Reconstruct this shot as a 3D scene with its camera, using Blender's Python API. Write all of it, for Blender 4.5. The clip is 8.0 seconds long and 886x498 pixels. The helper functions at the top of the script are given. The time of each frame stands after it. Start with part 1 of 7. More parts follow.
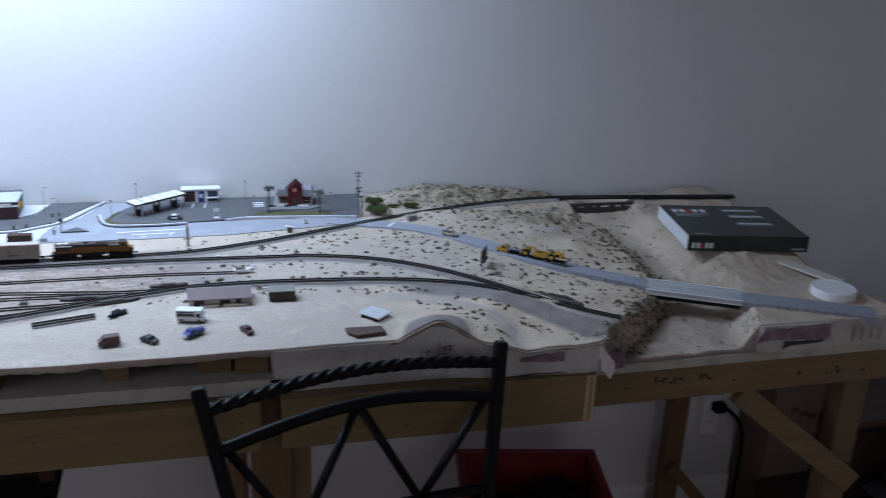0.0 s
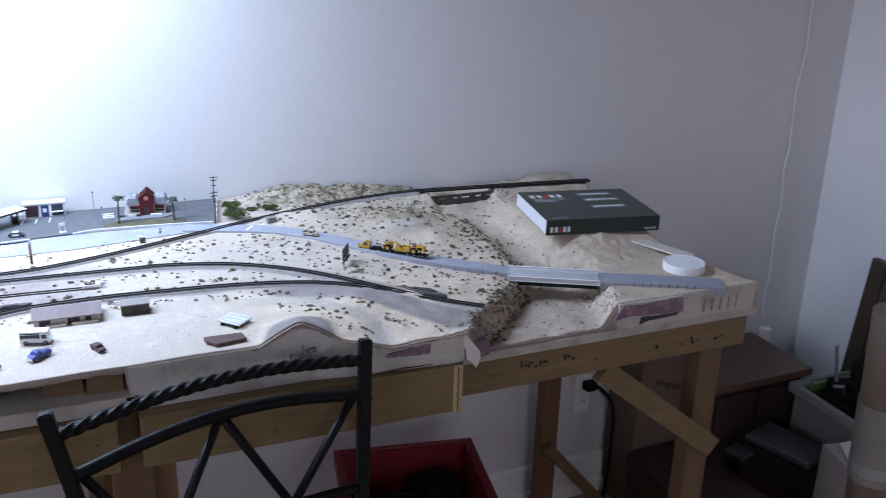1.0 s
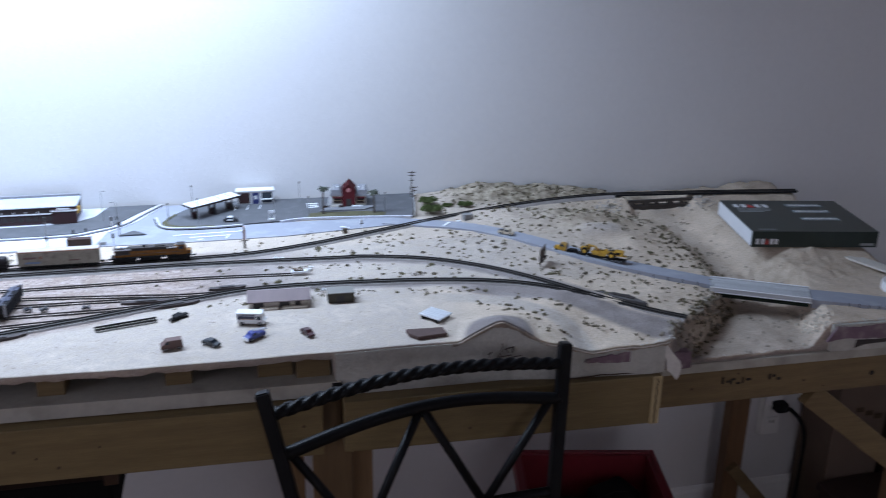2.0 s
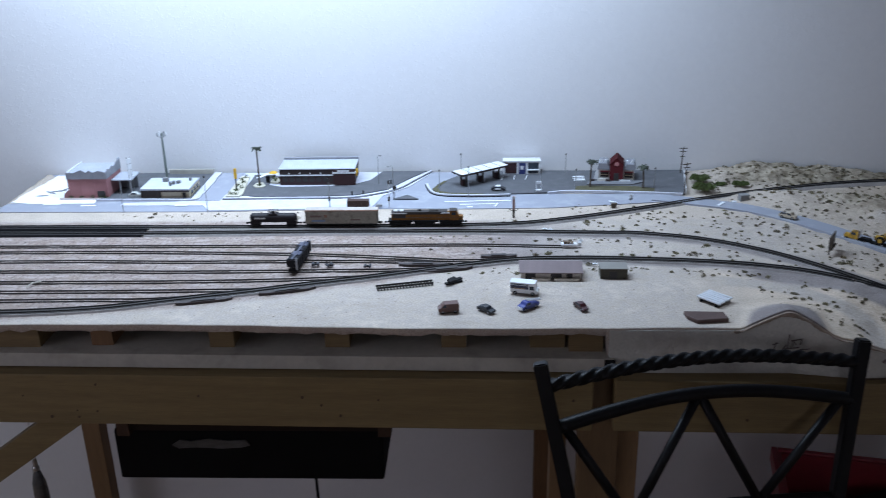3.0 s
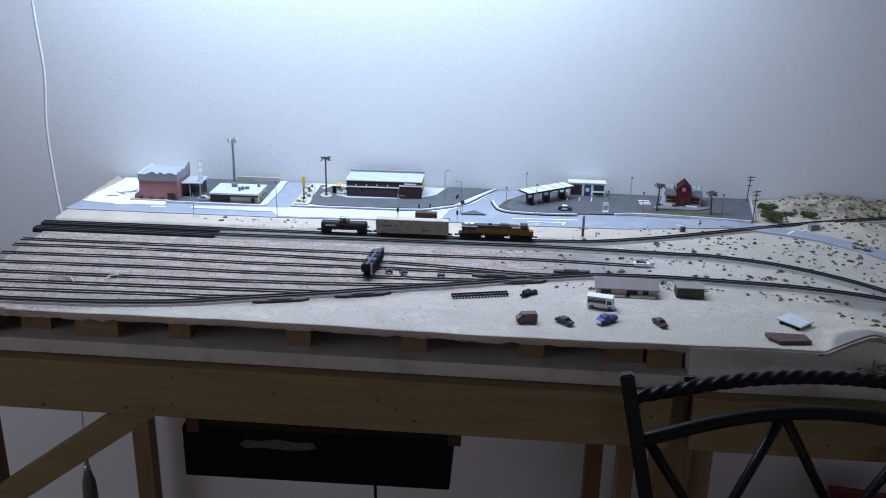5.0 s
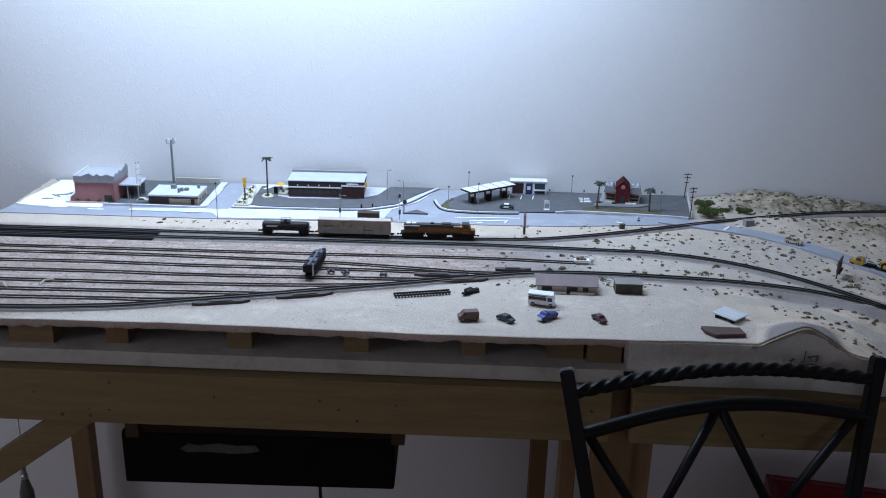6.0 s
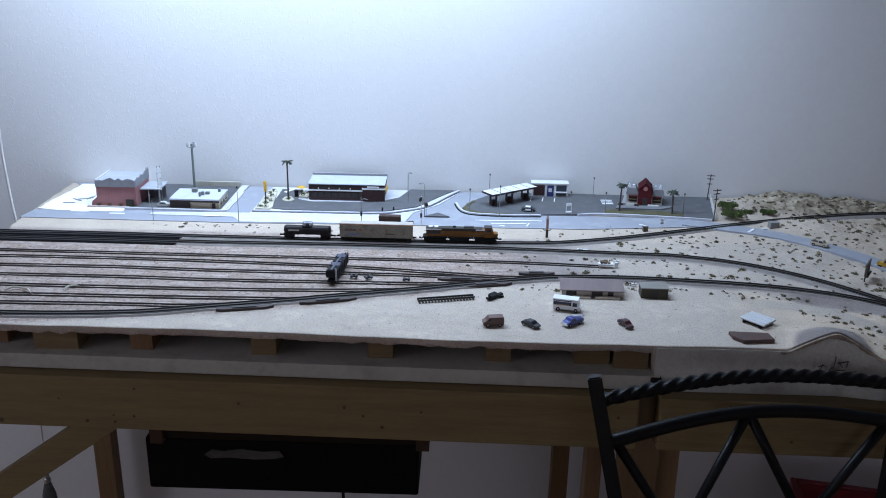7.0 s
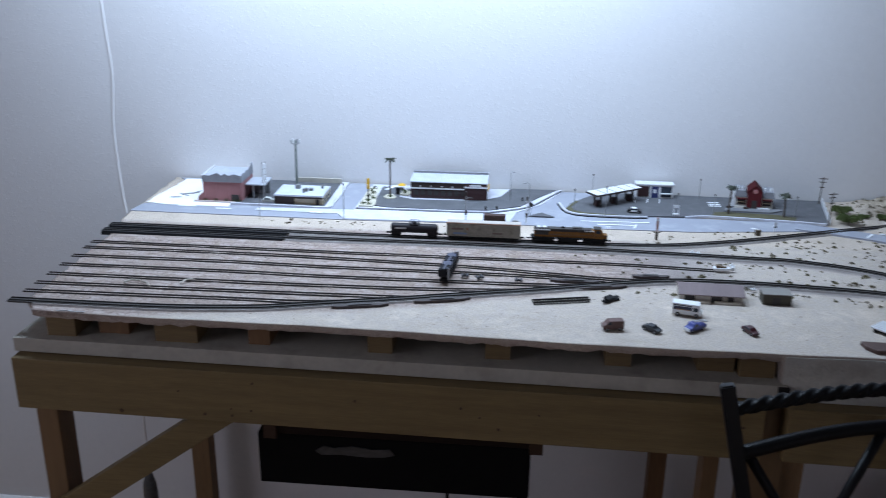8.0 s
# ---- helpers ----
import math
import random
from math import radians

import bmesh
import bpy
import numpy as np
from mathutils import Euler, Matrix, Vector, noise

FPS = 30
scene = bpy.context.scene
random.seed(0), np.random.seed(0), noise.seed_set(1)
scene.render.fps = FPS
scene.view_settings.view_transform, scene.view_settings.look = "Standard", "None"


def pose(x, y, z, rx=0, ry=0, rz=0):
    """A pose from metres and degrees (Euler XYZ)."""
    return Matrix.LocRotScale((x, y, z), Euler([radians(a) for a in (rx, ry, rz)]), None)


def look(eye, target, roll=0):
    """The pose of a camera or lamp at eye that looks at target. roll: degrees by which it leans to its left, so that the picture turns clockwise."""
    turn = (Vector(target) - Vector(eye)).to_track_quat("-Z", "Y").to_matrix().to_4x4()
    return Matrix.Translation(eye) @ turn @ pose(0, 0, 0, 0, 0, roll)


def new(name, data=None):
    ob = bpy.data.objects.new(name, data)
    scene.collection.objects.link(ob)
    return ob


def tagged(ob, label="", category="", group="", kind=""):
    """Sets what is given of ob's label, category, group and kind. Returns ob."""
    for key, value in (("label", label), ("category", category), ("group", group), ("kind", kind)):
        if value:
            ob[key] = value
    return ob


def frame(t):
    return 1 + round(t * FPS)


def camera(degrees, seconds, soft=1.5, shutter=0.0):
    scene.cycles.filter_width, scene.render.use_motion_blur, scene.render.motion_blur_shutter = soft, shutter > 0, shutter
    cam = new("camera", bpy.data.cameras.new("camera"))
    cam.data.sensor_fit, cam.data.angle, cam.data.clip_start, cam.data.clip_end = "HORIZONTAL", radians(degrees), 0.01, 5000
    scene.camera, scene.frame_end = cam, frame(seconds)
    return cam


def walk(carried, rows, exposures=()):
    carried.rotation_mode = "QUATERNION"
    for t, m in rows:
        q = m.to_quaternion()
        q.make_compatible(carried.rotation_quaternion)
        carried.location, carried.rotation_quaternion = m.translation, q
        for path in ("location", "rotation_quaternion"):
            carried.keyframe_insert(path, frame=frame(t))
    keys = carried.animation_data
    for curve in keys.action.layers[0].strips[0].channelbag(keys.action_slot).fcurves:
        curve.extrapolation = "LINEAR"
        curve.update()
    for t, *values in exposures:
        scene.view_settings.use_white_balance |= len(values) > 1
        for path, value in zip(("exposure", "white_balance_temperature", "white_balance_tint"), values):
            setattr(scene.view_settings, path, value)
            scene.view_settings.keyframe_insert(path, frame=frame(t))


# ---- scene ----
cam = camera(51.7, 8.0, soft=1.0, shutter=0.3)
# seconds, eye x y z, yaw, pitch, roll
PATH = [
    (0.0, 0.0000, 0.0000, 1.6000, -15.600, -20.072, 2.568),
    (0.2, 0.0165, -0.0068, 1.6008, -18.822, -20.140, 2.514),
    (0.5, 0.0291, -0.0109, 1.6004, -22.690, -20.127, 2.330),
    (0.7, 0.0327, -0.0066, 1.5945, -24.082, -19.974, 2.044),
    (0.9, 0.0294, -0.0024, 1.5971, -24.449, -19.985, 1.894),
    (1.0, 0.0291, -0.0007, 1.5969, -23.807, -20.005, 1.659),
    (1.2, 0.0223, 0.0063, 1.5953, -22.425, -20.035, 1.364),
    (1.5, 0.0147, 0.0123, 1.5961, -19.888, -20.084, 1.184),
    (1.7, -0.0009, 0.0210, 1.5937, -17.529, -20.107, 1.087),
    (1.8, -0.0096, 0.0218, 1.5952, -16.048, -20.103, 0.952),
    (2.0, -0.0231, 0.0279, 1.5948, -12.838, -20.298, 0.983),
    (2.2, -0.0317, 0.0231, 1.6066, -8.975, -20.910, 0.371),
    (3.3, -0.1217, 0.0596, 1.5783, 4.008, -21.929, -0.559),
    (3.5, -0.1378, 0.0529, 1.5750, 4.346, -20.898, 0.062),
    (3.7, -0.1513, 0.0491, 1.5660, 5.196, -19.949, 0.096),
    (4.0, -0.1648, 0.0456, 1.5580, 6.260, -19.487, 0.061),
    (4.2, -0.1748, 0.0386, 1.5571, 6.255, -19.591, 0.236),
    (5.3, -0.1834, 0.0298, 1.5431, 2.469, -19.626, 1.504),
    (5.5, -0.1851, 0.0275, 1.5418, 1.697, -19.633, 1.740),
    (5.7, -0.1813, 0.0282, 1.5431, 1.043, -19.655, 1.841),
    (6.0, -0.1717, 0.0293, 1.5476, 0.286, -19.573, 1.562),
    (6.2, -0.1696, 0.0333, 1.5497, 0.021, -19.507, 1.262),
    (6.5, -0.1730, 0.0368, 1.5527, 0.584, -19.627, 0.640),
    (6.7, -0.1771, 0.0376, 1.5533, 1.090, -19.708, 0.809),
    (7.0, -0.1882, 0.0411, 1.5551, 1.175, -19.755, 1.084),
    (7.2, -0.1991, 0.0452, 1.5510, 1.070, -19.883, 0.964),
    (7.5, -0.2144, 0.0452, 1.5523, 1.366, -19.968, 0.982),
    (7.7, -0.2352, 0.0485, 1.5505, 2.268, -19.958, 0.885),
    (8.0, -0.2734, 0.0530, 1.5509, 5.188, -19.938, 0.769),
]
# seconds, stops, kelvin, tint
EXPOSURES = [(0.0, 0.05, 6450, 11), (0.5, 0.78, 6400, 13), (1.0, 1.05, 6400, 14), (1.5, 0.80, 6400, 14), (2.0, 0.41, 6400, 13), (2.4, 0.2, 6450, 11), (3.5, 0.02, 6500, 10), (5.5, -0.02, 6500, 10), (8.0, 0.0, 6500, 10)]
walk(cam, [(t, pose(x, y, z, 90 + pitch, 0, yaw) @ pose(0, 0, 0, 0, 0, roll)) for t, x, y, z, yaw, pitch, roll in PATH], EXPOSURES)

# ---- light ----
world = bpy.data.worlds.new("world")
scene.world = world
world.use_nodes = True
wn = world.node_tree.nodes
sky = wn.new("ShaderNodeTexSky")
sky.sky_type, sky.sun_disc = "NISHITA", False
sky.sun_elevation, sky.sun_rotation = radians(35), radians(200)
wn["Background"].inputs["Strength"].default_value = 0.1
world.node_tree.links.new(sky.outputs["Color"], wn["Background"].inputs["Color"])


def area_lamp(name, m, sx, sy, power, colour, spread=180):
    data = bpy.data.lights.new(name, "AREA")
    data.shape, data.size, data.size_y, data.energy, data.color = "RECTANGLE", sx, sy, power, colour
    data.spread = radians(spread)
    ob = new(name, data)
    ob.matrix_basis = m
    return ob


# the shop lamp that hangs over the town, and daylight lamps at assumed, unseen windows; the south one is added fill
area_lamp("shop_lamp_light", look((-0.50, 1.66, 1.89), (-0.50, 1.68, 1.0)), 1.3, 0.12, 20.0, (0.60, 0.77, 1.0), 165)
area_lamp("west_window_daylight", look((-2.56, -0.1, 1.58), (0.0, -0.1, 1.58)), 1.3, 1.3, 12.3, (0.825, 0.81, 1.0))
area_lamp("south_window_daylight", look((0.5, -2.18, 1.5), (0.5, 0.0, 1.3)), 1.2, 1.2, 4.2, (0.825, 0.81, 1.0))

# ---- materials ----
MATS = {}


def material(name, colour, rough=0.7, metal=0.0, vary=0.12, grain=400.0, patch=25.0, bump=0.15, bump_scale=None, dirt=None, dirt_amount=0.0, spec=0.5, each=0.0, stretch=None, depth=0.001, pips=False):
    """Two scales of colour change, optional dirt colour in patches, and fine relief."""
    if name in MATS:
        return MATS[name]
    m = bpy.data.materials.new(name)
    m.use_nodes = True
    nt = m.node_tree
    N, L = nt.nodes, nt.links
    bsdf = N["Principled BSDF"]
    bsdf.inputs["Roughness"].default_value = rough
    bsdf.inputs["Metallic"].default_value = metal
    bsdf.inputs["Specular IOR Level"].default_value = spec
    co = N.new("ShaderNodeTexCoord")
    vec = co.outputs["Object"]
    if stretch:
        mp = N.new("ShaderNodeMapping")
        mp.inputs["Scale"].default_value = stretch
        L.new(vec, mp.inputs["Vector"])
        vec = mp.outputs["Vector"]
    fine = N.new("ShaderNodeTexNoise")
    fine.inputs["Scale"].default_value, fine.inputs["Detail"].default_value = grain, 4
    L.new(vec, fine.inputs["Vector"])
    wide = N.new("ShaderNodeTexNoise")
    wide.inputs["Scale"].default_value, wide.inputs["Detail"].default_value = patch, 5
    L.new(vec, wide.inputs["Vector"])
    add = N.new("ShaderNodeMath")
    add.operation = "ADD"
    L.new(fine.outputs["Fac"], add.inputs[0])
    L.new(wide.outputs["Fac"], add.inputs[1])
    ramp = N.new("ShaderNodeMapRange")
    ramp.inputs["From Min"].default_value, ramp.inputs["From Max"].default_value = 0.6, 1.4
    ramp.inputs["To Min"].default_value, ramp.inputs["To Max"].default_value = 1 - vary, 1 + vary
    L.new(add.outputs[0], ramp.inputs["Value"])
    scale = ramp.outputs["Result"]
    if each:
        info = N.new("ShaderNodeObjectInfo")
        er = N.new("ShaderNodeMapRange")
        er.inputs["To Min"].default_value, er.inputs["To Max"].default_value = 1 - each, 1 + each
        L.new(info.outputs["Random"], er.inputs["Value"])
        mu = N.new("ShaderNodeMath")
        mu.operation = "MULTIPLY"
        L.new(scale, mu.inputs[0])
        L.new(er.outputs["Result"], mu.inputs[1])
        scale = mu.outputs[0]
    rgb = N.new("ShaderNodeVectorMath")
    rgb.operation = "SCALE"
    rgb.inputs[0].default_value = colour
    L.new(scale, rgb.inputs["Scale"])
    out = rgb.outputs["Vector"]
    if dirt:
        dn = N.new("ShaderNodeTexNoise")
        dn.inputs["Scale"].default_value, dn.inputs["Detail"].default_value = patch * 1.7, 6
        L.new(vec, dn.inputs["Vector"])
        dr = N.new("ShaderNodeMapRange")
        dr.inputs["From Min"].default_value, dr.inputs["From Max"].default_value = 0.5, 0.72
        dr.inputs["To Max"].default_value = dirt_amount
        L.new(dn.outputs["Fac"], dr.inputs["Value"])
        mx = N.new("ShaderNodeMix")
        mx.data_type = "RGBA"
        mx.inputs["B"].default_value = (*dirt, 1)
        L.new(dr.outputs["Result"], mx.inputs["Factor"])
        L.new(out, mx.inputs["A"])
        out = mx.outputs["Result"]
    L.new(out, bsdf.inputs["Base Color"])
    if bump:
        bt = fine
        if bump_scale:
            bt = N.new("ShaderNodeTexNoise")
            bt.inputs["Scale"].default_value, bt.inputs["Detail"].default_value = bump_scale, 3
            L.new(vec, bt.inputs["Vector"])
        bp = N.new("ShaderNodeBump")
        bp.inputs["Strength"].default_value, bp.inputs["Distance"].default_value = bump, depth
        rise = bt.outputs["Fac"]
        if pips:
            pr = N.new("ShaderNodeMapRange")
            pr.inputs["From Min"].default_value, pr.inputs["From Max"].default_value = 0.54, 0.72
            L.new(rise, pr.inputs["Value"])
            rise = pr.outputs["Result"]
        L.new(rise, bp.inputs["Height"])
        L.new(bp.outputs["Normal"], bsdf.inputs["Normal"])
    MATS[name] = m
    return m


WALL = material("wall_paint", (0.66, 0.66, 0.68), 0.6, vary=0.03, grain=90, patch=3, bump=0.17, bump_scale=185, depth=0.0014, pips=True)
# same paint as WALL, lightened and blued to stand for daylight on it
SIDE = material("side_wall_paint_lit", (0.84, 0.86, 0.89), 0.6, vary=0.03, grain=90, patch=3, bump=0.4, bump_scale=85, depth=0.003)
# walls and ceiling out of view, kept dull to hold down bounced light
FARWALL = material("low_bounce_wall_paint", (0.30, 0.29, 0.28), 0.7, vary=0.05, grain=90, patch=3, bump=0.3, bump_scale=85, depth=0.003)
TRIM = material("white_trim", (0.84, 0.84, 0.85), 0.22, vary=0.04, grain=200, patch=8, bump=0.05)
FLOORWOOD = material("oak_floor", (0.42, 0.28, 0.16), 0.4, vary=0.25, grain=60, patch=6, stretch=(1, 12, 1), bump=0.1, each=0.15)
PINE = material("pine_beam", (0.168, 0.120, 0.052), 0.6, vary=0.22, grain=70, patch=9, stretch=(0.6, 9, 9), bump=0.12, dirt=(0.125, 0.085, 0.036), dirt_amount=0.5)
PINE_UP = material("pine_post", (0.17, 0.10, 0.047), 0.6, vary=0.22, grain=70, patch=9, stretch=(9, 9, 0.6), bump=0.12, dirt=(0.20, 0.115, 0.05), dirt_amount=0.5)
PINE_B = material("brown_pine_beam", (0.165, 0.112, 0.050), 0.6, vary=0.24, grain=70, patch=9, stretch=(0.6, 9, 9), bump=0.12, dirt=(0.10, 0.06, 0.03), dirt_amount=0.5)
PINE_C = material("brown_pine_post", (0.13, 0.079, 0.036), 0.6, vary=0.24, grain=70, patch=9, stretch=(9, 9, 0.6), bump=0.12, dirt=(0.10, 0.055, 0.025), dirt_amount=0.5)
REDPINE = material("red_post", (0.165, 0.088, 0.040), 0.6, vary=0.22, grain=70, patch=9, stretch=(9, 9, 0.6), bump=0.12)
KNOT = material("wood_knot", (0.06, 0.035, 0.018), 0.7, vary=0.2)
BASE = material("base_board", (0.40, 0.38, 0.335), 0.9, vary=0.12, grain=120, patch=14, bump=0.2, dirt=(0.25, 0.235, 0.20), dirt_amount=0.7)
PLASTER = material("plaster_fascia", (0.455, 0.45, 0.415), 0.85, vary=0.16, grain=260, patch=14, bump=0.8, bump_scale=120, depth=0.003, dirt=(0.30, 0.275, 0.25), dirt_amount=0.7)
FOAM = material("pink_foam", (0.19, 0.125, 0.16), 0.85, vary=0.25, grain=300, patch=30, bump=0.5, dirt=(0.34, 0.30, 0.29), dirt_amount=0.7)
RAILWORN = material("worn_rail", (0.027, 0.023, 0.023), 0.6, vary=0.5, grain=300, patch=30, bump=0)
RAIL = material("dark_rail", (0.022, 0.019, 0.018), 0.45, metal=0.5, vary=0.2, bump=0)
TIE = material("brown_tie", (0.036, 0.031, 0.029), 0.85, vary=0.3, grain=500, patch=60, bump=0.1)
BLACKBED = material("black_roadbed", (0.017, 0.017, 0.019), 0.9, spec=0.12, vary=0.3, grain=600, patch=50)
BALLAST = material("grey_ballast", (0.31, 0.285, 0.275), 0.95, vary=0.3, grain=900, patch=45, bump=0.7, bump_scale=700, depth=0.002)
ROAD = material("blue_grey_road", (0.27, 0.285, 0.335), 0.75, vary=0.07, grain=500, patch=22, bump=0.1, dirt=(0.38, 0.40, 0.44), dirt_amount=0.5)
PAVING = material("pale_paving", (0.53, 0.54, 0.61), 0.75, vary=0.12, grain=500, patch=25, bump=0.1, dirt=(0.36, 0.38, 0.42), dirt_amount=0.5)
ASPHALT = material("dark_asphalt", (0.085, 0.088, 0.098), 0.8, vary=0.18, grain=700, patch=30, bump=0.2, dirt=(0.13, 0.13, 0.14), dirt_amount=0.5)
WHITE = material("white_paint", (0.64, 0.655, 0.68), 0.55, vary=0.05, grain=300, patch=40, bump=0.05)
LINE = material("road_marking", (0.74, 0.76, 0.80), 0.7, vary=0.08, grain=500, patch=80, bump=0)
SHRUBLEAF = material("shrub_leaf", (0.085, 0.115, 0.032), 0.8, vary=0.6, grain=300, patch=60, bump=0)
LEAF = material("green_leaf", (0.042, 0.060, 0.018), 0.8, vary=0.5, grain=300, patch=60, bump=0)
PALMGREEN = material("palm_green", (0.026, 0.034, 0.021), 0.7, vary=0.3, bump=0)
BARK = material("bark", (0.14, 0.10, 0.07), 0.9, vary=0.3, bump=0.3)
BLACK = material("black_plastic", (0.010, 0.010, 0.011), 0.65, spec=0.14, vary=0.2, grain=120, patch=12, bump=0.05)
IRON = material("black_iron", (0.006, 0.006, 0.007), 0.40, spec=0.16, metal=0.0, vary=0.25, grain=200, patch=15, bump=0.12)
GREY = material("grey_metal", (0.33, 0.34, 0.36), 0.5, metal=0.3, vary=0.1)
WPL = material("white_plastic", (0.78, 0.79, 0.81), 0.4, vary=0.03, bump=0.02)
GLASS = material("dark_glass", (0.03, 0.04, 0.055), 0.12, vary=0.05, bump=0)


# ---- helpers of this scene ----
def thing(name, m, label, category, group="", kind=""):
    ob = new(name)
    ob.empty_display_size = 0.02
    ob.matrix_basis = m
    return tagged(ob, label, category, group, kind)


def part(name, bm, mat, parent=None, label="", s=1.0, smooth=False):
    """Links a bmesh as one mesh object under a thing or part."""
    if s != 1.0:
        bmesh.ops.scale(bm, vec=(s, s, s), verts=bm.verts)
    bmesh.ops.recalc_face_normals(bm, faces=bm.faces)
    me = bpy.data.meshes.new(name)
    bm.to_mesh(me)
    bm.free()
    if smooth:
        for p in me.polygons:
            p.use_smooth = True
    me.materials.append(mat)
    ob = new(name, me)
    ob.parent = parent
    if label:
        ob["label"] = label
    return ob


def box(x0, x1, y0, y1, z0, z1, bevel=0.0, bm=None, m=None):
    bm = bm or bmesh.new()
    r = bmesh.ops.create_cube(bm, size=1)
    vs = r["verts"]
    bmesh.ops.scale(bm, vec=(x1 - x0, y1 - y0, z1 - z0), verts=vs)
    bmesh.ops.translate(bm, vec=((x0 + x1) / 2, (y0 + y1) / 2, (z0 + z1) / 2), verts=vs)
    if m is not None:
        bmesh.ops.transform(bm, matrix=m, verts=vs)
    if bevel:
        es = list({e for v in vs for e in v.link_edges})
        bmesh.ops.bevel(bm, geom=es, offset=bevel, segments=2, affect="EDGES", profile=0.6)
    return bm


def tube(pts, r, n=8, bm=None, caps=True):
    """A round tube along points; r is one radius or one for each point."""
    bm = bm or bmesh.new()
    pts = [Vector(p) for p in pts]
    rs = r if isinstance(r, (list, tuple)) else [r] * len(pts)
    rings, side = [], None
    for i, p in enumerate(pts):
        d = (pts[min(i + 1, len(pts) - 1)] - pts[max(i - 1, 0)]).normalized()
        if side is None:
            side = d.orthogonal().normalized()
        side = (side - d * side.dot(d)).normalized()
        up = d.cross(side)
        rings.append([bm.verts.new(p + rs[i] * (math.cos(a) * side + math.sin(a) * up)) for a in (2 * math.pi * k / n for k in range(n))])
    for a, b in zip(rings, rings[1:]):
        for k in range(n):
            bm.faces.new((a[k], a[(k + 1) % n], b[(k + 1) % n], b[k]))
    if caps:
        bm.faces.new(rings[0][::-1])
        bm.faces.new(rings[-1])
    return bm


def lathe(profile, n, bm=None):
    """A profile of radius and height turned round z."""
    bm = bm or bmesh.new()
    rows = [[bm.verts.new((r * math.cos(2 * math.pi * k / n), r * math.sin(2 * math.pi * k / n), z)) for k in range(n)] for r, z in profile]
    for a, b in zip(rows, rows[1:]):
        for k in range(n):
            bm.faces.new((a[k], a[(k + 1) % n], b[(k + 1) % n], b[k]))
    return bm


def prism(poly, z0, z1, bm=None):
    bm = bm or bmesh.new()
    lo = [bm.verts.new((x, y, z0)) for x, y in poly]
    hi = [bm.verts.new((x, y, z1)) for x, y in poly]
    bm.faces.new(lo[::-1])
    bm.faces.new(hi)
    n = len(poly)
    for i in range(n):
        bm.faces.new((lo[i], lo[(i + 1) % n], hi[(i + 1) % n], hi[i]))
    return bm


def side_prism(poly, y0, y1, bm=None):
    """A profile in x and z, drawn out along y."""
    bm = bm or bmesh.new()
    a = [bm.verts.new((x, y0, z)) for x, z in poly]
    b = [bm.verts.new((x, y1, z)) for x, z in poly]
    bm.faces.new(a[::-1])
    bm.faces.new(b)
    n = len(poly)
    for i in range(n):
        bm.faces.new((a[i], a[(i + 1) % n], b[(i + 1) % n], b[i]))
    return bm


def glide(pts, step):
    """Points at even steps on a smooth curve through pts (any dimension)."""
    P = [np.array(p, float) for p in pts]
    P = [2 * P[0] - P[1], *P, 2 * P[-1] - P[-2]]
    dense = []
    for i in range(1, len(P) - 2):
        for k in range(24):
            t = k / 24
            a, b, c, d = P[i - 1:i + 3]
            dense.append(0.5 * (2 * b + (c - a) * t + (2 * a - 5 * b + 4 * c - d) * t * t + (3 * b - a - 3 * c + d) * t ** 3))
    dense.append(P[-2])
    D = np.array(dense)
    L = np.concatenate([[0], np.cumsum(np.linalg.norm(np.diff(D, axis=0), axis=1))])
    s = np.linspace(0, L[-1], max(2, int(round(L[-1] / step)) + 1))
    return np.stack([np.interp(s, L, D[:, k]) for k in range(D.shape[1])], 1)


def strip(path, offs, bm=None):
    """A profile (side offset, height) swept along a path of x, y, z."""
    bm = bm or bmesh.new()
    n, rows = len(path), []
    for i in range(n):
        d = path[min(i + 1, n - 1)] - path[max(i - 1, 0)]
        d = d[:2] / (np.linalg.norm(d[:2]) + 1e-9)
        s = np.array((-d[1], d[0]))
        rows.append([bm.verts.new((path[i][0] + o * s[0], path[i][1] + o * s[1], path[i][2] + h)) for o, h in offs])
    k = len(offs)
    for a, b in zip(rows, rows[1:]):
        for j in range(k):
            bm.faces.new((a[j], a[(j + 1) % k], b[(j + 1) % k], b[j]))
    bm.faces.new(rows[0])
    bm.faces.new(rows[-1][::-1])
    return bm


def step(a, b, x):
    t = min(1.0, max(0.0, (x - a) / (b - a)))
    return t * t * (3 - 2 * t)


# ---- room ----
WY, WX = 1.96, 2.125
def wall(name, x0, x1, y0, y1, z0, z1, mat, label):
    return tagged(part(name, box(x0, x1, y0, y1, z0, z1), mat), label, "wall", kind="structure")


wall("wall_north", -2.6, 2.125, WY, WY + 0.12, 0, 2.5, WALL, "pale grey wall with orange-peel paint texture behind the layout")
wall("wall_east", WX, WX + 0.12, -2.2, WY + 0.12, 0, 2.5, SIDE, "grey painted side wall, coloured paler and bluer as daylit")
# unseen walls, with openings assumed for the daylight lamps
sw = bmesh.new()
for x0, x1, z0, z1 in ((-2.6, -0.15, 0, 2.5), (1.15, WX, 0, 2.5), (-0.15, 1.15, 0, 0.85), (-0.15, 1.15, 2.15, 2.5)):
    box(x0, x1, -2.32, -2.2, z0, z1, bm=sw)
tagged(part("wall_south", sw, FARWALL), "unseen plain grey wall with an assumed window opening", "wall", kind="structure")
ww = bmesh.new()
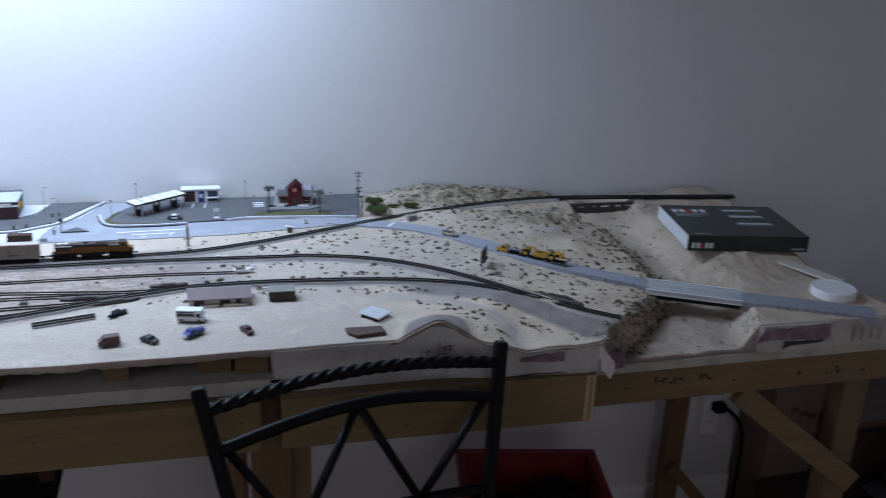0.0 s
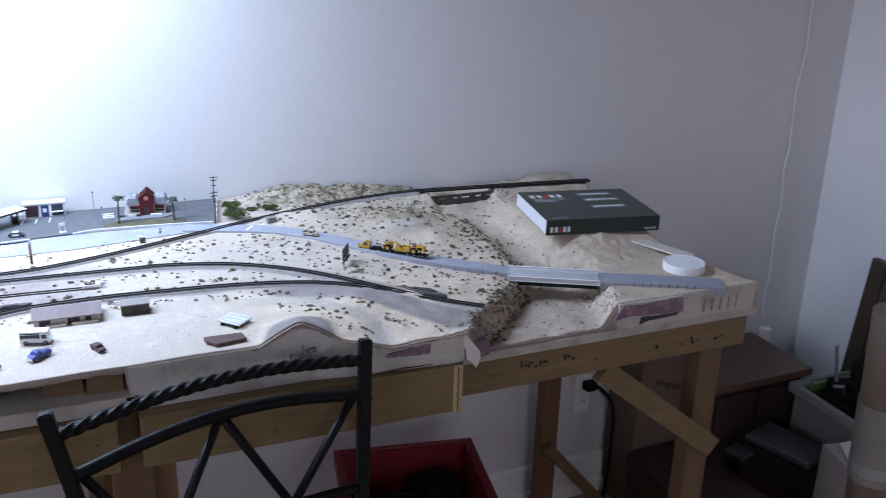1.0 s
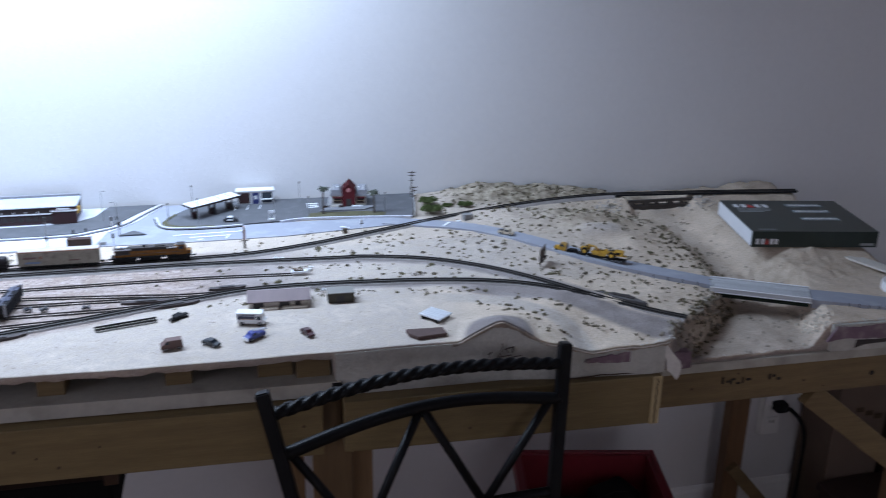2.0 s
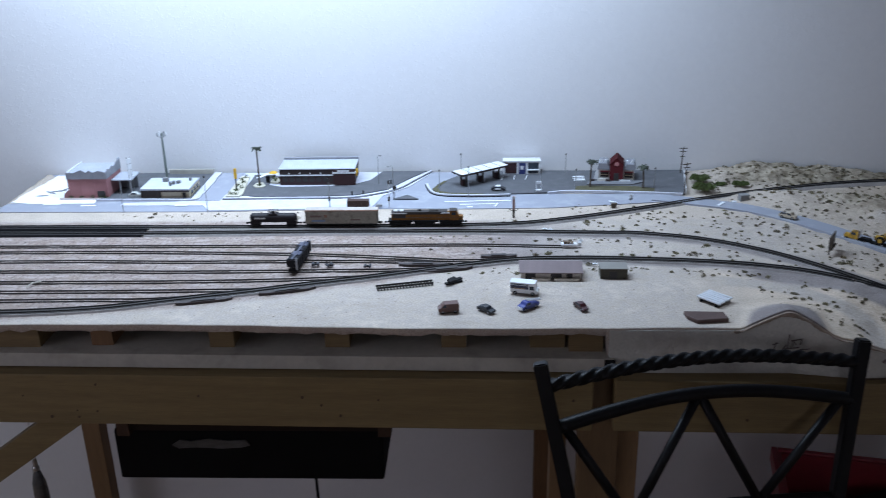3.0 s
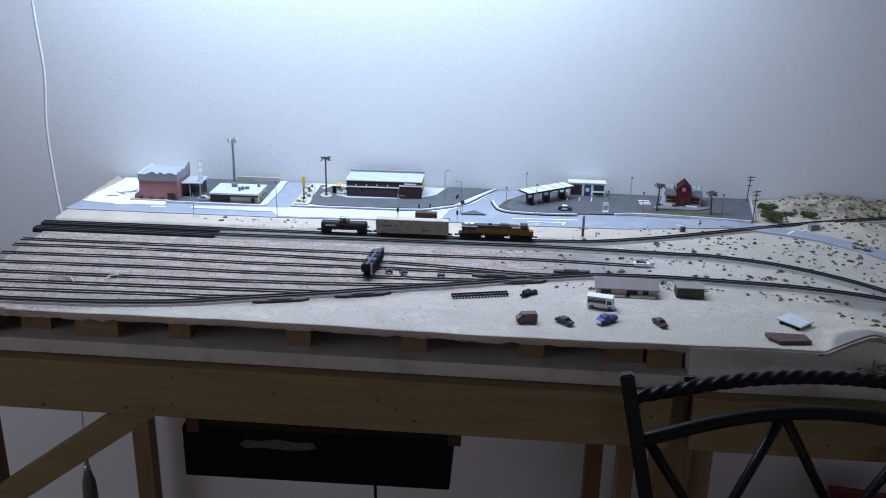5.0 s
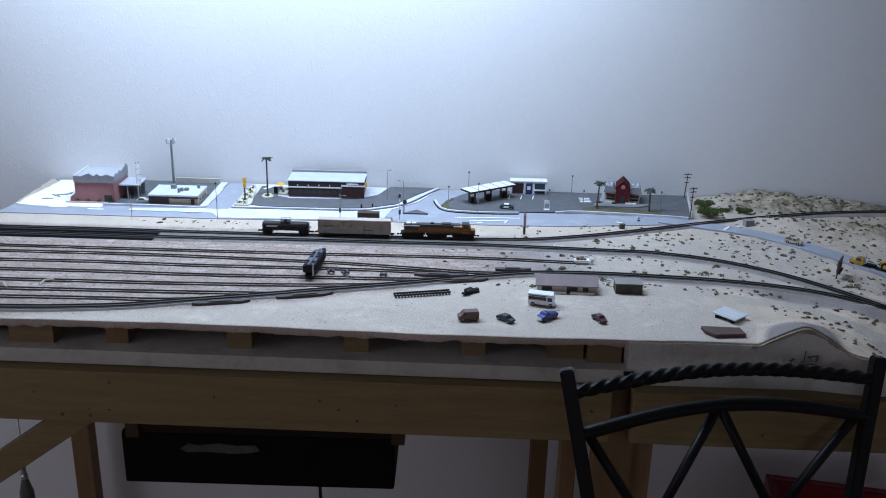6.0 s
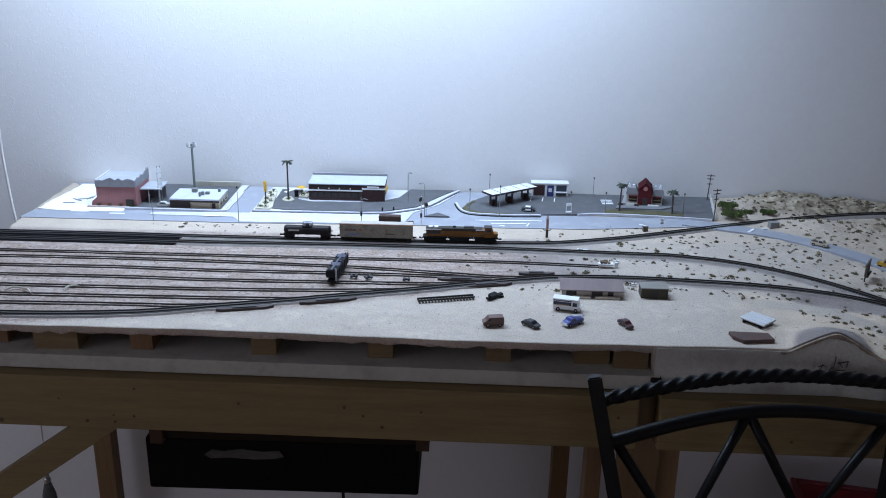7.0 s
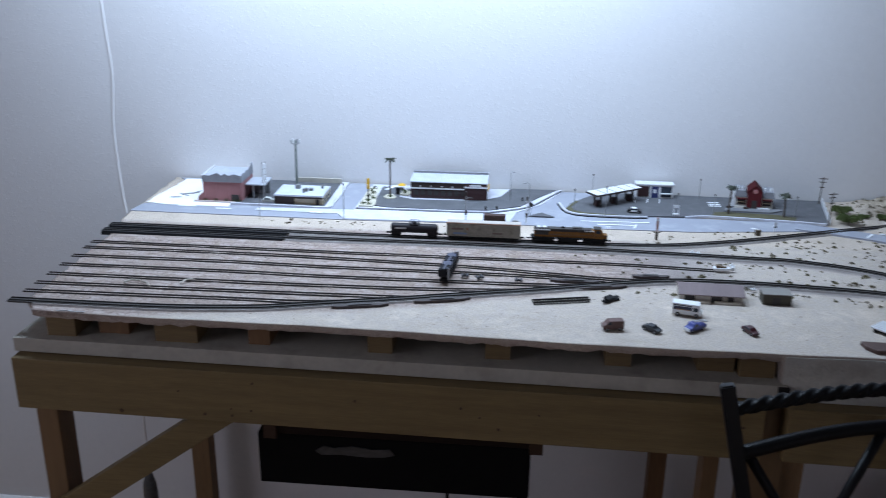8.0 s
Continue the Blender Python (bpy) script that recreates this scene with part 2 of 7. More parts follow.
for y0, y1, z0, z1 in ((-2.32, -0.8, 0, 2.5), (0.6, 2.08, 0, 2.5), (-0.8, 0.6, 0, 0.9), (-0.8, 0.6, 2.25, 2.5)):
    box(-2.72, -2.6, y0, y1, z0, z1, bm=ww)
tagged(part("wall_west", ww, FARWALL), "unseen grey wall with an assumed window opening", "wall", kind="structure")
tagged(part("ceiling", box(-2.72, 2.245, -2.32, 2.08, 2.5, 2.6), FARWALL), "plain dull grey ceiling out of view", "ceiling", kind="structure")
floor = tagged(part("floor", box(-2.72, 2.245, -2.32, 2.08, -0.1, -0.008), material("floor_base", (0.12, 0.08, 0.05), 0.8)), "warm brown wooden plank floor", "floor", kind="structure")
bbm = side_prism([(0, 0), (0.030, 0), (0.030, 0.024), (0.027, 0.036), (0.021, 0.043), (0.013, 0.046), (0.013, 0.108), (0.010, 0.116), (0.004, 0.121), (0, 0.122)], 0, 1)
bmesh.ops.transform(bbm, matrix=Matrix(((0, 1, 0, 0), (-1, 0, 0, 0), (0, 0, 1, 0), (0, 0, 0, 1))), verts=bbm.verts)
bmesh.ops.scale(bbm, vec=(4.72, 1, 1), verts=bbm.verts)
bmesh.ops.translate(bbm, vec=(-2.6, WY, 0), verts=bbm.verts)
tagged(part("baseboard", bbm, TRIM), "white painted baseboard along the wall", "baseboard", kind="structure")

# ---- the layout's ground ----
def pick(x, xs, ys):
    return float(np.interp(x, xs, ys))


def front_edge(x):
    return pick(x, [-1.04, -0.56, 0.08, 0.30, 0.42, 0.57, 0.60, 0.635, 1.2], [1.226, 1.216, 1.205, 1.207, 1.192, 1.182, 1.184, 1.203, 1.203]) + 0.003 * math.sin(9 * x) + 0.0006 * math.sin(41 * x)


def right_edge(y):
    return pick(y, [1.2, 1.30, 1.47, 1.65, 1.95], [1.197, 1.168, 1.13, 1.14, 1.235])


def left_edge(y):
    return pick(y, [1.2, 1.235, 1.26, 1.60, 1.66, 1.96], [-0.983, -0.99, -1.012, -1.021, -1.038, -1.042]) + 0.004 * noise.noise(Vector((y * 70, 2.2, 0)))


FARLINE = glide([(0.338, 1.757), (0.455, 1.80), (0.585, 1.824), (0.72, 1.828), (0.86, 1.818), (1.0, 1.806), (1.19, 1.785)], 0.008)


def gap(x):
    """The span of the trestle."""
    return step(0.787, 0.807, x) * (1 - step(0.925, 0.95, x))


def wash_left(y):
    return pick(y, [1.16, 1.20, 1.247, 1.279, 1.349, 1.45, 1.60, 1.80], [0.597, 0.607, 0.650, 0.690, 0.762, 0.80, 0.815, 0.80])


def mound(x, y):
    """The gravel ridge that runs back from the front edge."""
    d = abs(x - 0.333 - 0.22 * (y - 1.2))
    return 0.031 * max(0.0, 1 - (math.hypot(d, 0.008) - 0.008) / 0.055) * (1 - step(1.20, 1.305, y))


def height(x, y):
    z = 1.0 - 0.022 * step(0.45, 0.80, x)
    # low hills behind the far track and between track and road
    z += 0.020 * step(0.36, 0.52, x) * (1 - step(0.72, 0.84, x)) * step(1.855, 1.915, y)
    z += 0.034 * math.exp(-((x - 0.67) / 0.11) ** 2 - ((y - 1.70) / 0.07) ** 2)
    z += 0.016 * math.exp(-((x - 0.52) / 0.10) ** 2 - ((y - 1.76) / 0.045) ** 2)
    z += 0.012 * math.exp(-((x - 0.72) / 0.05) ** 2 - ((y - 1.60) / 0.04) ** 2)
    z += 0.009 * math.exp(-(((x - 0.668) / 0.05) ** 2 + ((y - 1.638) / 0.022) ** 2) ** 2)
    # gravel mound at the front edge and the dip beside it
    z += mound(x, y)
    z -= pick(x, [0.37, 0.40, 0.474, 0.569, 0.62], [0.0, 0.004, 0.023, 0.011, 0.0]) * (1 - step(1.20, 1.32, y))
    # plateau under the box
    z += 0.028 * step(0.86, 0.97, x) * step(1.38, 1.50, y) * (1 - 0.5 * step(1.72, 1.80, y) - 0.5 * step(1.84, 1.90, y))
    z += 0.016 * math.exp(-((x - 1.17) / 0.07) ** 2 - ((y - 1.93) / 0.05) ** 2)
    # dry wash
    l = wash_left(y)
    fl = l + pick(y, [1.2, 1.36, 1.5, 1.8], [0.036, 0.034, 0.06, 0.05])
    fr = pick(y, [1.20, 1.31, 1.42, 1.55, 1.80], [0.855, 0.905, 0.90, 0.89, 0.86])
    r = fr + pick(y, [1.2, 1.31, 1.40, 1.48, 1.8], [0.04, 0.035, 0.07, 0.10, 0.07])
    deep = step(l, fl, x) * (1 - step(fr, r, x)) * (1 - step(1.76, 1.83, y))
    bed = pick(y, [1.2, 1.45, 1.60, 1.80], [0.936, 0.946, 0.960, 0.985])
    z = z * (1 - deep) + bed * deep
    # embankment of the far track
    if x > 0.40 and y > 1.70:
        d = float(np.min(np.hypot(FARLINE[:, 0] - x, FARLINE[:, 1] - y)))
        bank = 0.997 + 0.014 * step(0.40, 0.80, x) - max(0.0, d - 0.017) * 0.45
        z = max(z, bank * (1 - gap(x)) + (0.9885 - max(0.0, d - 0.03) * 0.35) * gap(x))
    wild = step(0.30, 0.45, x)
    # broken ground of the hills and of the banks of the wash
    v = Vector((x, y, 0))
    rocky = step(0.36, 0.44, x) * step(1.845, 1.87, y) + math.exp(-((x - 0.66) / 0.13) ** 2 - ((y - 1.72) / 0.07) ** 2)
    bank_r = step(0.84, 0.89, x) * (1 - step(1.03, 1.08, x)) * step(1.205, 1.23, y) * (1 - step(1.47, 1.53, y)) * (1 - step(0.90, 0.96, x) * (1 - step(1.34, 1.40, y)))
    bank_l = step(l - 0.03, l, x) * (1 - step(fl, fl + 0.02, x))
    rocky = min(1.0, rocky + step(0.96, 1.0, x) * step(1.83, 1.87, y))
    z += (0.005 * rocky + 0.006 * bank_r + 0.003 * bank_l) * (noise.noise(v * 26 + Vector((3, 1, 4))) + 0.7 * noise.noise(v * 62)) + (0.0022 * rocky + 0.003 * bank_r + 0.003 * bank_l) * noise.noise(v * 150)
    z += 0.0016 * deep * noise.noise(v * 90)
    yard = (1 - step(-0.2, 0.0, x)) * step(1.24, 1.30, y) * (1 - step(1.54, 1.57, y))
    z += yard * (0.0008 * noise.noise(Vector((x * 22, y * 60, 1))) + 0.0007 * noise.noise(v * 160))
    z += 0.0022 * wild * noise.noise(Vector((x * 28, y * 28, 0.3))) + 0.0012 * noise.noise(Vector((x * 70, y * 70, 2.1))) * (0.25 + wild)
    return z


def zones(x, y):
    """Shares of yard ballast grey and of tan sand in the ground cover."""
    n = 0.5 * noise.noise(Vector((x * 14, y * 14, 7.7)))
    line = pick(x, [-1.04, -0.85, -0.72, -0.6, -0.36, -0.14, 0.0], [1.195, 1.218, 1.25, 1.262, 1.325, 1.41, 1.44])
    grey = step(line - 0.012, line + 0.012, y + 0.02 * n) * (1 - step(1.635, 1.655, y + 0.02 * n)) * (1 - step(-0.05, 0.15, x + 0.06 * n))
    grey = max(grey, step(0.002, 0.007, mound(x, y) + 0.004 * n))
    if x > -0.1:
        d = float(np.min(np.hypot(BEDS[:, 0] - x, BEDS[:, 1] - y)))
        grey = max(grey, 0.9 * (1 - step(0.016, 0.024, d + 0.006 * n)))
        d = abs(y - pick(x, [0.28, 0.444, 0.521, 0.577, 0.65], [1.428, 1.372, 1.306, 1.245, 1.19]))
        grey = max(grey, 0.95 * step(0.26, 0.36, x) * (1 - step(0.018 + 0.06 * max(0.0, x - 0.3), 0.032 + 0.06 * max(0.0, x - 0.3), d + 0.012 * n)) * (1 - step(0.66, 0.69, x)))
    tan = step(0.40, 0.75, x + 0.15 * n)
    tan = max(tan, step(0.20, 0.36, x + 0.1 * n) * (1 - step(1.40, 1.46, y + 0.05 * n)))
    tan = max(tan, 0.35 * step(1.645, 1.66, y))
    hill = step(1.848, 1.875, y) * step(0.38, 0.46, x) * (1 - step(0.86, 0.92, x))
    hill = max(hill, 1.1 * math.exp(-((x - 0.67) / 0.12) ** 2 - ((y - 1.725) / 0.07) ** 2))
    l = wash_left(y)
    hill = max(hill, (0.55 - 0.3 * step(1.30, 1.38, y)) * step(l - 0.03, l + 0.01, x) * (1 - step(l + 0.03, l + 0.07, x)) * step(1.19, 1.22, y))
    hill = max(hill, 0.25 * step(0.9, 0.96, x) * step(1.36, 1.42, y))
    pad = math.exp(-(((x - 0.668) / 0.055) ** 2 + ((y - 1.638) / 0.024) ** 2) ** 2)
    wash = step(l + 0.03, l + 0.06, x) * (1 - step(0.86, 0.90, x))
    grey = max(grey, 0.3 * wash)
    if x > 0.2 and y < 1.42:
        pad = max(pad, 1 - step(0.012, 0.024, float(np.min(np.hypot(PATHWAY[:, 0] - x, PATHWAY[:, 1] - y))) + 0.012 * n))
    return grey, tan * (1 - pad), min(1.0, max(0.0, (0.85 * hill + 0.7 * n * hill) * (1 - pad)))


BEDS = np.array([(0.03, 1.580), (0.137, 1.575), (0.19, 1.572), (0.288, 1.545), (0.375, 1.495), (0.46, 1.421), (0.536, 1.346), (0.084, 1.459), (0.175, 1.453), (0.268, 1.444), (0.36, 1.426), (0.45, 1.394), (0.52, 1.356)])
BEDS = np.concatenate([glide(BEDS[:7], 0.01), glide(BEDS[7:], 0.01)])
PATHWAY = glide([(0.285, 1.374), (0.34, 1.358), (0.398, 1.328), (0.456, 1.260), (0.466, 1.180)], 0.01)
NX, NY = 430, 150
verts, faces, tint = [], [], []
for i in range(NX + 1):
    u = i / NX
    for j in range(NY + 1):
        x = -1.035 + u * 2.23
        yf = front_edge(x)
        y = yf + (WY - 0.004 - yf) * j / NY
        xe = right_edge(y)
        x = x if x < 0.9 else 0.9 + (x - 0.9) * (xe - 0.9) / (1.195 - 0.9)
        x = x if x > -0.9 else -0.9 + (x + 0.9) * (left_edge(y) + 0.9) / (-1.035 + 0.9)
        verts.append((x, y, height(x, y)))
        tint.append(zones(x, y))
top = len(verts)
for i in range(NX):
    for j in range(NY):
        a = i * (NY + 1) + j
        faces.append((a, a + NY + 1, a + NY + 2, a + 1))
# the cut edge of the board all round
rim = [i * (NY + 1) for i in range(NX + 1)] + [NX * (NY + 1) + j for j in range(1, NY + 1)] + [i * (NY + 1) + NY for i in range(NX - 1, -1, -1)] + [j for j in range(NY - 1, 0, -1)]
for k in rim:
    x, y, z = verts[k]
    ragged = 0.0035 * noise.noise(Vector((x * 60, y * 60, 5)))
    verts.append((x, y + (0.002 if y < 1.3 else 0), (0.989 + ragged if x < 0.088 else 0.934 if x < 0.60 else 0.928)))
    tint.append((0.75, 0.35, 0.0))
n = len(rim)
for k in range(n):
    faces.append((rim[k], top + k, top + (k + 1) % n, rim[(k + 1) % n]))
far = top + 2 * NX + NY
for i in range(NX):
    faces.append((top + i, far - i, far - i - 1, top + i + 1))
me = bpy.data.meshes.new("ground")
me.from_pydata(verts, [], faces)
att = me.color_attributes.new("cover", "FLOAT_COLOR", "POINT")
flat = np.zeros((len(verts), 4), np.float32)
flat[:, :3] = np.array(tint)
flat[:, 3] = [1 - step(-0.16, 0.04, v[0]) for v in verts]
att.data.foreach_set("color", flat.ravel())
me.update()


def sand_material():
    m = bpy.data.materials.new("desert_sand")
    m.use_nodes = True
    N, L = m.node_tree.nodes, m.node_tree.links
    bsdf = N["Principled BSDF"]
    bsdf.inputs["Roughness"].default_value, bsdf.inputs["Specular IOR Level"].default_value = 0.95, 0.2
    co = N.new("ShaderNodeTexCoord")
    cover = N.new("ShaderNodeAttribute")
    cover.attribute_name = "cover"
    sep = N.new("ShaderNodeSeparateColor")
    L.new(cover.outputs["Color"], sep.inputs["Color"])

    def blend(fac, a, b):
        mx = N.new("ShaderNodeMix")
        mx.data_type = "RGBA"
        for sock, v in (("Factor", fac), ("A", a), ("B", b)):
            if isinstance(v, (float, tuple)):
                mx.inputs[sock].default_value = v if isinstance(v, float) else (*v, 1)
            else:
                L.new(v, mx.inputs[sock])
        return mx.outputs["Result"]

    def speckle(scale, lo, hi, detail=5):
        t = N.new("ShaderNodeTexNoise")
        t.inputs["Scale"].default_value, t.inputs["Detail"].default_value = scale, detail
        L.new(co.outputs["Object"], t.inputs["Vector"])
        r = N.new("ShaderNodeMapRange")
        r.inputs["From Min"].default_value, r.inputs["From Max"].default_value = lo, hi
        L.new(t.outputs["Fac"], r.inputs["Value"])
        return r.outputs["Result"], t.outputs["Fac"]

    patchy, _ = speckle(16, 0.38, 0.62)
    fine, _ = speckle(420, 0.36, 0.60, 8)
    cells = N.new("ShaderNodeTexVoronoi")
    cells.inputs["Scale"].default_value = 620
    L.new(co.outputs["Object"], cells.inputs["Vector"])
    tone = N.new("ShaderNodeSeparateColor")
    L.new(cells.outputs["Color"], tone.inputs["Color"])
    grit = tone.outputs["Red"]
    coarse, _ = speckle(55, 0.40, 0.62, 8)
    pale = blend(patchy, (0.575, 0.505, 0.437), (0.415, 0.36, 0.31))
    tan = blend(patchy, (0.70, 0.585, 0.475), (0.52, 0.425, 0.335))
    tan = blend(coarse, tan, (0.58, 0.485, 0.395))
    broad, _ = speckle(7, 0.36, 0.64)
    pale = blend(broad, pale, (0.48, 0.42, 0.365))
    pale = blend(coarse, (0.455, 0.402, 0.362), pale)
    rough = blend(coarse, (0.19, 0.155, 0.11), (0.47, 0.41, 0.32))
    streak = N.new("ShaderNodeMapping")
    streak.inputs["Scale"].default_value = (0.22, 1.7, 1)
    L.new(co.outputs["Object"], streak.inputs["Vector"])
    st = N.new("ShaderNodeTexNoise")
    st.inputs["Scale"].default_value, st.inputs["Detail"].default_value = 75, 9
    L.new(streak.outputs["Vector"], st.inputs["Vector"])
    sr = N.new("ShaderNodeMapRange")
    sr.inputs["From Min"].default_value, sr.inputs["From Max"].default_value = 0.38, 0.62
    L.new(st.outputs["Fac"], sr.inputs["Value"])
    grey = blend(sr.outputs["Result"], (0.275, 0.218, 0.197), (0.435, 0.365, 0.337))
    stain, _ = speckle(34, 0.46, 0.60, 7)
    grey = blend(stain, grey, (0.30, 0.237, 0.205))
    mottle, _ = speckle(150, 0.52, 0.66, 6)
    grey = blend(mottle, grey, (0.205, 0.155, 0.135))
    crumb, _ = speckle(260, 0.60, 0.68, 4)
    grey = blend(crumb, grey, (0.47, 0.42, 0.38))
    gravel = blend(patchy, (0.305, 0.272, 0.266), (0.225, 0.197, 0.192))
    grey = blend(cover.outputs["Alpha"], gravel, grey)
    c = blend(sep.outputs["Green"], pale, tan)
    c = blend(sep.outputs["Red"], c, grey)
    c = blend(sep.outputs["Blue"], c, rough)
    dark = N.new("ShaderNodeMix")
    dark.data_type, dark.blend_type = "RGBA", "MULTIPLY"
    dark.inputs["Factor"].default_value = 0.8
    L.new(c, dark.inputs["A"])
    spots = blend(fine, (0.78, 0.765, 0.75), (1.05, 1.045, 1.04))
    peb = N.new("ShaderNodeMapRange")
    peb.inputs["To Min"].default_value, peb.inputs["To Max"].default_value = 0.90, 1.06
    L.new(grit, peb.inputs["Value"])
    each = N.new("ShaderNodeVectorMath")
    each.operation = "SCALE"
    L.new(spots, each.inputs[0])
    L.new(peb.outputs["Result"], each.inputs["Scale"])
    spots = each.outputs["Vector"]
    L.new(spots, dark.inputs["B"])
    L.new(dark.outputs["Result"], bsdf.inputs["Base Color"])
    bp = N.new("ShaderNodeBump")
    bp.inputs["Strength"].default_value, bp.inputs["Distance"].default_value = 0.7, 0.0013
    L.new(grit, bp.inputs["Height"])
    L.new(bp.outputs["Normal"], bsdf.inputs["Normal"])
    return m


me.materials.append(sand_material())
ground = tagged(new("ground", me), "sandy desert ground of the model railway board", "model ground", kind="structure")
for p in me.polygons[:NX * NY]:
    p.use_smooth = True

# ---- the tables ----
bench = thing("layout_table", pose(0, 0, 0), "rough pine timber table carrying the model railway", "table")
SKEW = pose(-1.015, 1.199, 0, 0, 0, -1.05)


def skewed(bm):
    bmesh.ops.transform(bm, matrix=SKEW, verts=bm.verts)
    return bm


part("front_beam", skewed(box(0, 1.083, 0, 0.038, 0.85, 0.933, 0.002)), PINE, bench)
part("front_beam", skewed(box(1.113, 1.60, 0, 0.038, 0.85, 0.933, 0.002)), PINE, bench)
part("splice_post", skewed(box(1.068, 1.128, 0.0385, 0.064, 0.56, 0.932, 0.002)), PINE_C, bench, "darker pine splice between two beams")
# black block stands for the shade in the gap beside the plaster panel
part("spacer", box(0.0835, 0.0985, 1.192, 1.225, 0.9345, 0.956, 0.001), BLACK, bench, "small black block standing for a shaded gap")
part("left_beam", box(-1.012, -0.974, 1.237, 1.90, 0.85, 0.933, 0.002), PINE_UP, bench)
part("back_beam", box(-1.012, 0.58, 1.90, 1.938, 0.85, 0.933, 0.002), PINE, bench)
part("base_board", skewed(box(-0.004, 1.112, 0.019, 0.71, 0.935, 0.957, 0.001)), BASE, bench, "pale painted base board")
part("base_board", box(0.10, 0.60, 1.22, 1.90, 0.935, 0.945), BASE, bench)
for x, w, y, mt in ((-0.949, 0.044, 1.232, PINE_B), (-0.876, 0.046, 1.25, REDPINE), (-0.773, 0.064, 1.232, PINE_B), (-0.650, 0.032, 1.238, REDPINE), (-0.47, 0.036, 1.232, PINE_B), (-0.30, 0.036, 1.232, PINE_B), (-0.13, 0.036, 1.232, PINE_B), (0.005, 0.05, 1.232, PINE_B)):
    part("riser_block", box(x - w / 2, x + w / 2, y, 1.30, 0.957, 0.9885), mt, bench)
part("riser_block", box(0.035, 0.083, 1.220, 1.30, 0.957, 0.9885), PINE_B, bench)
leg = box(-1.012, -0.978, 1.238, 1.285, 0, 0.85, 0.002)
part("leg", leg, PINE_UP, bench)
part("leg", box(-1.028, -0.985, 1.86, 1.90, 0, 0.85, 0.002), PINE_UP, bench)
part("leg", box(0.035, 0.073, 1.86, 1.90, 0, 0.85, 0.002), REDPINE, bench, "reddish pine leg")
part("leg", box(0.10, 0.145, 1.225, 1.31, 0, 0.85, 0.002), PINE_UP, bench)
part("leg", box(0.02, 0.045, 1.30, 1.34, 0, 0.85, 0.002), PINE_UP, bench)
bm = box(-0.03, 0.36, -0.009, 0.009, -0.021, 0.021, 0.002)
bmesh.ops.transform(bm, matrix=Matrix.Translation((-0.985, 1.226, 0.648)) @ Matrix.Rotation(radians(-36), 4, "Y"), verts=bm.verts)
part("brace", bm, PINE, bench)
for x, z, r in ((0.163, 0.858, 34), (0.253, 0.897, 15), (0.291, 0.862, 26), (0.331, 0.873, 14), (0.332, 0.862, 22), (0.365, 0.917, 20), (0.361, 0.872, 18), (0.515, 0.90, 20), (0.667, 0.90, 24), (0.694, 0.887, 20), (0.721, 0.87, 24), (0.777, 0.897, 17), (1.055, 0.90, 22), (1.45, 0.90, 26), (1.30, 0.872, 22)):
    k = tube([(x, -0.0008, z), (x, 0.003, z)], r * 1e-4, 9)
    part("knot", skewed(k), KNOT, bench)


bench2 = thing("end_table", pose(0, 0, 0), "pine timber end table under the dry wash", "table")
part("front_beam", box(0.598, 1.192, 1.209, 1.247, 0.85, 0.912, 0.002), PINE_B, bench2)
part("right_beam", box(1.152, 1.190, 1.247, 1.86, 0.85, 0.912, 0.002), PINE_C, bench2)
part("base_board", box(0.60, 1.205, 1.200, 1.90, 0.913, 0.929, 0.0015), BASE, bench2, "pale base board")
part("leg", box(1.128, 1.180, 1.25, 1.29, 0, 0.85, 0.002), PINE_C, bench2)
part("end_strip", skewed(box(1.586, 1.601, -0.0015, 0.0, 0.85, 0.932)), material("pale_end_grain", (0.42, 0.33, 0.18), 0.7), bench2, "pale end grain of the beam")
part("leg", box(1.155, 1.205, 1.855, 1.893, 0, 0.912, 0.002), REDPINE, bench2, "reddish pine leg")
bm = box(-0.03, 0.325, -0.010, 0.010, -0.021, 0.021, 0.002)
bmesh.ops.transform(bm, matrix=Matrix.Translation((0.921, 1.238, 0.814)) @ Matrix.Rotation(radians(38.5), 4, "Y"), verts=bm.verts)
part("brace", bm, PINE_B, bench2)
bm = box(-0.03, 0.27, -0.010, 0.010, -0.016, 0.016, 0.002)
bmesh.ops.transform(bm, matrix=Matrix.Translation((1.185, 1.84, 0.232)) @ Matrix.Rotation(radians(49.5), 4, "Y"), verts=bm.verts)
part("brace", bm, PINE_B, bench2)

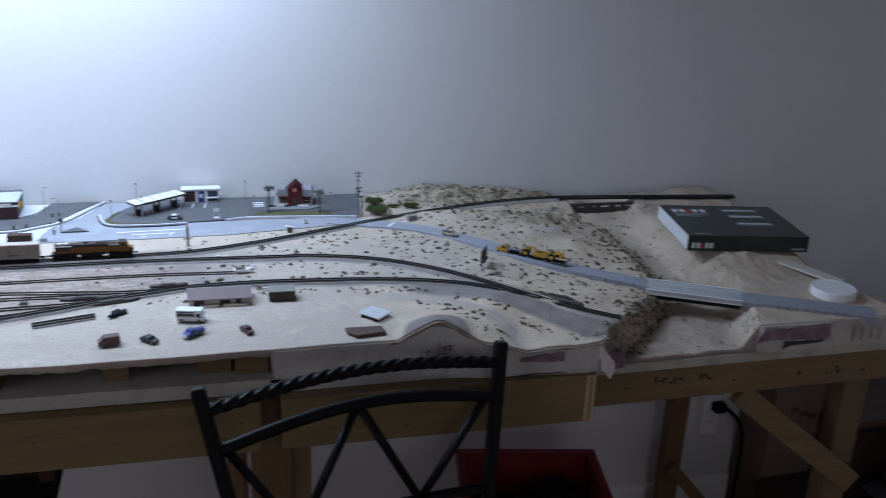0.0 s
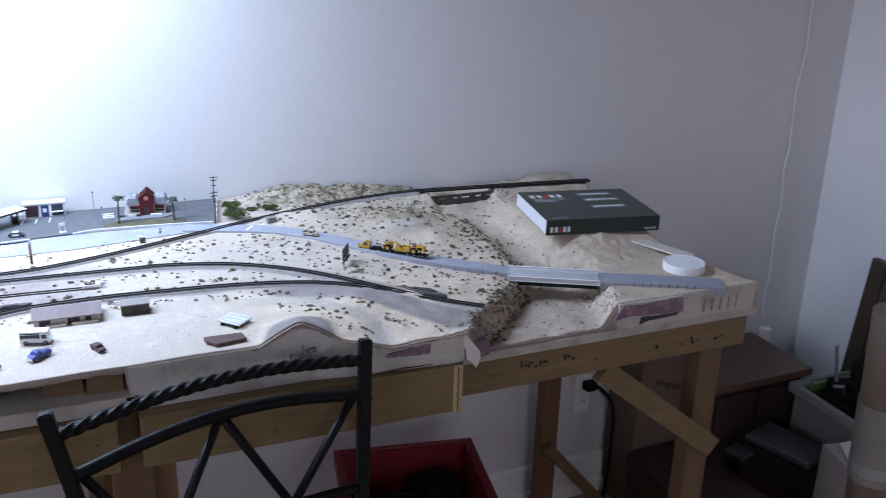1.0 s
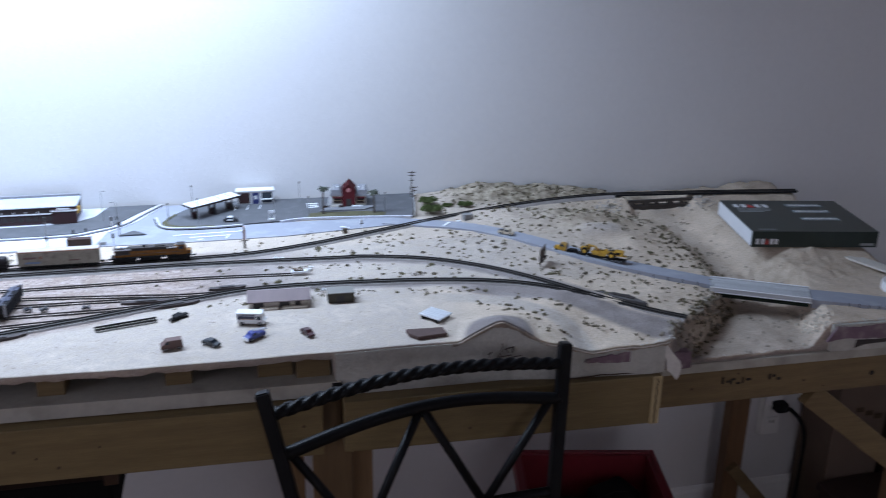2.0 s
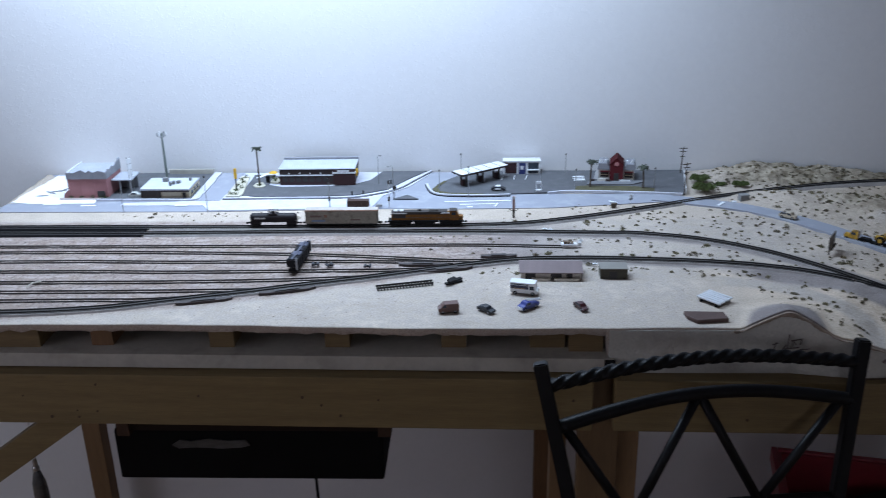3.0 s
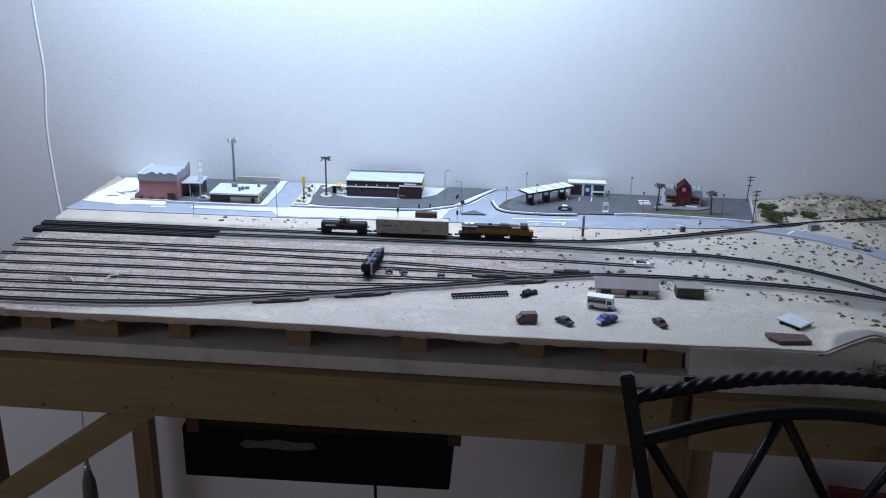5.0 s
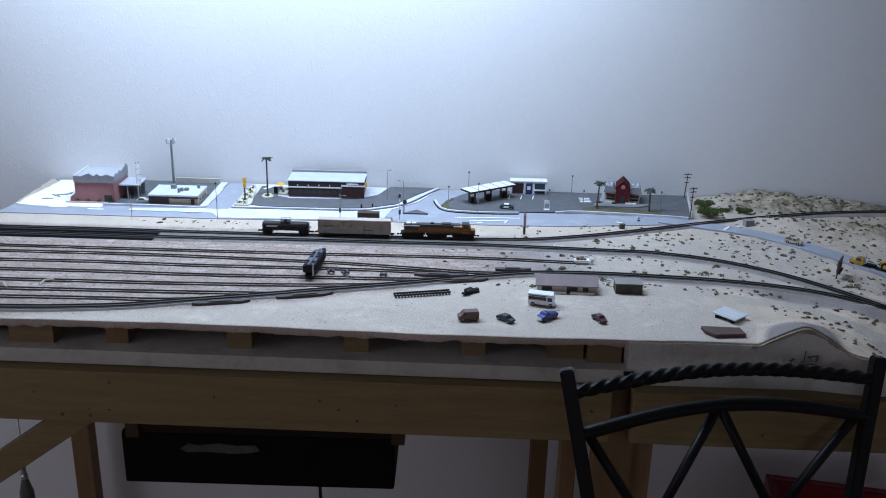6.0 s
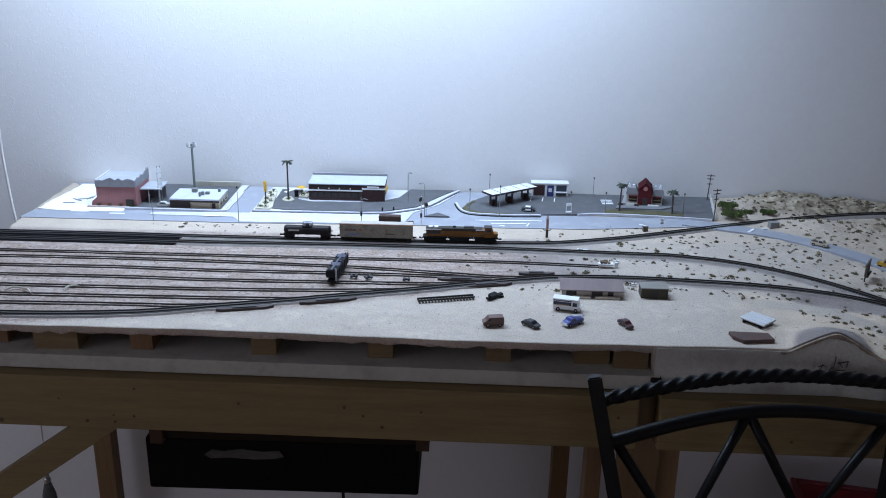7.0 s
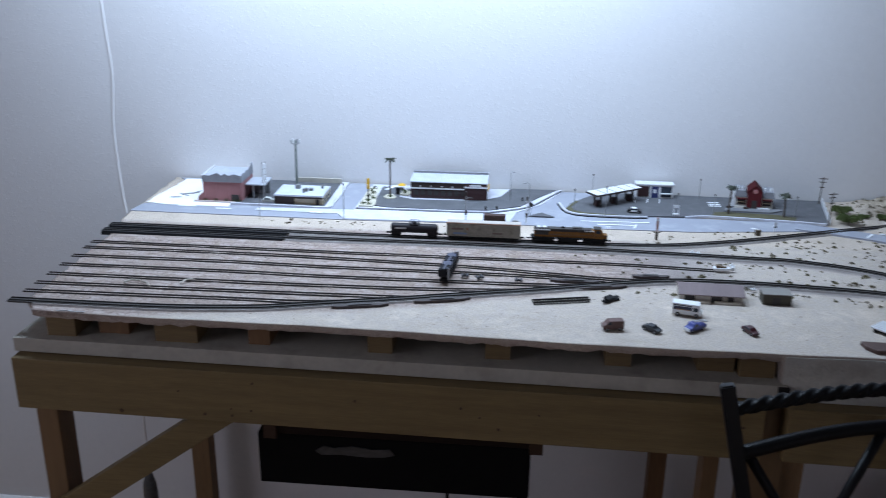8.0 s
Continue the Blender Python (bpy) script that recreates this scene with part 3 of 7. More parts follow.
# ---- tracks ----
TRACKS = {
    "far": [(-1.040, 1.613), (-0.83, 1.614), (-0.64, 1.612), (-0.42, 1.612), (-0.26, 1.614), (-0.117, 1.617), (-0.02, 1.625), (0.075, 1.651), (0.155, 1.68), (0.26, 1.724), (0.338, 1.757), (0.455, 1.80), (0.585, 1.824), (0.72, 1.828), (0.86, 1.818), (1.0, 1.806), (1.19, 1.785)],
    "near": [(-1.040, 1.582), (-0.82, 1.582), (-0.63, 1.581), (-0.42, 1.585), (-0.26, 1.585), (-0.118, 1.586), (0.03, 1.580), (0.137, 1.575), (0.19, 1.572), (0.288, 1.545), (0.375, 1.495), (0.46, 1.421), (0.536, 1.346), (0.60, 1.29), (0.655, 1.245)],
    "y1": [(-1.035, 1.522), (-0.79, 1.521), (-0.61, 1.521), (-0.37, 1.522), (-0.12, 1.524), (0.05, 1.515)],
    "y2": [(-1.035, 1.492), (-0.78, 1.495), (-0.607, 1.492), (-0.373, 1.481), (-0.222, 1.465), (-0.129, 1.454), (-0.04, 1.455)],
    "y3": [(-1.035, 1.450), (-0.77, 1.454), (-0.596, 1.450), (-0.37, 1.452), (-0.257, 1.450), (-0.135, 1.446)],
    "y4": [(-1.035, 1.408), (-0.753, 1.411), (-0.585, 1.408), (-0.365, 1.412), (-0.256, 1.414), (-0.15, 1.421)],
    "y5": [(-1.035, 1.366), (-0.737, 1.367), (-0.575, 1.369), (-0.40, 1.376), (-0.25, 1.390)],
    "y6": [(-1.035, 1.327), (-0.724, 1.331), (-0.566, 1.334), (-0.43, 1.338)],
    "y7": [(-1.035, 1.293), (-0.712, 1.300), (-0.60, 1.302), (-0.50, 1.318)],
    "front": [(-1.035, 1.253), (-0.86, 1.253), (-0.776, 1.256), (-0.698, 1.264), (-0.64, 1.274), (-0.557, 1.298), (-0.459, 1.325), (-0.358, 1.356), (-0.254, 1.387), (-0.161, 1.417), (-0.097, 1.437), (-0.022, 1.455), (0.084, 1.459), (0.175, 1.453), (0.268, 1.444), (0.36, 1.426), (0.45, 1.394), (0.52, 1.356), (0.575, 1.312)],
}


def grade(x, y):
    """Rail bed height along the tracks."""
    if y > 1.70:
        return 1.001 + 0.014 * step(0.40, 0.80, x)
    return 1.001 - 0.012 * step(0.40, 0.64, x)


TIEBASE = material("tie_bed", (0.06, 0.054, 0.052), 0.95, vary=0.3, grain=900, patch=40)


def track(key, label, worn, bed=None):
    pts = [(x, y, grade(x, y)) for x, y in glide(TRACKS[key], 0.0044)]
    path = np.array(pts)
    ob = thing("model_track", pose(0, 0, 0), label, "model track", "tracks of the layout")
    lift, rh = 0.0, 0.0022 if bed else 0.0013
    rw, rmat = (0.0005, RAIL) if bed else (0.0004, RAILWORN)
    hw, tz = (0.0064, -0.0009) if worn and not bed else (0.0080, 0.0007)
    if bed == "black":
        black = path[path[:, 0] < -0.70]
        part("roadbed", strip(black, [(-0.0125, -0.004), (0.0125, -0.004), (0.0105, 0.003), (-0.0105, 0.003)]), BLACKBED, ob, "black roadbed, bare or coloured for shadow")
    if bed:
        if key == "far":
            # black on this raised span paints in the shadow under the track
            part("roadbed", strip(path[path[:, 0] > 0.765], [(-0.009, -0.001), (0.009, -0.001), (0.0085, 0.0022), (-0.0085, 0.0022)]), BLACKBED, ob, "black roadbed, bare or coloured for shadow")
            path = path[path[:, 0] < 0.77]
        rest = path[path[:, 0] > (-0.70 if bed == "black" else -0.998)]
        part("roadbed", strip(rest, [(-0.013, -0.004), (0.013, -0.004), (0.0095, 0.0022), (-0.0095, 0.0022)]), BALLAST, ob, "grey ballast roadbed")
        path = np.array(pts)
        lift = 0.0024
    if bed:
        part("tie_base", strip(path, [(-0.0078, lift - 0.002), (0.0078, lift - 0.002), (0.0078, lift + 0.0003), (-0.0078, lift + 0.0003)]), TIEBASE, ob, "dark bed between the ties")
    bm = bmesh.new()
    for i in range(0, len(path), 1):
        d = path[min(i + 1, len(path) - 1)] - path[max(i - 1, 0)]
        a = math.atan2(d[1], d[0])
        m = Matrix.Translation((path[i][0], path[i][1], path[i][2] + lift)) @ Matrix.Rotation(a, 4, "Z")
        vs = [bm.verts.new(m @ Vector(c)) for c in ((-0.0011, -hw, -0.001), (0.0011, -hw, -0.001), (0.0011, hw, -0.001), (-0.0011, hw, -0.001), (-0.0011, -hw, tz), (0.0011, -hw, tz), (0.0011, hw, tz), (-0.0011, hw, tz))]
        for f in ((4, 5, 6, 7), (0, 1, 5, 4), (1, 2, 6, 5), (2, 3, 7, 6), (3, 0, 4, 7)):
            bm.faces.new([vs[k] for k in f])
    if bed:
        part("timbering", bm, TIE, ob, "row of wooden ties")["kind"] = "stuff"
    else:
        bm.free()
    for o in (-0.0045, 0.0045):
        part("rail", strip(path, [(o - rw, lift - 0.001), (o + rw, lift - 0.001), (o + rw, lift + rh), (o - rw, lift + rh)]), rmat, ob)
    return ob


track("far", "dark model main line curving up to a back trestle", False, "black")
track("near", "dark model main line curving towards the front", False, "black")
for k in ("y1", "y2", "y3", "y4", "y5", "y6", "y7"):
    track(k, "weathered model yard track sunk to its rails in grey-brown ballast", True)
track("front", "model yard ladder track leading past the depot", False, "grey")

# switch machines and loose pieces beside the yard ladder
for x, y, a, l in ((-0.51, 1.297, 13, 0.085), (-0.39, 1.334, 16, 0.088), (-0.185, 1.437, 0, 0.08), (-0.145, 1.416, 13, 0.085), (-0.06, 1.472, 3, 0.06)):
    sm = thing("switch_machine", pose(x, y, 1.0, 0, 0, a), "flat dark brown switch machine along the ladder track", "switch machine", "switch machines")
    part("case", prism([(-l / 2, -0.004), (-l / 2 + 0.012, -0.0065), (l / 2 - 0.012, -0.0065), (l / 2, -0.002), (l / 2, 0.003), (-l / 2, 0.003)], 0.0, 0.0042), material("machine_brown", (0.05, 0.038, 0.037), 0.7, vary=0.25), sm)
    part("cover", box(-l * 0.22, l * 0.2, -0.005, 0.002, 0.0042, 0.006, 0.0006), material("machine_dark", (0.035, 0.028, 0.028), 0.6, vary=0.25), sm)
tp = thing("turnout_plate", pose(0.582, 1.332, height(0.585, 1.328)), "flat dark grey turnout plate beside the main line", "track plate")
bm = prism([(-0.036, 0.034), (0.015, 0.005), (0.031, -0.035), (-0.007, -0.006)], -0.002, 0.0042)
bmesh.ops.bevel(bm, geom=list(bm.edges), offset=0.0006, segments=1, affect="EDGES")
part("plate", bm, material("plate_grey", (0.085, 0.078, 0.078), 0.85, vary=0.3, grain=400, patch=60, bump=0.3), tp)
part("cover", box(-0.020, 0.020, -0.004, 0.004, 0.0042, 0.0062, 0.0006, m=pose(0.002, 0.000, 0, 0, 0, -44)), MATS["machine_dark"], tp)
spare = thing("spare_track", pose(-0.21, 1.352, 1.0005, 0, 0, 14), "loose piece of brown track lying on the sand", "model track")
bm = bmesh.new()
for i in range(18):
    box(-0.043 + i * 0.005, -0.0405 + i * 0.005, -0.0085, 0.0085, 0, 0.002, bm=bm)
part("timbering", bm, TIE, spare)["kind"] = "stuff"
for o in (-0.0045, 0.0045):
    part("rail", box(-0.044, 0.046, o - 0.0007, o + 0.0007, 0.002, 0.0046), RAIL, spare)
scrap = thing("scrap_pile", pose(-0.133, 1.366, 1.0, 0, 0, 20), "small heap of dark scrap beside the track", "scrap")
for i in range(6):
    part("piece", box(-0.008, 0.008, -0.003, 0.003, 0, 0.003, 0.0005, m=pose(0.009 * math.sin(i * 2.4), 0.006 * math.cos(i * 1.7), 0.0008 * i, 2 * i, 3 * (i % 3), 8 * i)), BLACK, scrap)
for x, y, a in ((-0.362, 1.432, 10), (-0.338, 1.428, 30), (-0.275, 1.424, 0)):
    wt = thing("loose_wheel_truck", pose(x, y, 1.0025, 0, 0, a), "loose black model wheel truck lying in the yard", "wheel truck", "loose wheel trucks")
    part("frame", box(-0.006, 0.006, -0.003, 0.003, 0.001, 0.003, 0.0005), BLACK, wt)
    for dx in (-0.004, 0.004):
        part("wheelset", tube([(dx, -0.005, 0.0025), (dx, 0.005, 0.0025)], 0.0022, 8), material("dull_axle", (0.06, 0.06, 0.07), 0.5, metal=0.4), wt)
for x, y, a in ((-0.885, 1.345, 30), (-0.86, 1.338, -35), (-0.80, 1.356, 60)):
    part_ob = tagged(part("twig", tube([(-0.012, 0, 0.002), (0, 0.002, 0.004), (0.013, -0.001, 0.002)], 0.0016, 5), material("dry_wood", (0.42, 0.38, 0.33), 0.9)), "pale dry twig on the yard ballast", "twig", "twigs")
    part_ob.matrix_basis = pose(x, y, 1.001, 0, 0, a)

# bright scraps of cut rail on the board's front corner
for x, y, a, l in ((-0.937, 1.2235, 12, 0.010), (-0.924, 1.2225, -8, 0.006), (-0.915, 1.2215, 3, 0.011)):
    rs_ = part("rail_scrap", box(-l, l, -0.0009, 0.0009, 0, 0.0022, 0.0003), material("bright_steel", (0.72, 0.73, 0.75), 0.25, metal=0.6, vary=0.1))
    rs_.matrix_basis = pose(x, y, 1.0012, 0, 0, a)
    tagged(rs_, "bright cut piece of rail on the board's corner", "rail scrap", "rail scraps")

# trestle at the head of the wash
tr = thing("model_trestle", pose(0, 0, 0), "low dark timber trestle under the far track", "model bridge")
part("girder", box(0.792, 0.952, 1.795, 1.80, 1.0035, 1.0095), material("dark_timber", (0.06, 0.05, 0.045), 0.85, vary=0.3), tr)
part("girder", box(0.796, 0.948, 1.793, 1.803, 0.980, 0.9975), MATS["dark_timber"], tr)
for i in range(6):
    part("post", box(0.798 + 0.029 * i, 0.798 + 0.029 * i + (0.010, 0.016, 0.007, 0.013, 0.008, 0.006)[i], 1.7945, 1.8005, 0.9975, 1.0035), MATS["dark_timber"], tr)

# ---- roads and lots of the town, thin card sheets ----
def sheet(name, poly, z0, z1, mat, label, category="model road"):
    return tagged(part(name, prism(poly, z0, z1), mat), label, category, kind="structure")


Z = 1.0
torn = [(-1.033 + 0.007 * noise.noise(Vector((0, 31.7 * k, 4))) + 0.02 * k / 17, 1.762 + 0.0105 * k) for k in range(18)]
sheet("pale_sheet", [(-0.86, 1.95), *torn[::-1], (-0.99, 1.752), (-0.86, 1.752)], Z - 0.002, Z + 0.0022, material("bare_card", (0.80, 0.81, 0.82), 0.7, vary=0.05, grain=300, patch=20), "bare white card sheet at the end of the town", "card sheet")
sheet("town_street", [(-1.043, 1.705), (-0.62, 1.703), (-0.30, 1.716), (-0.12, 1.712), (0.05, 1.716), (0.20, 1.738), (0.29, 1.752), (0.29, 1.796), (0.05, 1.80), (-0.15, 1.79), (-0.13, 1.82), (-0.09, 1.95), (-1.03, 1.95), (-0.86, 1.76), (-1.035, 1.756)], Z - 0.002, Z + 0.0015, ROAD, "blue-grey card street of the model town")
sheet("pale_paving", [(-0.80, 1.737), (-0.635, 1.735), (-0.615, 1.7055), (-0.40, 1.714), (-0.30, 1.7185), (-0.285, 1.79), (-0.235, 1.85), (-0.19, 1.95), (-0.60, 1.95), (-0.61, 1.766), (-0.80, 1.752)], Z, Z + 0.0028, PAVING, "pale card pavement")
sheet("side_street", [(-0.655, 1.762), (-0.608, 1.764), (-0.600, 1.95), (-0.648, 1.95)], Z, Z + 0.0034, ROAD, "blue-grey card side street")
sheet("lot_pink", [(-0.86, 1.772), (-0.665, 1.772), (-0.665, 1.95), (-0.86, 1.95)], Z, Z + 0.004, ASPHALT, "dark asphalt car park card")
sheet("lot_rear", [(-0.668, 1.765), (-0.660, 1.765), (-0.652, 1.95), (-0.668, 1.95)], Z, Z + 0.005, PAVING, "pale kerb strip")
drive = [(-0.575, 1.795), (-0.545, 1.786), (-0.42, 1.784), (-0.34, 1.792), (-0.28, 1.825), (-0.235, 1.905), (-0.205, 1.952), (-0.30, 1.952), (-0.32, 1.89), (-0.36, 1.852), (-0.50, 1.845), (-0.53, 1.86), (-0.53, 1.93), (-0.575, 1.93)]
sheet("restaurant_drive", drive, Z + 0.001, Z + 0.0045, ASPHALT, "dark asphalt drive round the burger restaurant")
sheet("lot_gas", [(-0.185, 1.825), (-0.178, 1.806), (-0.155, 1.793), (-0.09, 1.789), (0.045, 1.803), (0.095, 1.815), (0.10, 1.95), (-0.11, 1.95), (-0.15, 1.90), (-0.178, 1.86)], Z, Z + 0.004, ASPHALT, "dark asphalt forecourt of the filling station")
sheet("lot_barn", [(0.09, 1.815), (0.24, 1.80), (0.315, 1.79), (0.345, 1.95), (0.10, 1.95)], Z, Z + 0.0036, ASPHALT, "dark asphalt car park of the red-gabled restaurant")
lawn = material("brown_grass", (0.085, 0.078, 0.042), 0.95, vary=0.35, grain=600, patch=60, bump=0.5)
sheet("verge", [(0.10, 1.812), (0.255, 1.797), (0.262, 1.822), (0.225, 1.835), (0.13, 1.842), (0.105, 1.838)], Z + 0.001, Z + 0.0048, lawn, "brown grass verge", "model verge")
sheet("verge_gas", [(-0.187, 1.826), (-0.180, 1.805), (-0.155, 1.792), (-0.085, 1.788), (-0.085, 1.793), (-0.15, 1.80), (-0.17, 1.812), (-0.178, 1.835), (-0.16, 1.875), (-0.165, 1.88)], Z + 0.001, Z + 0.005, lawn, "green-brown verge round the forecourt", "model verge")
# kerbs
def kerb(pts, label="pale kerb along the model street", lined=False):
    path = np.array([(x, y, Z + 0.001) for x, y in glide(pts, 0.006)])
    if lined:
        tagged(part("gutter", strip(path, [(-0.0042, 0), (-0.0022, 0), (-0.0022, 0.0022), (-0.0042, 0.0022)]), BLACKBED), "dark gutter line along the kerb", "gutter", kind="structure")
    tagged(part("kerb", strip(path, [(-0.0022, 0), (0.0022, 0), (0.0022, 0.0048), (-0.0022, 0.0048)]), PAVING), label, "kerb", kind="structure")


kerb([(-0.20, 1.86), (-0.193, 1.825), (-0.182, 1.801), (-0.155, 1.788), (-0.085, 1.784), (-0.03, 1.788)], lined=True)
kerb([(0.045, 1.798), (0.10, 1.808), (0.24, 1.796), (0.31, 1.786)])
kerb([(-0.86, 1.768), (-0.75, 1.767), (-0.664, 1.767), (-0.655, 1.80), (-0.652, 1.90)])
kerb([(-0.605, 1.772), (-0.50, 1.774), (-0.36, 1.777), (-0.31, 1.793), (-0.26, 1.83), (-0.222, 1.90), (-0.195, 1.95)], "dark-lined kerb along the restaurant drive", True)
# markings
def mark(x0, y0, x1, y1, w, z=0.0022, label="white line on the model street"):
    a = math.atan2(y1 - y0, x1 - x0)
    l = math.hypot(x1 - x0, y1 - y0)
    ob = tagged(part("road_marking", box(0, l, -w / 2, w / 2, -0.0005, 0.0004), LINE), label, "road marking", "road markings", "structure")
    ob.matrix_basis = pose(x0, y0, Z + z, 0, 0, math.degrees(a))


mark(-0.80, 1.742, -0.62, 1.744, 0.006)
mark(-0.96, 1.748, -0.925, 1.7485, 0.008)
mark(-0.88, 1.738, -0.85, 1.7385, 0.006)
for x0, x1, y in ((-0.10, -0.03, 1.755), (-0.16, -0.10, 1.752), (-0.13, -0.06, 1.735), (-0.115, -0.105, 1.72)):
    mark(x0, y, x1, y + 0.002, 0.004)
mark(-0.062, 1.722, -0.056, 1.742, 0.003)
mark(0.16, 1.752, 0.175, 1.742, 0.004)
mark(-0.69, 1.735, -0.665, 1.736, 0.006, 0.0032)
for x in (-0.045, -0.02, 0.005):
    mark(x, 1.885, x + 0.004, 1.912, 0.0016, 0.0048, "white bay line on the forecourt")
for y in (1.880, 1.892, 1.905):
    mark(0.105, y, 0.128, y + 0.001, 0.005, 0.0043, "worn white paint marks on the car park")
mark(-0.565, 1.905, -0.548, 1.935, 0.007, 0.005, "white arrow on the drive")

# the desert road down to the bridge
ROADLINE = [(0.25, 1.772, 1.0), (0.33, 1.742, 1.0), (0.42, 1.70, 1.0), (0.505, 1.622, 0.999), (0.598, 1.515, 0.995), (0.687, 1.450, 0.988), (0.788, 1.388, 0.980)]
rp = glide(ROADLINE, 0.006)
wid = 0.0195
bmr = strip(rp, [(-wid, -0.012), (wid, -0.012), (wid, 0.0038), (-wid, 0.0038)])
tagged(part("desert_road", bmr, ROAD), "blue-grey model road running across the desert", "model road", kind="structure")
rp2 = glide([(0.921, 1.308, 0.980), (0.997, 1.272, 0.980), (1.070, 1.236, 0.979), (1.125, 1.212, 0.977)], 0.006)
tagged(part("desert_road", strip(rp2, [(-0.024, -0.012), (0.024, -0.012), (0.024, 0.0035), (-0.024, 0.0035)]), ROAD), "blue-grey model road running to the table's end", "model road", kind="structure")
mark(0.362, 1.715, 0.378, 1.735, 0.005, 0.0045)

br = thing("model_bridge", Matrix.Translation((0.777, 1.383, 0.979)) @ pose(0, 0, 0, 0, 0, -28), "pale grey model road bridge with thin white edges over the wash", "model bridge")
DECK = material("pale_bridge_deck", (0.43, 0.44, 0.46), 0.6, vary=0.3, grain=500, patch=60, stretch=(0.06, 1, 1), bump=0.1, dirt=(0.33, 0.34, 0.36), dirt_amount=0.5)
GREEN = material("dark_green_girder", (0.010, 0.016, 0.012), 0.7, spec=0.15, vary=0.2)
part("deck", box(-0.004, 0.161, -0.0255, 0.0255, 0.0005, 0.006), DECK, br, "pale grey streaked deck")
for y in (-0.012, 0.003, 0.015):
    part("deck_rib", box(-0.004, 0.161, y - 0.0004, y + 0.0004, 0.006, 0.0064), DECK, br)
for y, f in ((-0.0265, -1), (0.0265, 1)):
    part("parapet", box(-0.005, 0.162, y - 0.001, y + 0.001, 0.0008, 0.0078, 0.0003), DECK, br, "grey parapet")
    part("parapet_cap", box(-0.005, 0.162, y - 0.0012, y + 0.0012, 0.0078, 0.0090, 0.0003), WPL, br, "thin white cap")
    part("lower_flange", box(-0.005, 0.162, min(y, y + f * 0.0018), max(y, y + f * 0.0018), -0.0006, 0.0008), WPL, br, "thin white flange")
    part("girder", box(-0.002, 0.159, y - f * 0.003 - 0.0012, y - f * 0.003 + 0.0012, -0.009, 0.0005), GREEN, br, "dark green girder")

# guard posts along the road
for i in range(8):
    t = i / 7
    gp = part("guard_post", tube([(0, 0, 0), (0, 0, 0.007)], 0.0007, 5), BLACK)
    gp.matrix_basis = pose(0.962 + 0.10 * t, 1.258 - 0.046 * t, 0.979)
    tagged(gp, "tiny dark guard post beside the road", "guard post", "guard posts")

for i in range(6):
    t = i / 5
    gp = part("guard_post", tube([(0, 0, 0), (0, 0, 0.008)], 0.0006, 5), BLACK)
    gp.matrix_basis = pose(0.660 + 0.11 * t, 1.438 - 0.066 * t, 0.984 - 0.003 * t)
    tagged(gp, "tiny dark guard post beside the road", "guard post", "guard posts")

# torn brown edge of the ground shell along its cut front
bm = bmesh.new()
rows = []
for k in range(150):
    x = 0.262 + 0.335 * k / 149
    y, z = front_edge(x) - 0.0045, height(x, front_edge(x)) - 0.0012
    tear = 0.0015 + 0.004 * max(0.0, mound(x, 1.2) / 0.031) + 0.0035 * noise.noise(Vector((x * 55, 3, 1))) + 0.0015 * noise.noise(Vector((x * 190, 3, 1)))
    rows.append([bm.verts.new(v) for v in ((x, y + 0.002, z), (x, y, z - 0.001), (x, y - 0.0006, z - 0.001 - max(0.0012, tear)), (x, y + 0.002, z - 0.001 - max(0.0012, tear)))])
for a, c in zip(rows, rows[1:]):
    for k in range(4):
        bm.faces.new((a[k], c[k], c[(k + 1) % 4], a[(k + 1) % 4]))
tagged(part("torn_edge", bm, material("torn_brown_paper", (0.25, 0.20, 0.16), 0.9, vary=0.4, grain=300, patch=70, bump=0.4)), "torn brown edge of the ground shell", "board edge", kind="structure")

# ---- front panels ----
prof = []
for k in range(60):
    x = 0.09 + (0.592 - 0.09) * k / 59
    prof.append((x, height(x, front_edge(x)) - 0.0025))
bm = bmesh.new()
lo, hi, lo2, hi2 = [], [], [], []
for x, z in prof:
    y = front_edge(x) - 0.002
    lo.append(bm.verts.new((x, min(y, 1.20), 0.9335)))
    hi.append(bm.verts.new((x, y, z)))
    lo2.append(bm.verts.new((x, y + 0.012, 0.9335)))
    hi2.append(bm.verts.new((x, y + 0.012, z - 0.002)))
for i in range(len(prof) - 1):
    bm.faces.new((lo[i], lo[i + 1], hi[i + 1], hi[i]))
    bm.faces.new((hi[i], hi[i + 1], hi2[i + 1], hi2[i]))
    bm.faces.new((lo2[i + 1], lo2[i], hi2[i], hi2[i + 1]))
bm.faces.new((lo[0], hi[0], hi2[0], lo2[0]))
bm.faces.new((lo[-1], lo2[-1], hi2[-1], hi[-1]))
tagged(part("plaster_panel", bm, PLASTER), "stained white plaster front panel of the board", "panel", kind="structure")
SCRAWL = material("pencil_scrawl", (0.13, 0.11, 0.105), 0.9, vary=0.2, bump=0)
scr = thing("scribble", pose(0.335, front_edge(0.335) - 0.0035, 0.974), "dark scribbled marks on the plaster panel", "scribble")
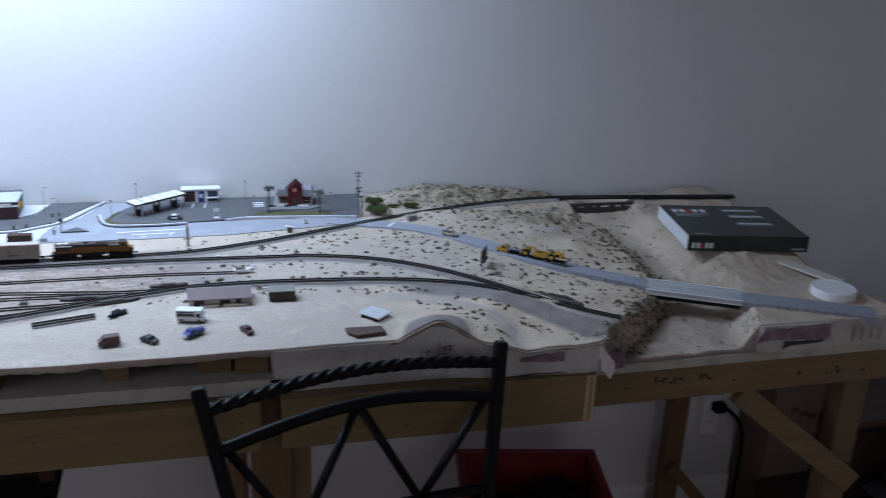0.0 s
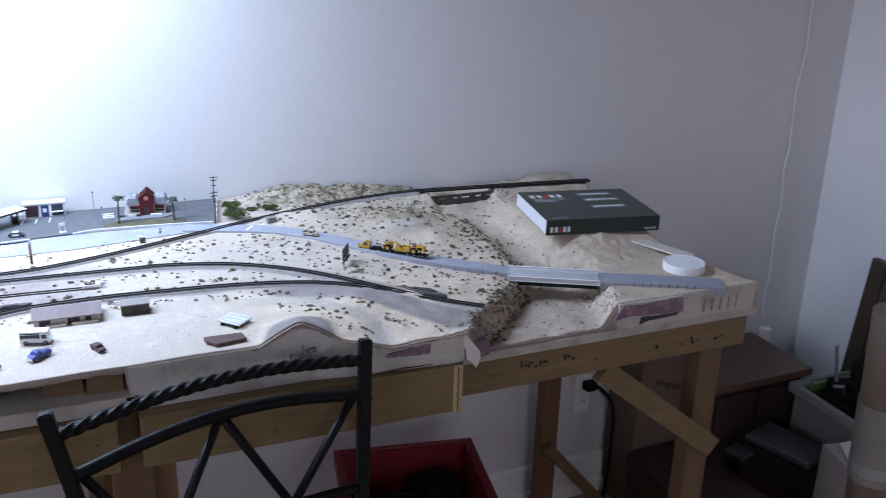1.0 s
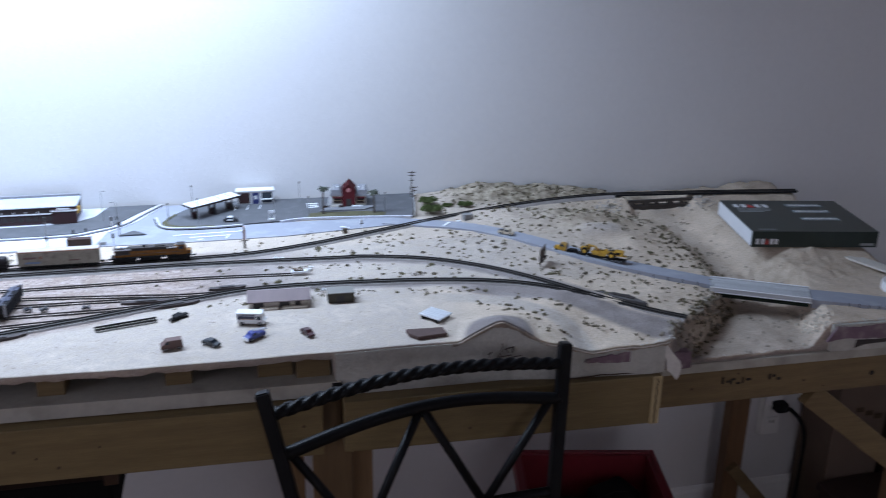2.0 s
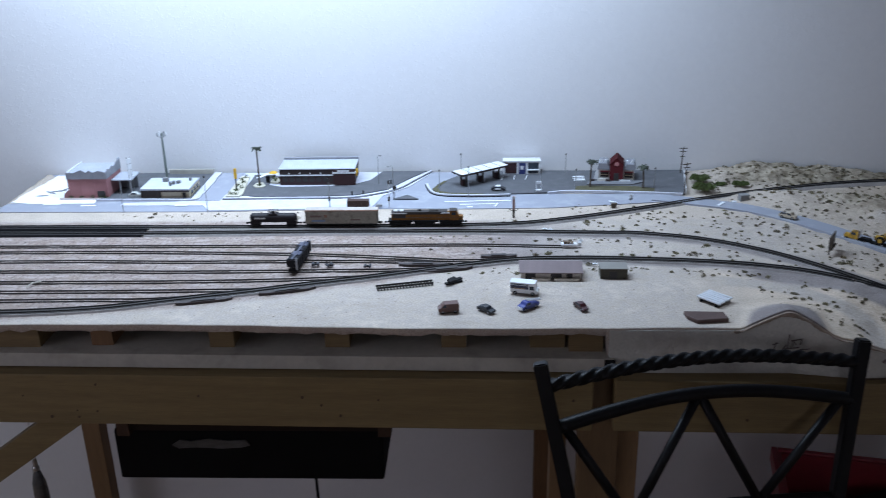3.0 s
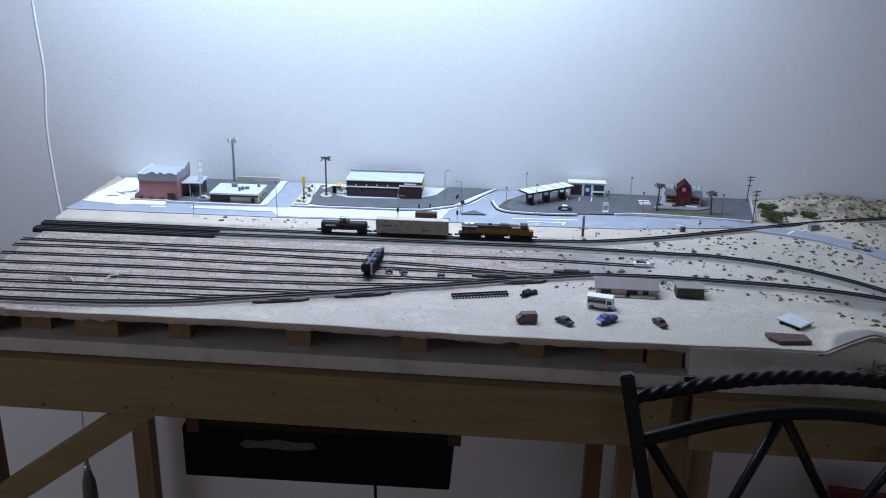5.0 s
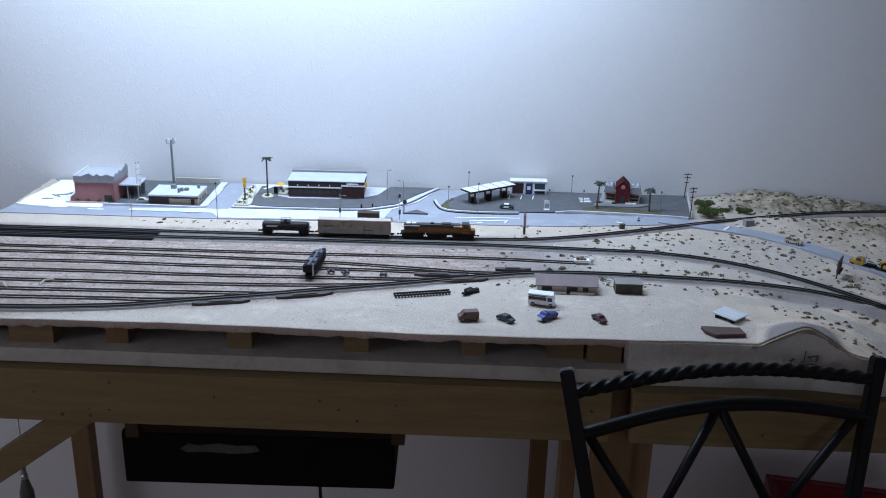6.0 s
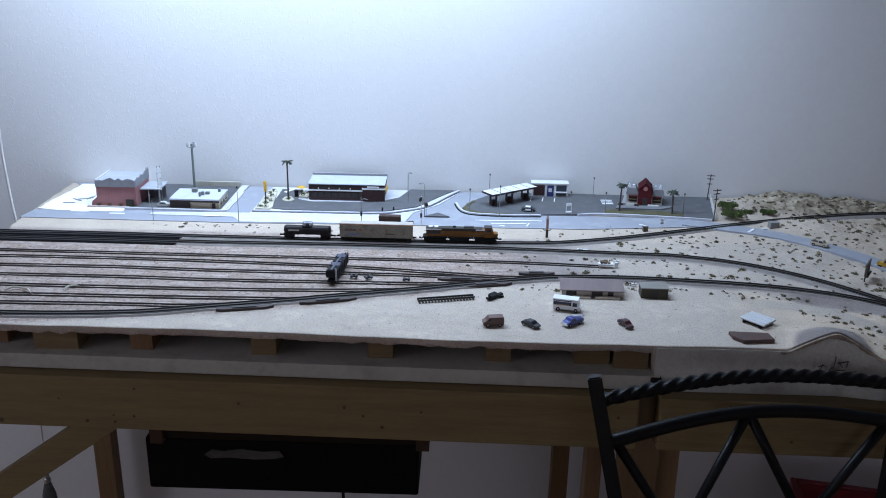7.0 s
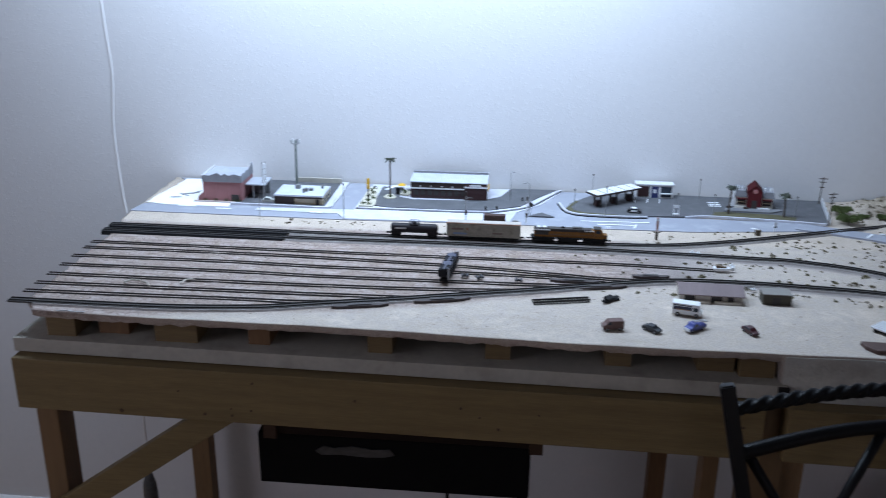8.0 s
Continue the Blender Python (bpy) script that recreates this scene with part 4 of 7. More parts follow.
for i, (dx, dz, l, a) in enumerate(((-0.03, -0.004, 0.028, 4), (0.0, 0.0, 0.022, 88), (0.004, 0.012, 0.014, 12), (0.017, 0.006, 0.010, 80), (0.012, 0.006, 0.010, 130), (-0.018, 0.0, 0.010, 80), (-0.021, 0.006, 0.008, 20), (-0.004, 0.0, 0.020, 5), (0.016, -0.002, 0.024, 8), (0.038, 0.001, 0.020, -22), (-0.008, -0.004, 0.012, 60))):
    part("stroke", box(0, l, -0.001, 0.0005, -0.0006, 0.0006, m=Matrix.Translation((dx, -0.0025, dz)) @ Matrix.Rotation(radians(-a), 4, "Y")), SCRAWL, scr)
INK = material("dark_ink", (0.02, 0.016, 0.014), 0.9, vary=0.3, bump=0)
for x, z, w, h in ((0.712, 0.884, 0.003, 0.013), (0.719, 0.886, 0.007, 0.003), (0.727, 0.882, 0.003, 0.010), (0.730, 0.889, 0.006, 0.003), (0.738, 0.881, 0.007, 0.003), (0.748, 0.882, 0.003, 0.011), (0.755, 0.886, 0.009, 0.004), (0.796, 0.884, 0.004, 0.010), (0.803, 0.888, 0.005, 0.004), (0.811, 0.882, 0.007, 0.004)):
    part("pencil_mark", box(x, x + w, 1.2078, 1.2092, z, z + h), INK, bench2)
bm = bmesh.new()
for k in range(26):
    x = 0.895 + 0.295 * k / 25
    z = height(x, 1.206) - 0.001
    y = 1.1985 + 0.0015 * math.sin(37 * x)
    a, b, c, d = bm.verts.new((x, y, 0.9292)), bm.verts.new((x, y, z)), bm.verts.new((x, y + 0.012, z - 0.001)), bm.verts.new((x, y + 0.012, 0.9292))
    if k:
        bm.faces.new((q[0], a, b, q[1]))
        bm.faces.new((q[1], b, c, q[2]))
        bm.faces.new((q[2], c, d, q[3]))
    else:
        bm.faces.new((a, b, c, d))
    q = (a, b, c, d)
bm.faces.new(q[::-1])
tagged(part("end_panel", bm, PLASTER), "rough plaster end panel with saw cuts", "panel", kind="structure")
def foam(y0, y1, low, high):
    """A torn foam layer: ragged lower and upper edges between x and z points."""
    poly = []
    for pts, sign in ((low, 1), (high[::-1], -1)):
        for x, z in glide(pts, 0.004):
            poly.append((x, z + 0.0018 * noise.noise(Vector((x * 160, z * 160, y0))) + 0.0012 * noise.noise(Vector((x * 500, 9, y0)))))
    tagged(part("foam_edge", side_prism(poly, y0, y1), FOAM), "dull pink insulation foam showing at the torn edge", "foam edge", kind="structure")


foam(1.1968, 1.2, [(0.884, 0.9485), (0.915, 0.952), (0.965, 0.949), (1.03, 0.9455)], [(0.9, 0.974), (0.94, 0.972), (0.99, 0.9745), (1.026, 0.973)])
# a flat dark plate paints the shade of the hollow below the foam
CUTDARK = material("torn_gap", (0.05, 0.042, 0.04), 0.95, vary=0.3)
tagged(part("torn_gap", side_prism([(0.938, 0.934), (0.955, 0.939), (1.015, 0.941), (1.02, 0.946), (0.94, 0.948)], 1.1964, 1.2), CUTDARK), "flat dark piece coloured as the shaded hollow below the foam", "torn edge", kind="structure")
# raised strips in the colour of the shade inside the saw cuts
CUT = material("cut_shadow", (0.22, 0.20, 0.18), 0.9)
for i in range(5):
    c = part("saw_cut", box(-0.0009, 0.0009, -0.0005, 0.001, 0, 0.026), CUT, bench2)
    c.location = (1.075 + 0.018 * i, 1.1968, 0.938)
foam(1.1795, 1.19, [(0.462, 0.961), (0.50, 0.957), (0.54, 0.956), (0.578, 0.955)], [(0.465, 0.965), (0.505, 0.970), (0.548, 0.9735), (0.576, 0.966)])
foam(1.188, 1.205, [(0.600, 0.932), (0.62, 0.93), (0.642, 0.931)], [(0.604, 0.958), (0.62, 0.960), (0.640, 0.957)])

# ---- box, lid and plank on the end of the board ----
DGREEN = material("dark_green_card", (0.012, 0.022, 0.018), 0.3, vary=0.15, grain=80, patch=10, bump=0.03)
KB = Matrix.Translation((0.911, 1.492, 1.0045)) @ pose(0, 0, 0, 0, 0, -10.5)
kb = thing("train_set_box", KB, "dark green cardboard train set box with white end", "box")
part("body", box(0, 0.243, 0, 0.199, 0.0, 0.0315, 0.0012), DGREEN, kb)
part("end_label", box(-0.0006, 0.001, 0.003, 0.197, 0.002, 0.030), WHITE, kb, "white end panel")
RED = material("label_red", (0.45, 0.03, 0.03), 0.5)
GREYP = material("print_grey", (0.30, 0.32, 0.33), 0.5)
for x in (0.016, 0.032, 0.060, 0.076):
    part("logo_shape", box(x, x + 0.010, 0.150, 0.170, 0.0315, 0.0318), WHITE, kb)
part("logo_shape", prism([(0.040, 0.150), (0.058, 0.150), (0.049, 0.171)], 0.0315, 0.0319), RED, kb, "red triangle of the logo")
for y, w in ((0.138, 0.072), (0.130, 0.066), (0.122, 0.05), (0.012, 0.035)):
    part("print_bar", box(0.016, 0.016 + w, y, y + 0.0035, 0.0315, 0.0318), GREYP, kb)
for x in (0.008, 0.018, 0.035, 0.044):
    part("logo_shape", box(x, x + 0.006, -0.0005, 0.001, 0.006, 0.017), WHITE, kb)
part("logo_shape", side_prism([(0.0245, 0.006), (0.0335, 0.006), (0.029, 0.0175)], -0.0006, 0.001), RED, kb)
part("print_bar", box(0.21, 0.236, -0.0005, 0.001, 0.004, 0.0085), GREYP, kb)
for y in (0.155, 0.115, 0.068):
    part("window_panel", box(0.125, 0.200, y, y + 0.018, 0.0315, 0.0320), material("window_panel", (0.22, 0.26, 0.28), 0.25, vary=0.2, grain=150), kb, "small pale picture window")
    part("window_panel", box(0.130, 0.195, y + 0.006, y + 0.013, 0.0320, 0.0324), material("window_pale", (0.45, 0.47, 0.48), 0.3, vary=0.2, grain=200), kb)
lid = thing("jar_lid", pose(1.105, 1.302, 0.978), "round white plastic screw lid lying flat", "lid")
part("top", lathe([(0.0001, 0.0153), (0.028, 0.0152), (0.033, 0.0150), (0.0355, 0.016), (0.0385, 0.016), (0.0395, 0.0145), (0.0395, 0.001), (0.0385, 0), (0.0001, 0)], 64), WPL, lid, smooth=False)

pl = thing("pale_strip", Matrix.Translation((1.118, 1.40, 0.986)) @ pose(0, 0, 0, 0, 3, -62), "flat pale wooden strip along the board's end", "wood strip")
part("board", box(-0.075, 0.07, -0.015, 0.015, 0, 0.004, 0.0006), material("pale_wood", (0.58, 0.55, 0.50), 0.7, vary=0.12, grain=200, patch=20), pl)

# ---- model town (sizes in millimetres) ----
K = 0.001
PINK = material("pink_stucco", (0.30, 0.135, 0.14), 0.75, vary=0.1, grain=500, patch=60)
ROOFW = material("pale_flat_roof", (0.47, 0.50, 0.56), 0.7, vary=0.12, grain=400, patch=50)
ZIG = material("grey_shingle", (0.22, 0.225, 0.25), 0.8, vary=0.2, grain=600, patch=60)
BROWN = material("dark_brown_wall", (0.022, 0.012, 0.011), 0.6, vary=0.2)
SIENNA = material("dark_red_wall", (0.030, 0.009, 0.010), 0.55, vary=0.2)
BEIGE = material("beige_wall", (0.42, 0.36, 0.25), 0.75, vary=0.1)
DARKDOOR = material("dark_opening", (0.03, 0.026, 0.026), 0.6)
YELLOW = material("sign_yellow", (0.62, 0.36, 0.02), 0.5, vary=0.1)
BLUE = material("door_blue", (0.02, 0.03, 0.12), 0.4)
REDP = material("barn_red", (0.085, 0.011, 0.015), 0.7, spec=0.2, vary=0.15)
POLE = material("grey_pole", (0.26, 0.27, 0.28), 0.5, metal=0.4, vary=0.1)
WOODPOLE = material("dark_wood_pole", (0.07, 0.055, 0.045), 0.85, vary=0.25)


def at(x, y, z=1.004, a=0):
    return pose(x, y, z, 0, 0, a)


# pink building with a zigzag roof edge and a drive-through canopy
b = thing("model_shop", at(-0.921, 1.785, 1.0022, 0), "pink stucco model shop with grey zigzag roof edge", "model building")
SLATE = material("slate_blue_roof", (0.36, 0.38, 0.43), 0.7, vary=0.15)
part("wall", box(0, 80, 0, 80, 0, 41), PINK, b, s=K)
part("zigzag_band", side_prism([(-0.6, 40.5), (-0.6, 53), (8, 54), (14, 53), (31, 59.5), (40, 54), (47, 58.5), (55, 54), (66, 58), (80.5, 54), (80.5, 40.5)], -1.6, 0.4), ZIG, b, "grey zigzag band", s=K)
side = side_prism([(0, 40.5), (0, 54), (12, 58), (22, 54), (34, 58.5), (46, 54), (60, 59), (80, 60), (80, 40.5)], -81.2, -79.6)
bmesh.ops.rotate(side, cent=(0, 0, 0), matrix=Matrix.Rotation(radians(90), 3, "Z"), verts=side.verts)
part("zigzag_band", side, ZIG, b, "grey zigzag band", s=K)
part("roof", box(0.6, 79.4, 0.6, 80, 49.5, 51), SLATE, b, "pale flat roof", s=K)
part("roof_core", box(0.5, 79.4, 0.8, 79, 41, 49.4), ZIG, b, s=K)
part("parapet", box(-1, 1.4, 0.6, 80, 49, 54.5), WHITE, b, "white roof edge", s=K)
part("roof_panel", box(78.4, 81.0, 70, 80, 51, 63), SLATE, b, "upright grey panel", s=K)
part("buttress", side_prism([(-13, 0), (-0.2, 0), (-0.2, 18), (-11, 9)], 2, 34), PINK, b, s=K)
for x in (1, 26, 52, 77):
    part("pilaster", box(x, x + 2.4, -1.0, 0.2, 0, 40.4), PINK, b, s=K)
part("door", box(58, 74, -0.8, 0.4, 0, 15), DARKDOOR, b, s=K)
part("plinth", box(-18, 66, -9, -4, 0, 2.2), material("pale_pink_plinth", (0.40, 0.33, 0.31), 0.8), b, s=K)
part("canopy", box(81.4, 122, 20, 76, 30, 32.5), SLATE, b, "blue-grey canopy roof", s=K)
part("canopy_wall", box(81.4, 118, 66, 69, 0, 30), ZIG, b, "grey wall below the canopy", s=K)
for x in (98, 120):
    for y in (22, 62):
        part("post", box(x - 1, x + 1, y - 1, y + 1, 0, 30), GREY, b, s=K)
for x in (4, 25, 48, 64, 74):
    bm = bmesh.new()
    rb_ = random.Random(x)
    for k in range(60):
        p = Vector((rb_.gauss(0, 2.0), rb_.gauss(0, 1.2), abs(rb_.gauss(2.6, 1.8))))
        q = Euler((rb_.uniform(0, 6), rb_.uniform(0, 6), rb_.uniform(0, 6))).to_matrix()
        bm.faces.new([bm.verts.new(p + q @ Vector(c)) for c in ((-1, 0, 0), (1, 0, 0), (0.2, 1.8, 0))])
    sb = part("garden_shrub", bm, LEAF, None, s=K)
    sb.matrix_basis = at(-0.921 + x * K, 1.785 - 0.0035, 1.0022)
    tagged(sb, "tiny dark green shrub before the pink shop", "shrub", "garden shrubs")
pm = thing("model_car", at(-0.80, 1.79, 1.004, 0), "tiny pale parked model car by the canopy", "model car")
part("body", side_prism([(0, 1), (24, 1), (24, 5), (18, 6), (15, 9), (6, 9), (3, 6), (0, 5)], -5, 5), material("pale_silver", (0.5, 0.52, 0.5), 0.35), pm, s=K)
part("glass", side_prism([(4.5, 6), (17, 6), (14.5, 8.4), (6.5, 8.4)], -5.3, 5.3), GLASS, pm, s=K)
ps = thing("pylon_sign", at(-0.802, 1.815, 1.004, 52), "tall white pylon sign on grey posts", "sign")
for x in (-3.5, 3.5):
    part("post", tube([(x, 0, 0), (x, 0, 76)], 0.9, 6), POLE, ps, s=K)
for z0, z1 in ((26, 36), (38, 48), (50, 60), (62, 72)):
    part("panel", box(-4.5, 4.5, -1.2, 1.2, z0, z1, 0.3), WHITE, ps, s=K)

# small flat-roofed shop
b = thing("model_diner", at(-0.772, 1.779, 1.004, 0), "low brown and beige model diner with pale flat roof", "model building")
part("wall", box(0, 40, 0, 72, 0, 16), BROWN, b, "dark brown wall", s=K)
part("wall", box(40.2, 98, 1.5, 72, 0, 15), BEIGE, b, "beige wall", s=K)
part("roof", box(-1, 99, -1, 73, 16, 19.5, 0.4), ROOFW, b, "pale flat roof", s=K)
part("fascia", box(40, 99.2, -1.3, 0.5, 12.6, 16), BROWN, b, s=K)
part("window", box(43, 80, 0.9, 1.8, 4, 11), material("cream_panel", (0.5, 0.45, 0.34), 0.6), b, s=K)
part("door", box(84, 91, 0.9, 1.8, 0, 11), DARKDOOR, b, s=K)
for y in (14, 34, 52):
    part("window", box(97.6, 98.6, y, y + 12, 4, 11), GLASS, b, s=K)
for x, y, w, h in ((32, 44, 10, 8), (56, 26, 6, 7), (63, 32, 8, 5), (84, 52, 5, 7), (54, 16, 4, 9)):
    part("roof_unit", box(x, x + w, y, y + w, 19.5, 19.5 + h, 0.5), material("roof_unit_grey", (0.16, 0.165, 0.17), 0.6, vary=0.2), b, "grey rooftop unit", s=K)
rw = tagged(part("back_wall", box(-0.765, -0.668, 1.941, 1.946, 1.003, 1.014), BASE), "low grey wall behind the model diner", "model wall", kind="structure")
# floodlight mast
fm = thing("floodlight_mast", at(-0.752, 1.885), "tall green-grey floodlight mast", "lamp post")
part("mast", tube([(0, 0, 0), (0, 0, 106)], [2.9, 2.1], 10), material("mast_green", (0.15, 0.18, 0.17), 0.6), fm, s=K)
part("ring", tube([(9 * math.cos(a), 9 * math.sin(a), 101) for a in (k * math.pi / 8 for k in range(17))], 0.9, 6), POLE, fm, "grey lamp ring", s=K)
for k in range(6):
    a = k * math.pi / 3 + 0.3
    part("bracket", tube([(0, 0, 96), (9 * math.cos(a), 9 * math.sin(a), 101)], 0.6, 5), POLE, fm, s=K)
    part("lamp_head", box(-1.7, 1.7, -1.4, 1.4, 101, 108, 0.4, m=pose(9 * math.cos(a), 9 * math.sin(a), 0, 0, 0, math.degrees(a) + 90)), GREY if k % 2 else WHITE, fm, s=K)

# burger restaurant
b = thing("model_restaurant", at(-0.506, 1.859, 1.0045, 0.6), "dark red model restaurant with pale ribbed roof", "model building")
part("wall", box(0, 156, 0, 72, 0, 19), SIENNA, b, "dark red wall", s=K)
part("band", box(-1, 116, -1.5, 72, 19, 21.5), WHITE, b, "white band", s=K)
part("fascia", box(0, 157, -0.5, 72, 21.5, 33), BROWN, b, s=K)
roof = part("roof", box(-1.5, 158, -2, 66, 33, 34.5), ROOFW, b, "pale ribbed roof", s=K)
for i in range(39):
    part("roof_rib", box(-1 + i * 4.08, 0.2 + i * 4.08, -1.5, 66, 34.4, 35.3), ROOFW, roof, s=K)
part("ridge", box(-1.5, 158, 66, 73, 30, 39), ZIG, b, s=K)
part("porch", box(112, 158, -6, -1.6, 0, 30), SIENNA, b, s=K)
part("porch_roof", box(111, 159, -7, 0, 25, 28), WHITE, b, s=K)
part("sign_bar", box(122, 146, -7.2, -6.2, 29, 32), WHITE, b, "white sign bar", s=K)
for x in range(6, 112, 14):
    part("window", box(x, x + 10, -0.7, 0.3, 6, 16), DARKDOOR, b, s=K)
for x in (20, 42, 64, 86):
    part("wall_lamp", box(x - 1, x + 1, -1.6, -0.4, 23, 26), WHITE, b, s=K)
for x in (158.5,):
    arch = [(x + 2, 10 + 10 * math.sin(a), 30 + 12 * math.cos(a) - 12) for a in (math.pi * (k / 12 - 0.5) for k in range(13))]
    part("arch", tube(arch, 1.6, 6), YELLOW, b, "yellow arch", s=K)
um = thing("patio_umbrella", at(-0.532, 1.915, 1.0045), "small yellow patio umbrella", "umbrella")
part("pole", tube([(0, 0, 0), (0, 0, 11)], 0.5, 6), POLE, um, s=K)
part("canopy", tube([(0, 0, 9), (0, 0, 11.5), (0, 0, 13)], [10, 6, 0.4], 8), YELLOW, um, "yellow canopy", s=K)
ys = thing("roadside_sign", at(-0.588, 1.82, 1.0045), "tall yellow roadside sign on a dark post", "sign")
part("post", box(-1.2, 1.2, -1.2, 1.2, 0, 32), DARKDOOR, ys, s=K)
part("panel", box(-3.2, 3.2, -1.6, 1.6, 26, 48, 1.5), YELLOW, ys, "yellow panel", s=K)
rng = random.Random(7)
ISLE = material("planting_bed", (0.50, 0.47, 0.38), 0.95, vary=0.3, grain=700)
for poly, spots in (([(-0.602, 1.783), (-0.574, 1.782), (-0.570, 1.80), (-0.576, 1.85), (-0.583, 1.915), (-0.602, 1.915)], ((-0.582, 1.790), (-0.594, 1.793), (-0.588, 1.815), (-0.581, 1.832), (-0.592, 1.848), (-0.586, 1.868), (-0.593, 1.886), (-0.589, 1.905))), ([(-0.552, 1.838), (-0.54, 1.84), (-0.535, 1.85), (-0.545, 1.872), (-0.558, 1.868), (-0.561, 1.85)], ((-0.547, 1.848),)), ([(-0.53, 1.873), (-0.512, 1.868), (-0.508, 1.90), (-0.528, 1.905)], ((-0.522, 1.88), (-0.515, 1.895), (-0.526, 1.893)))):
    tagged(part("planting_bed", prism(poly, 1.003, 1.0062), ISLE), "sandy planting bed with pale kerb", "planting bed", "planting beds", "structure")
    for x, y in spots:
        bm = bmesh.new()
        for k in range(60):
            p = Vector((rng.gauss(0, 2.4), rng.gauss(0, 2.4), abs(rng.gauss(2.4, 1.7))))
            q = Euler((rng.uniform(0, 6), rng.uniform(0, 6), rng.uniform(0, 6))).to_matrix()
            bm.faces.new([bm.verts.new(p + q @ Vector(c)) for c in ((-1, 0, 0), (1, 0, 0), (0.2, 1.8, 0))])
        sb = part("garden_shrub", bm, LEAF, None, s=K)
        sb.matrix_basis = at(x, y, 1.0062)
        tagged(sb, "tiny dark green garden shrub", "shrub", "garden shrubs")
ob = thing("menu_board", at(-0.535, 1.875, 1.0045), "small black menu board", "menu board")
part("board", box(-4, 4, -1, 1, 0, 14), BLACK, ob, s=K)
for x, y in ((-0.347, 1.79), (-0.325, 1.795), (-0.275, 1.862)):
    mb = thing("mail_box", at(x, y, 1.005), "tiny black kerbside box", "kerb box", "kerb boxes")
    part("body", box(-1.6, 1.6, -1.6, 1.6, 0, 7, 0.5), BLACK, mb, s=K)
bx = thing("freight_container", at(-0.327, 1.728, 1.0028, -1), "dark brown model freight container standing on the street", "container")
part("body", box(-21, 21, -7, 7, 0, 13, 0.5), material("container_brown", (0.05, 0.026, 0.021), 0.7, vary=0.2), bx, s=K)
for i in range(13):
    part("rib", box(-20 + 3.2 * i, -19 + 3.2 * i, -7.6, -6.8, 1, 12), MATS["container_brown"], bx, s=K)
ub = thing("utility_box", at(-0.286, 1.724, 1.0028, 0), "small pale grey utility box on the pavement", "utility box")
part("body", box(-6, 6, -3, 3, 0, 5, 0.5), GREY, ub, s=K)
tagged(part("traffic_island", prism([(-0.262, 1.765), (-0.212, 1.765), (-0.236, 1.79)], 1.002, 1.0045), ASPHALT), "dark triangular traffic island", "traffic island", kind="structure")

# filling station
b = thing("filling_station_canopy", at(-0.126, 1.826, 1.004, 36.5), "white filling station canopy on dark posts", "canopy")
part("roof", box(0, 118, 0, 35, 27, 29.5, 0.4), WHITE, b, "white canopy roof", s=K)
part("fascia", box(-0.8, 118.8, -0.8, 0.2, 25.5, 29), BROWN, b, s=K)
part("fascia", box(-0.8, 0.2, -0.8, 35.8, 25.5, 29), BROWN, b, s=K)
for x in (22, 48, 74, 98):
    part("roof_rib", box(x, x + 1, 0, 35, 29.4, 30.2), GREY, b, s=K)
for x in (16, 58, 100):
    for y in (8, 27):
        part("post", box(x - 1.5, x + 1.5, y - 1.5, y + 1.5, 0, 26), DARKDOOR, b, s=K)
for x in (16, 58, 100):
    part("fuel_pump", box(x - 5, x + 5, 14, 21, 0, 13, 0.6), SIENNA, b, "dark fuel pump", s=K)
b = thing("filling_station_shop", at(-0.040, 1.926, 1.004, 0), "white model shop with red, blue and dark openings", "model building")
part("wall", box(0, 78, 0, 24, 0, 28), WHITE, b, s=K)
part("parapet", box(-1, 79, -1.2, 25, 26.5, 29, 0.4), WHITE, b, s=K)
part("window", box(4, 28, -0.8, 0.4, 2, 24), SIENNA, b, "dark red shop front", s=K)
part("door", box(33, 47, -0.8, 0.4, 0, 24), BLUE, b, "blue door", s=K)
part("window", box(52, 74, -0.8, 0.4, 2, 24), GLASS, b, s=K)
part("awning", box(51, 75, -5, 0, 9, 11), WHITE, b, s=K)
part("poster", box(36, 43, -1.2, -0.6, 10, 18), WHITE, b, s=K)
part("frame", box(29.5, 31, -1.2, 0, 0, 24), WHITE, b, s=K)
ic = thing("ice_kiosk", at(0.028, 1.812, 1.004, 4), "white roadside kiosk sign with dark panel", "kiosk")
part("base", box(-6, 6, -4, 4, 0, 2.5, 0.4), WHITE, ic, s=K)
for x in (-5, 5):
    part("post", box(x - 0.7, x + 0.7, -0.7, 0.7, 2, 19), WHITE, ic, s=K)
part("panel", box(-5.5, 5.5, -1, 1, 14, 20), WHITE, ic, s=K)

# red-gabled restaurant
KB_ = K
K = 0.00086
b = thing("model_barn_restaurant", at(0.152, 1.879, 1.004, -9), "cream model restaurant with dark red gabled front and grey roofs", "model building")
CREAM = material("cream_wall", (0.64, 0.62, 0.58), 0.7, vary=0.1)
part("wall", box(4, 88, 12, 58, 0, 26), CREAM, b, "cream wall", s=K)
for x0, x1, e in ((0, 32, 0), (60, 92, 1)):
    part("roof", side_prism([(x0, 25), (x1, 25), (x1 - 4, 40), (x0 + 4 + 5 * e, 40)] if e else [(x0, 25), (x1, 25), (x1 - 9, 40), (x0 + 4, 40)], 9, 60), ZIG, b, "grey shingle roof", s=K)
part("gable", side_prism([(30, 0), (62, 0), (62, 40), (46, 55), (30, 40)], 0, 52), REDP, b, "dark red gable", s=K)
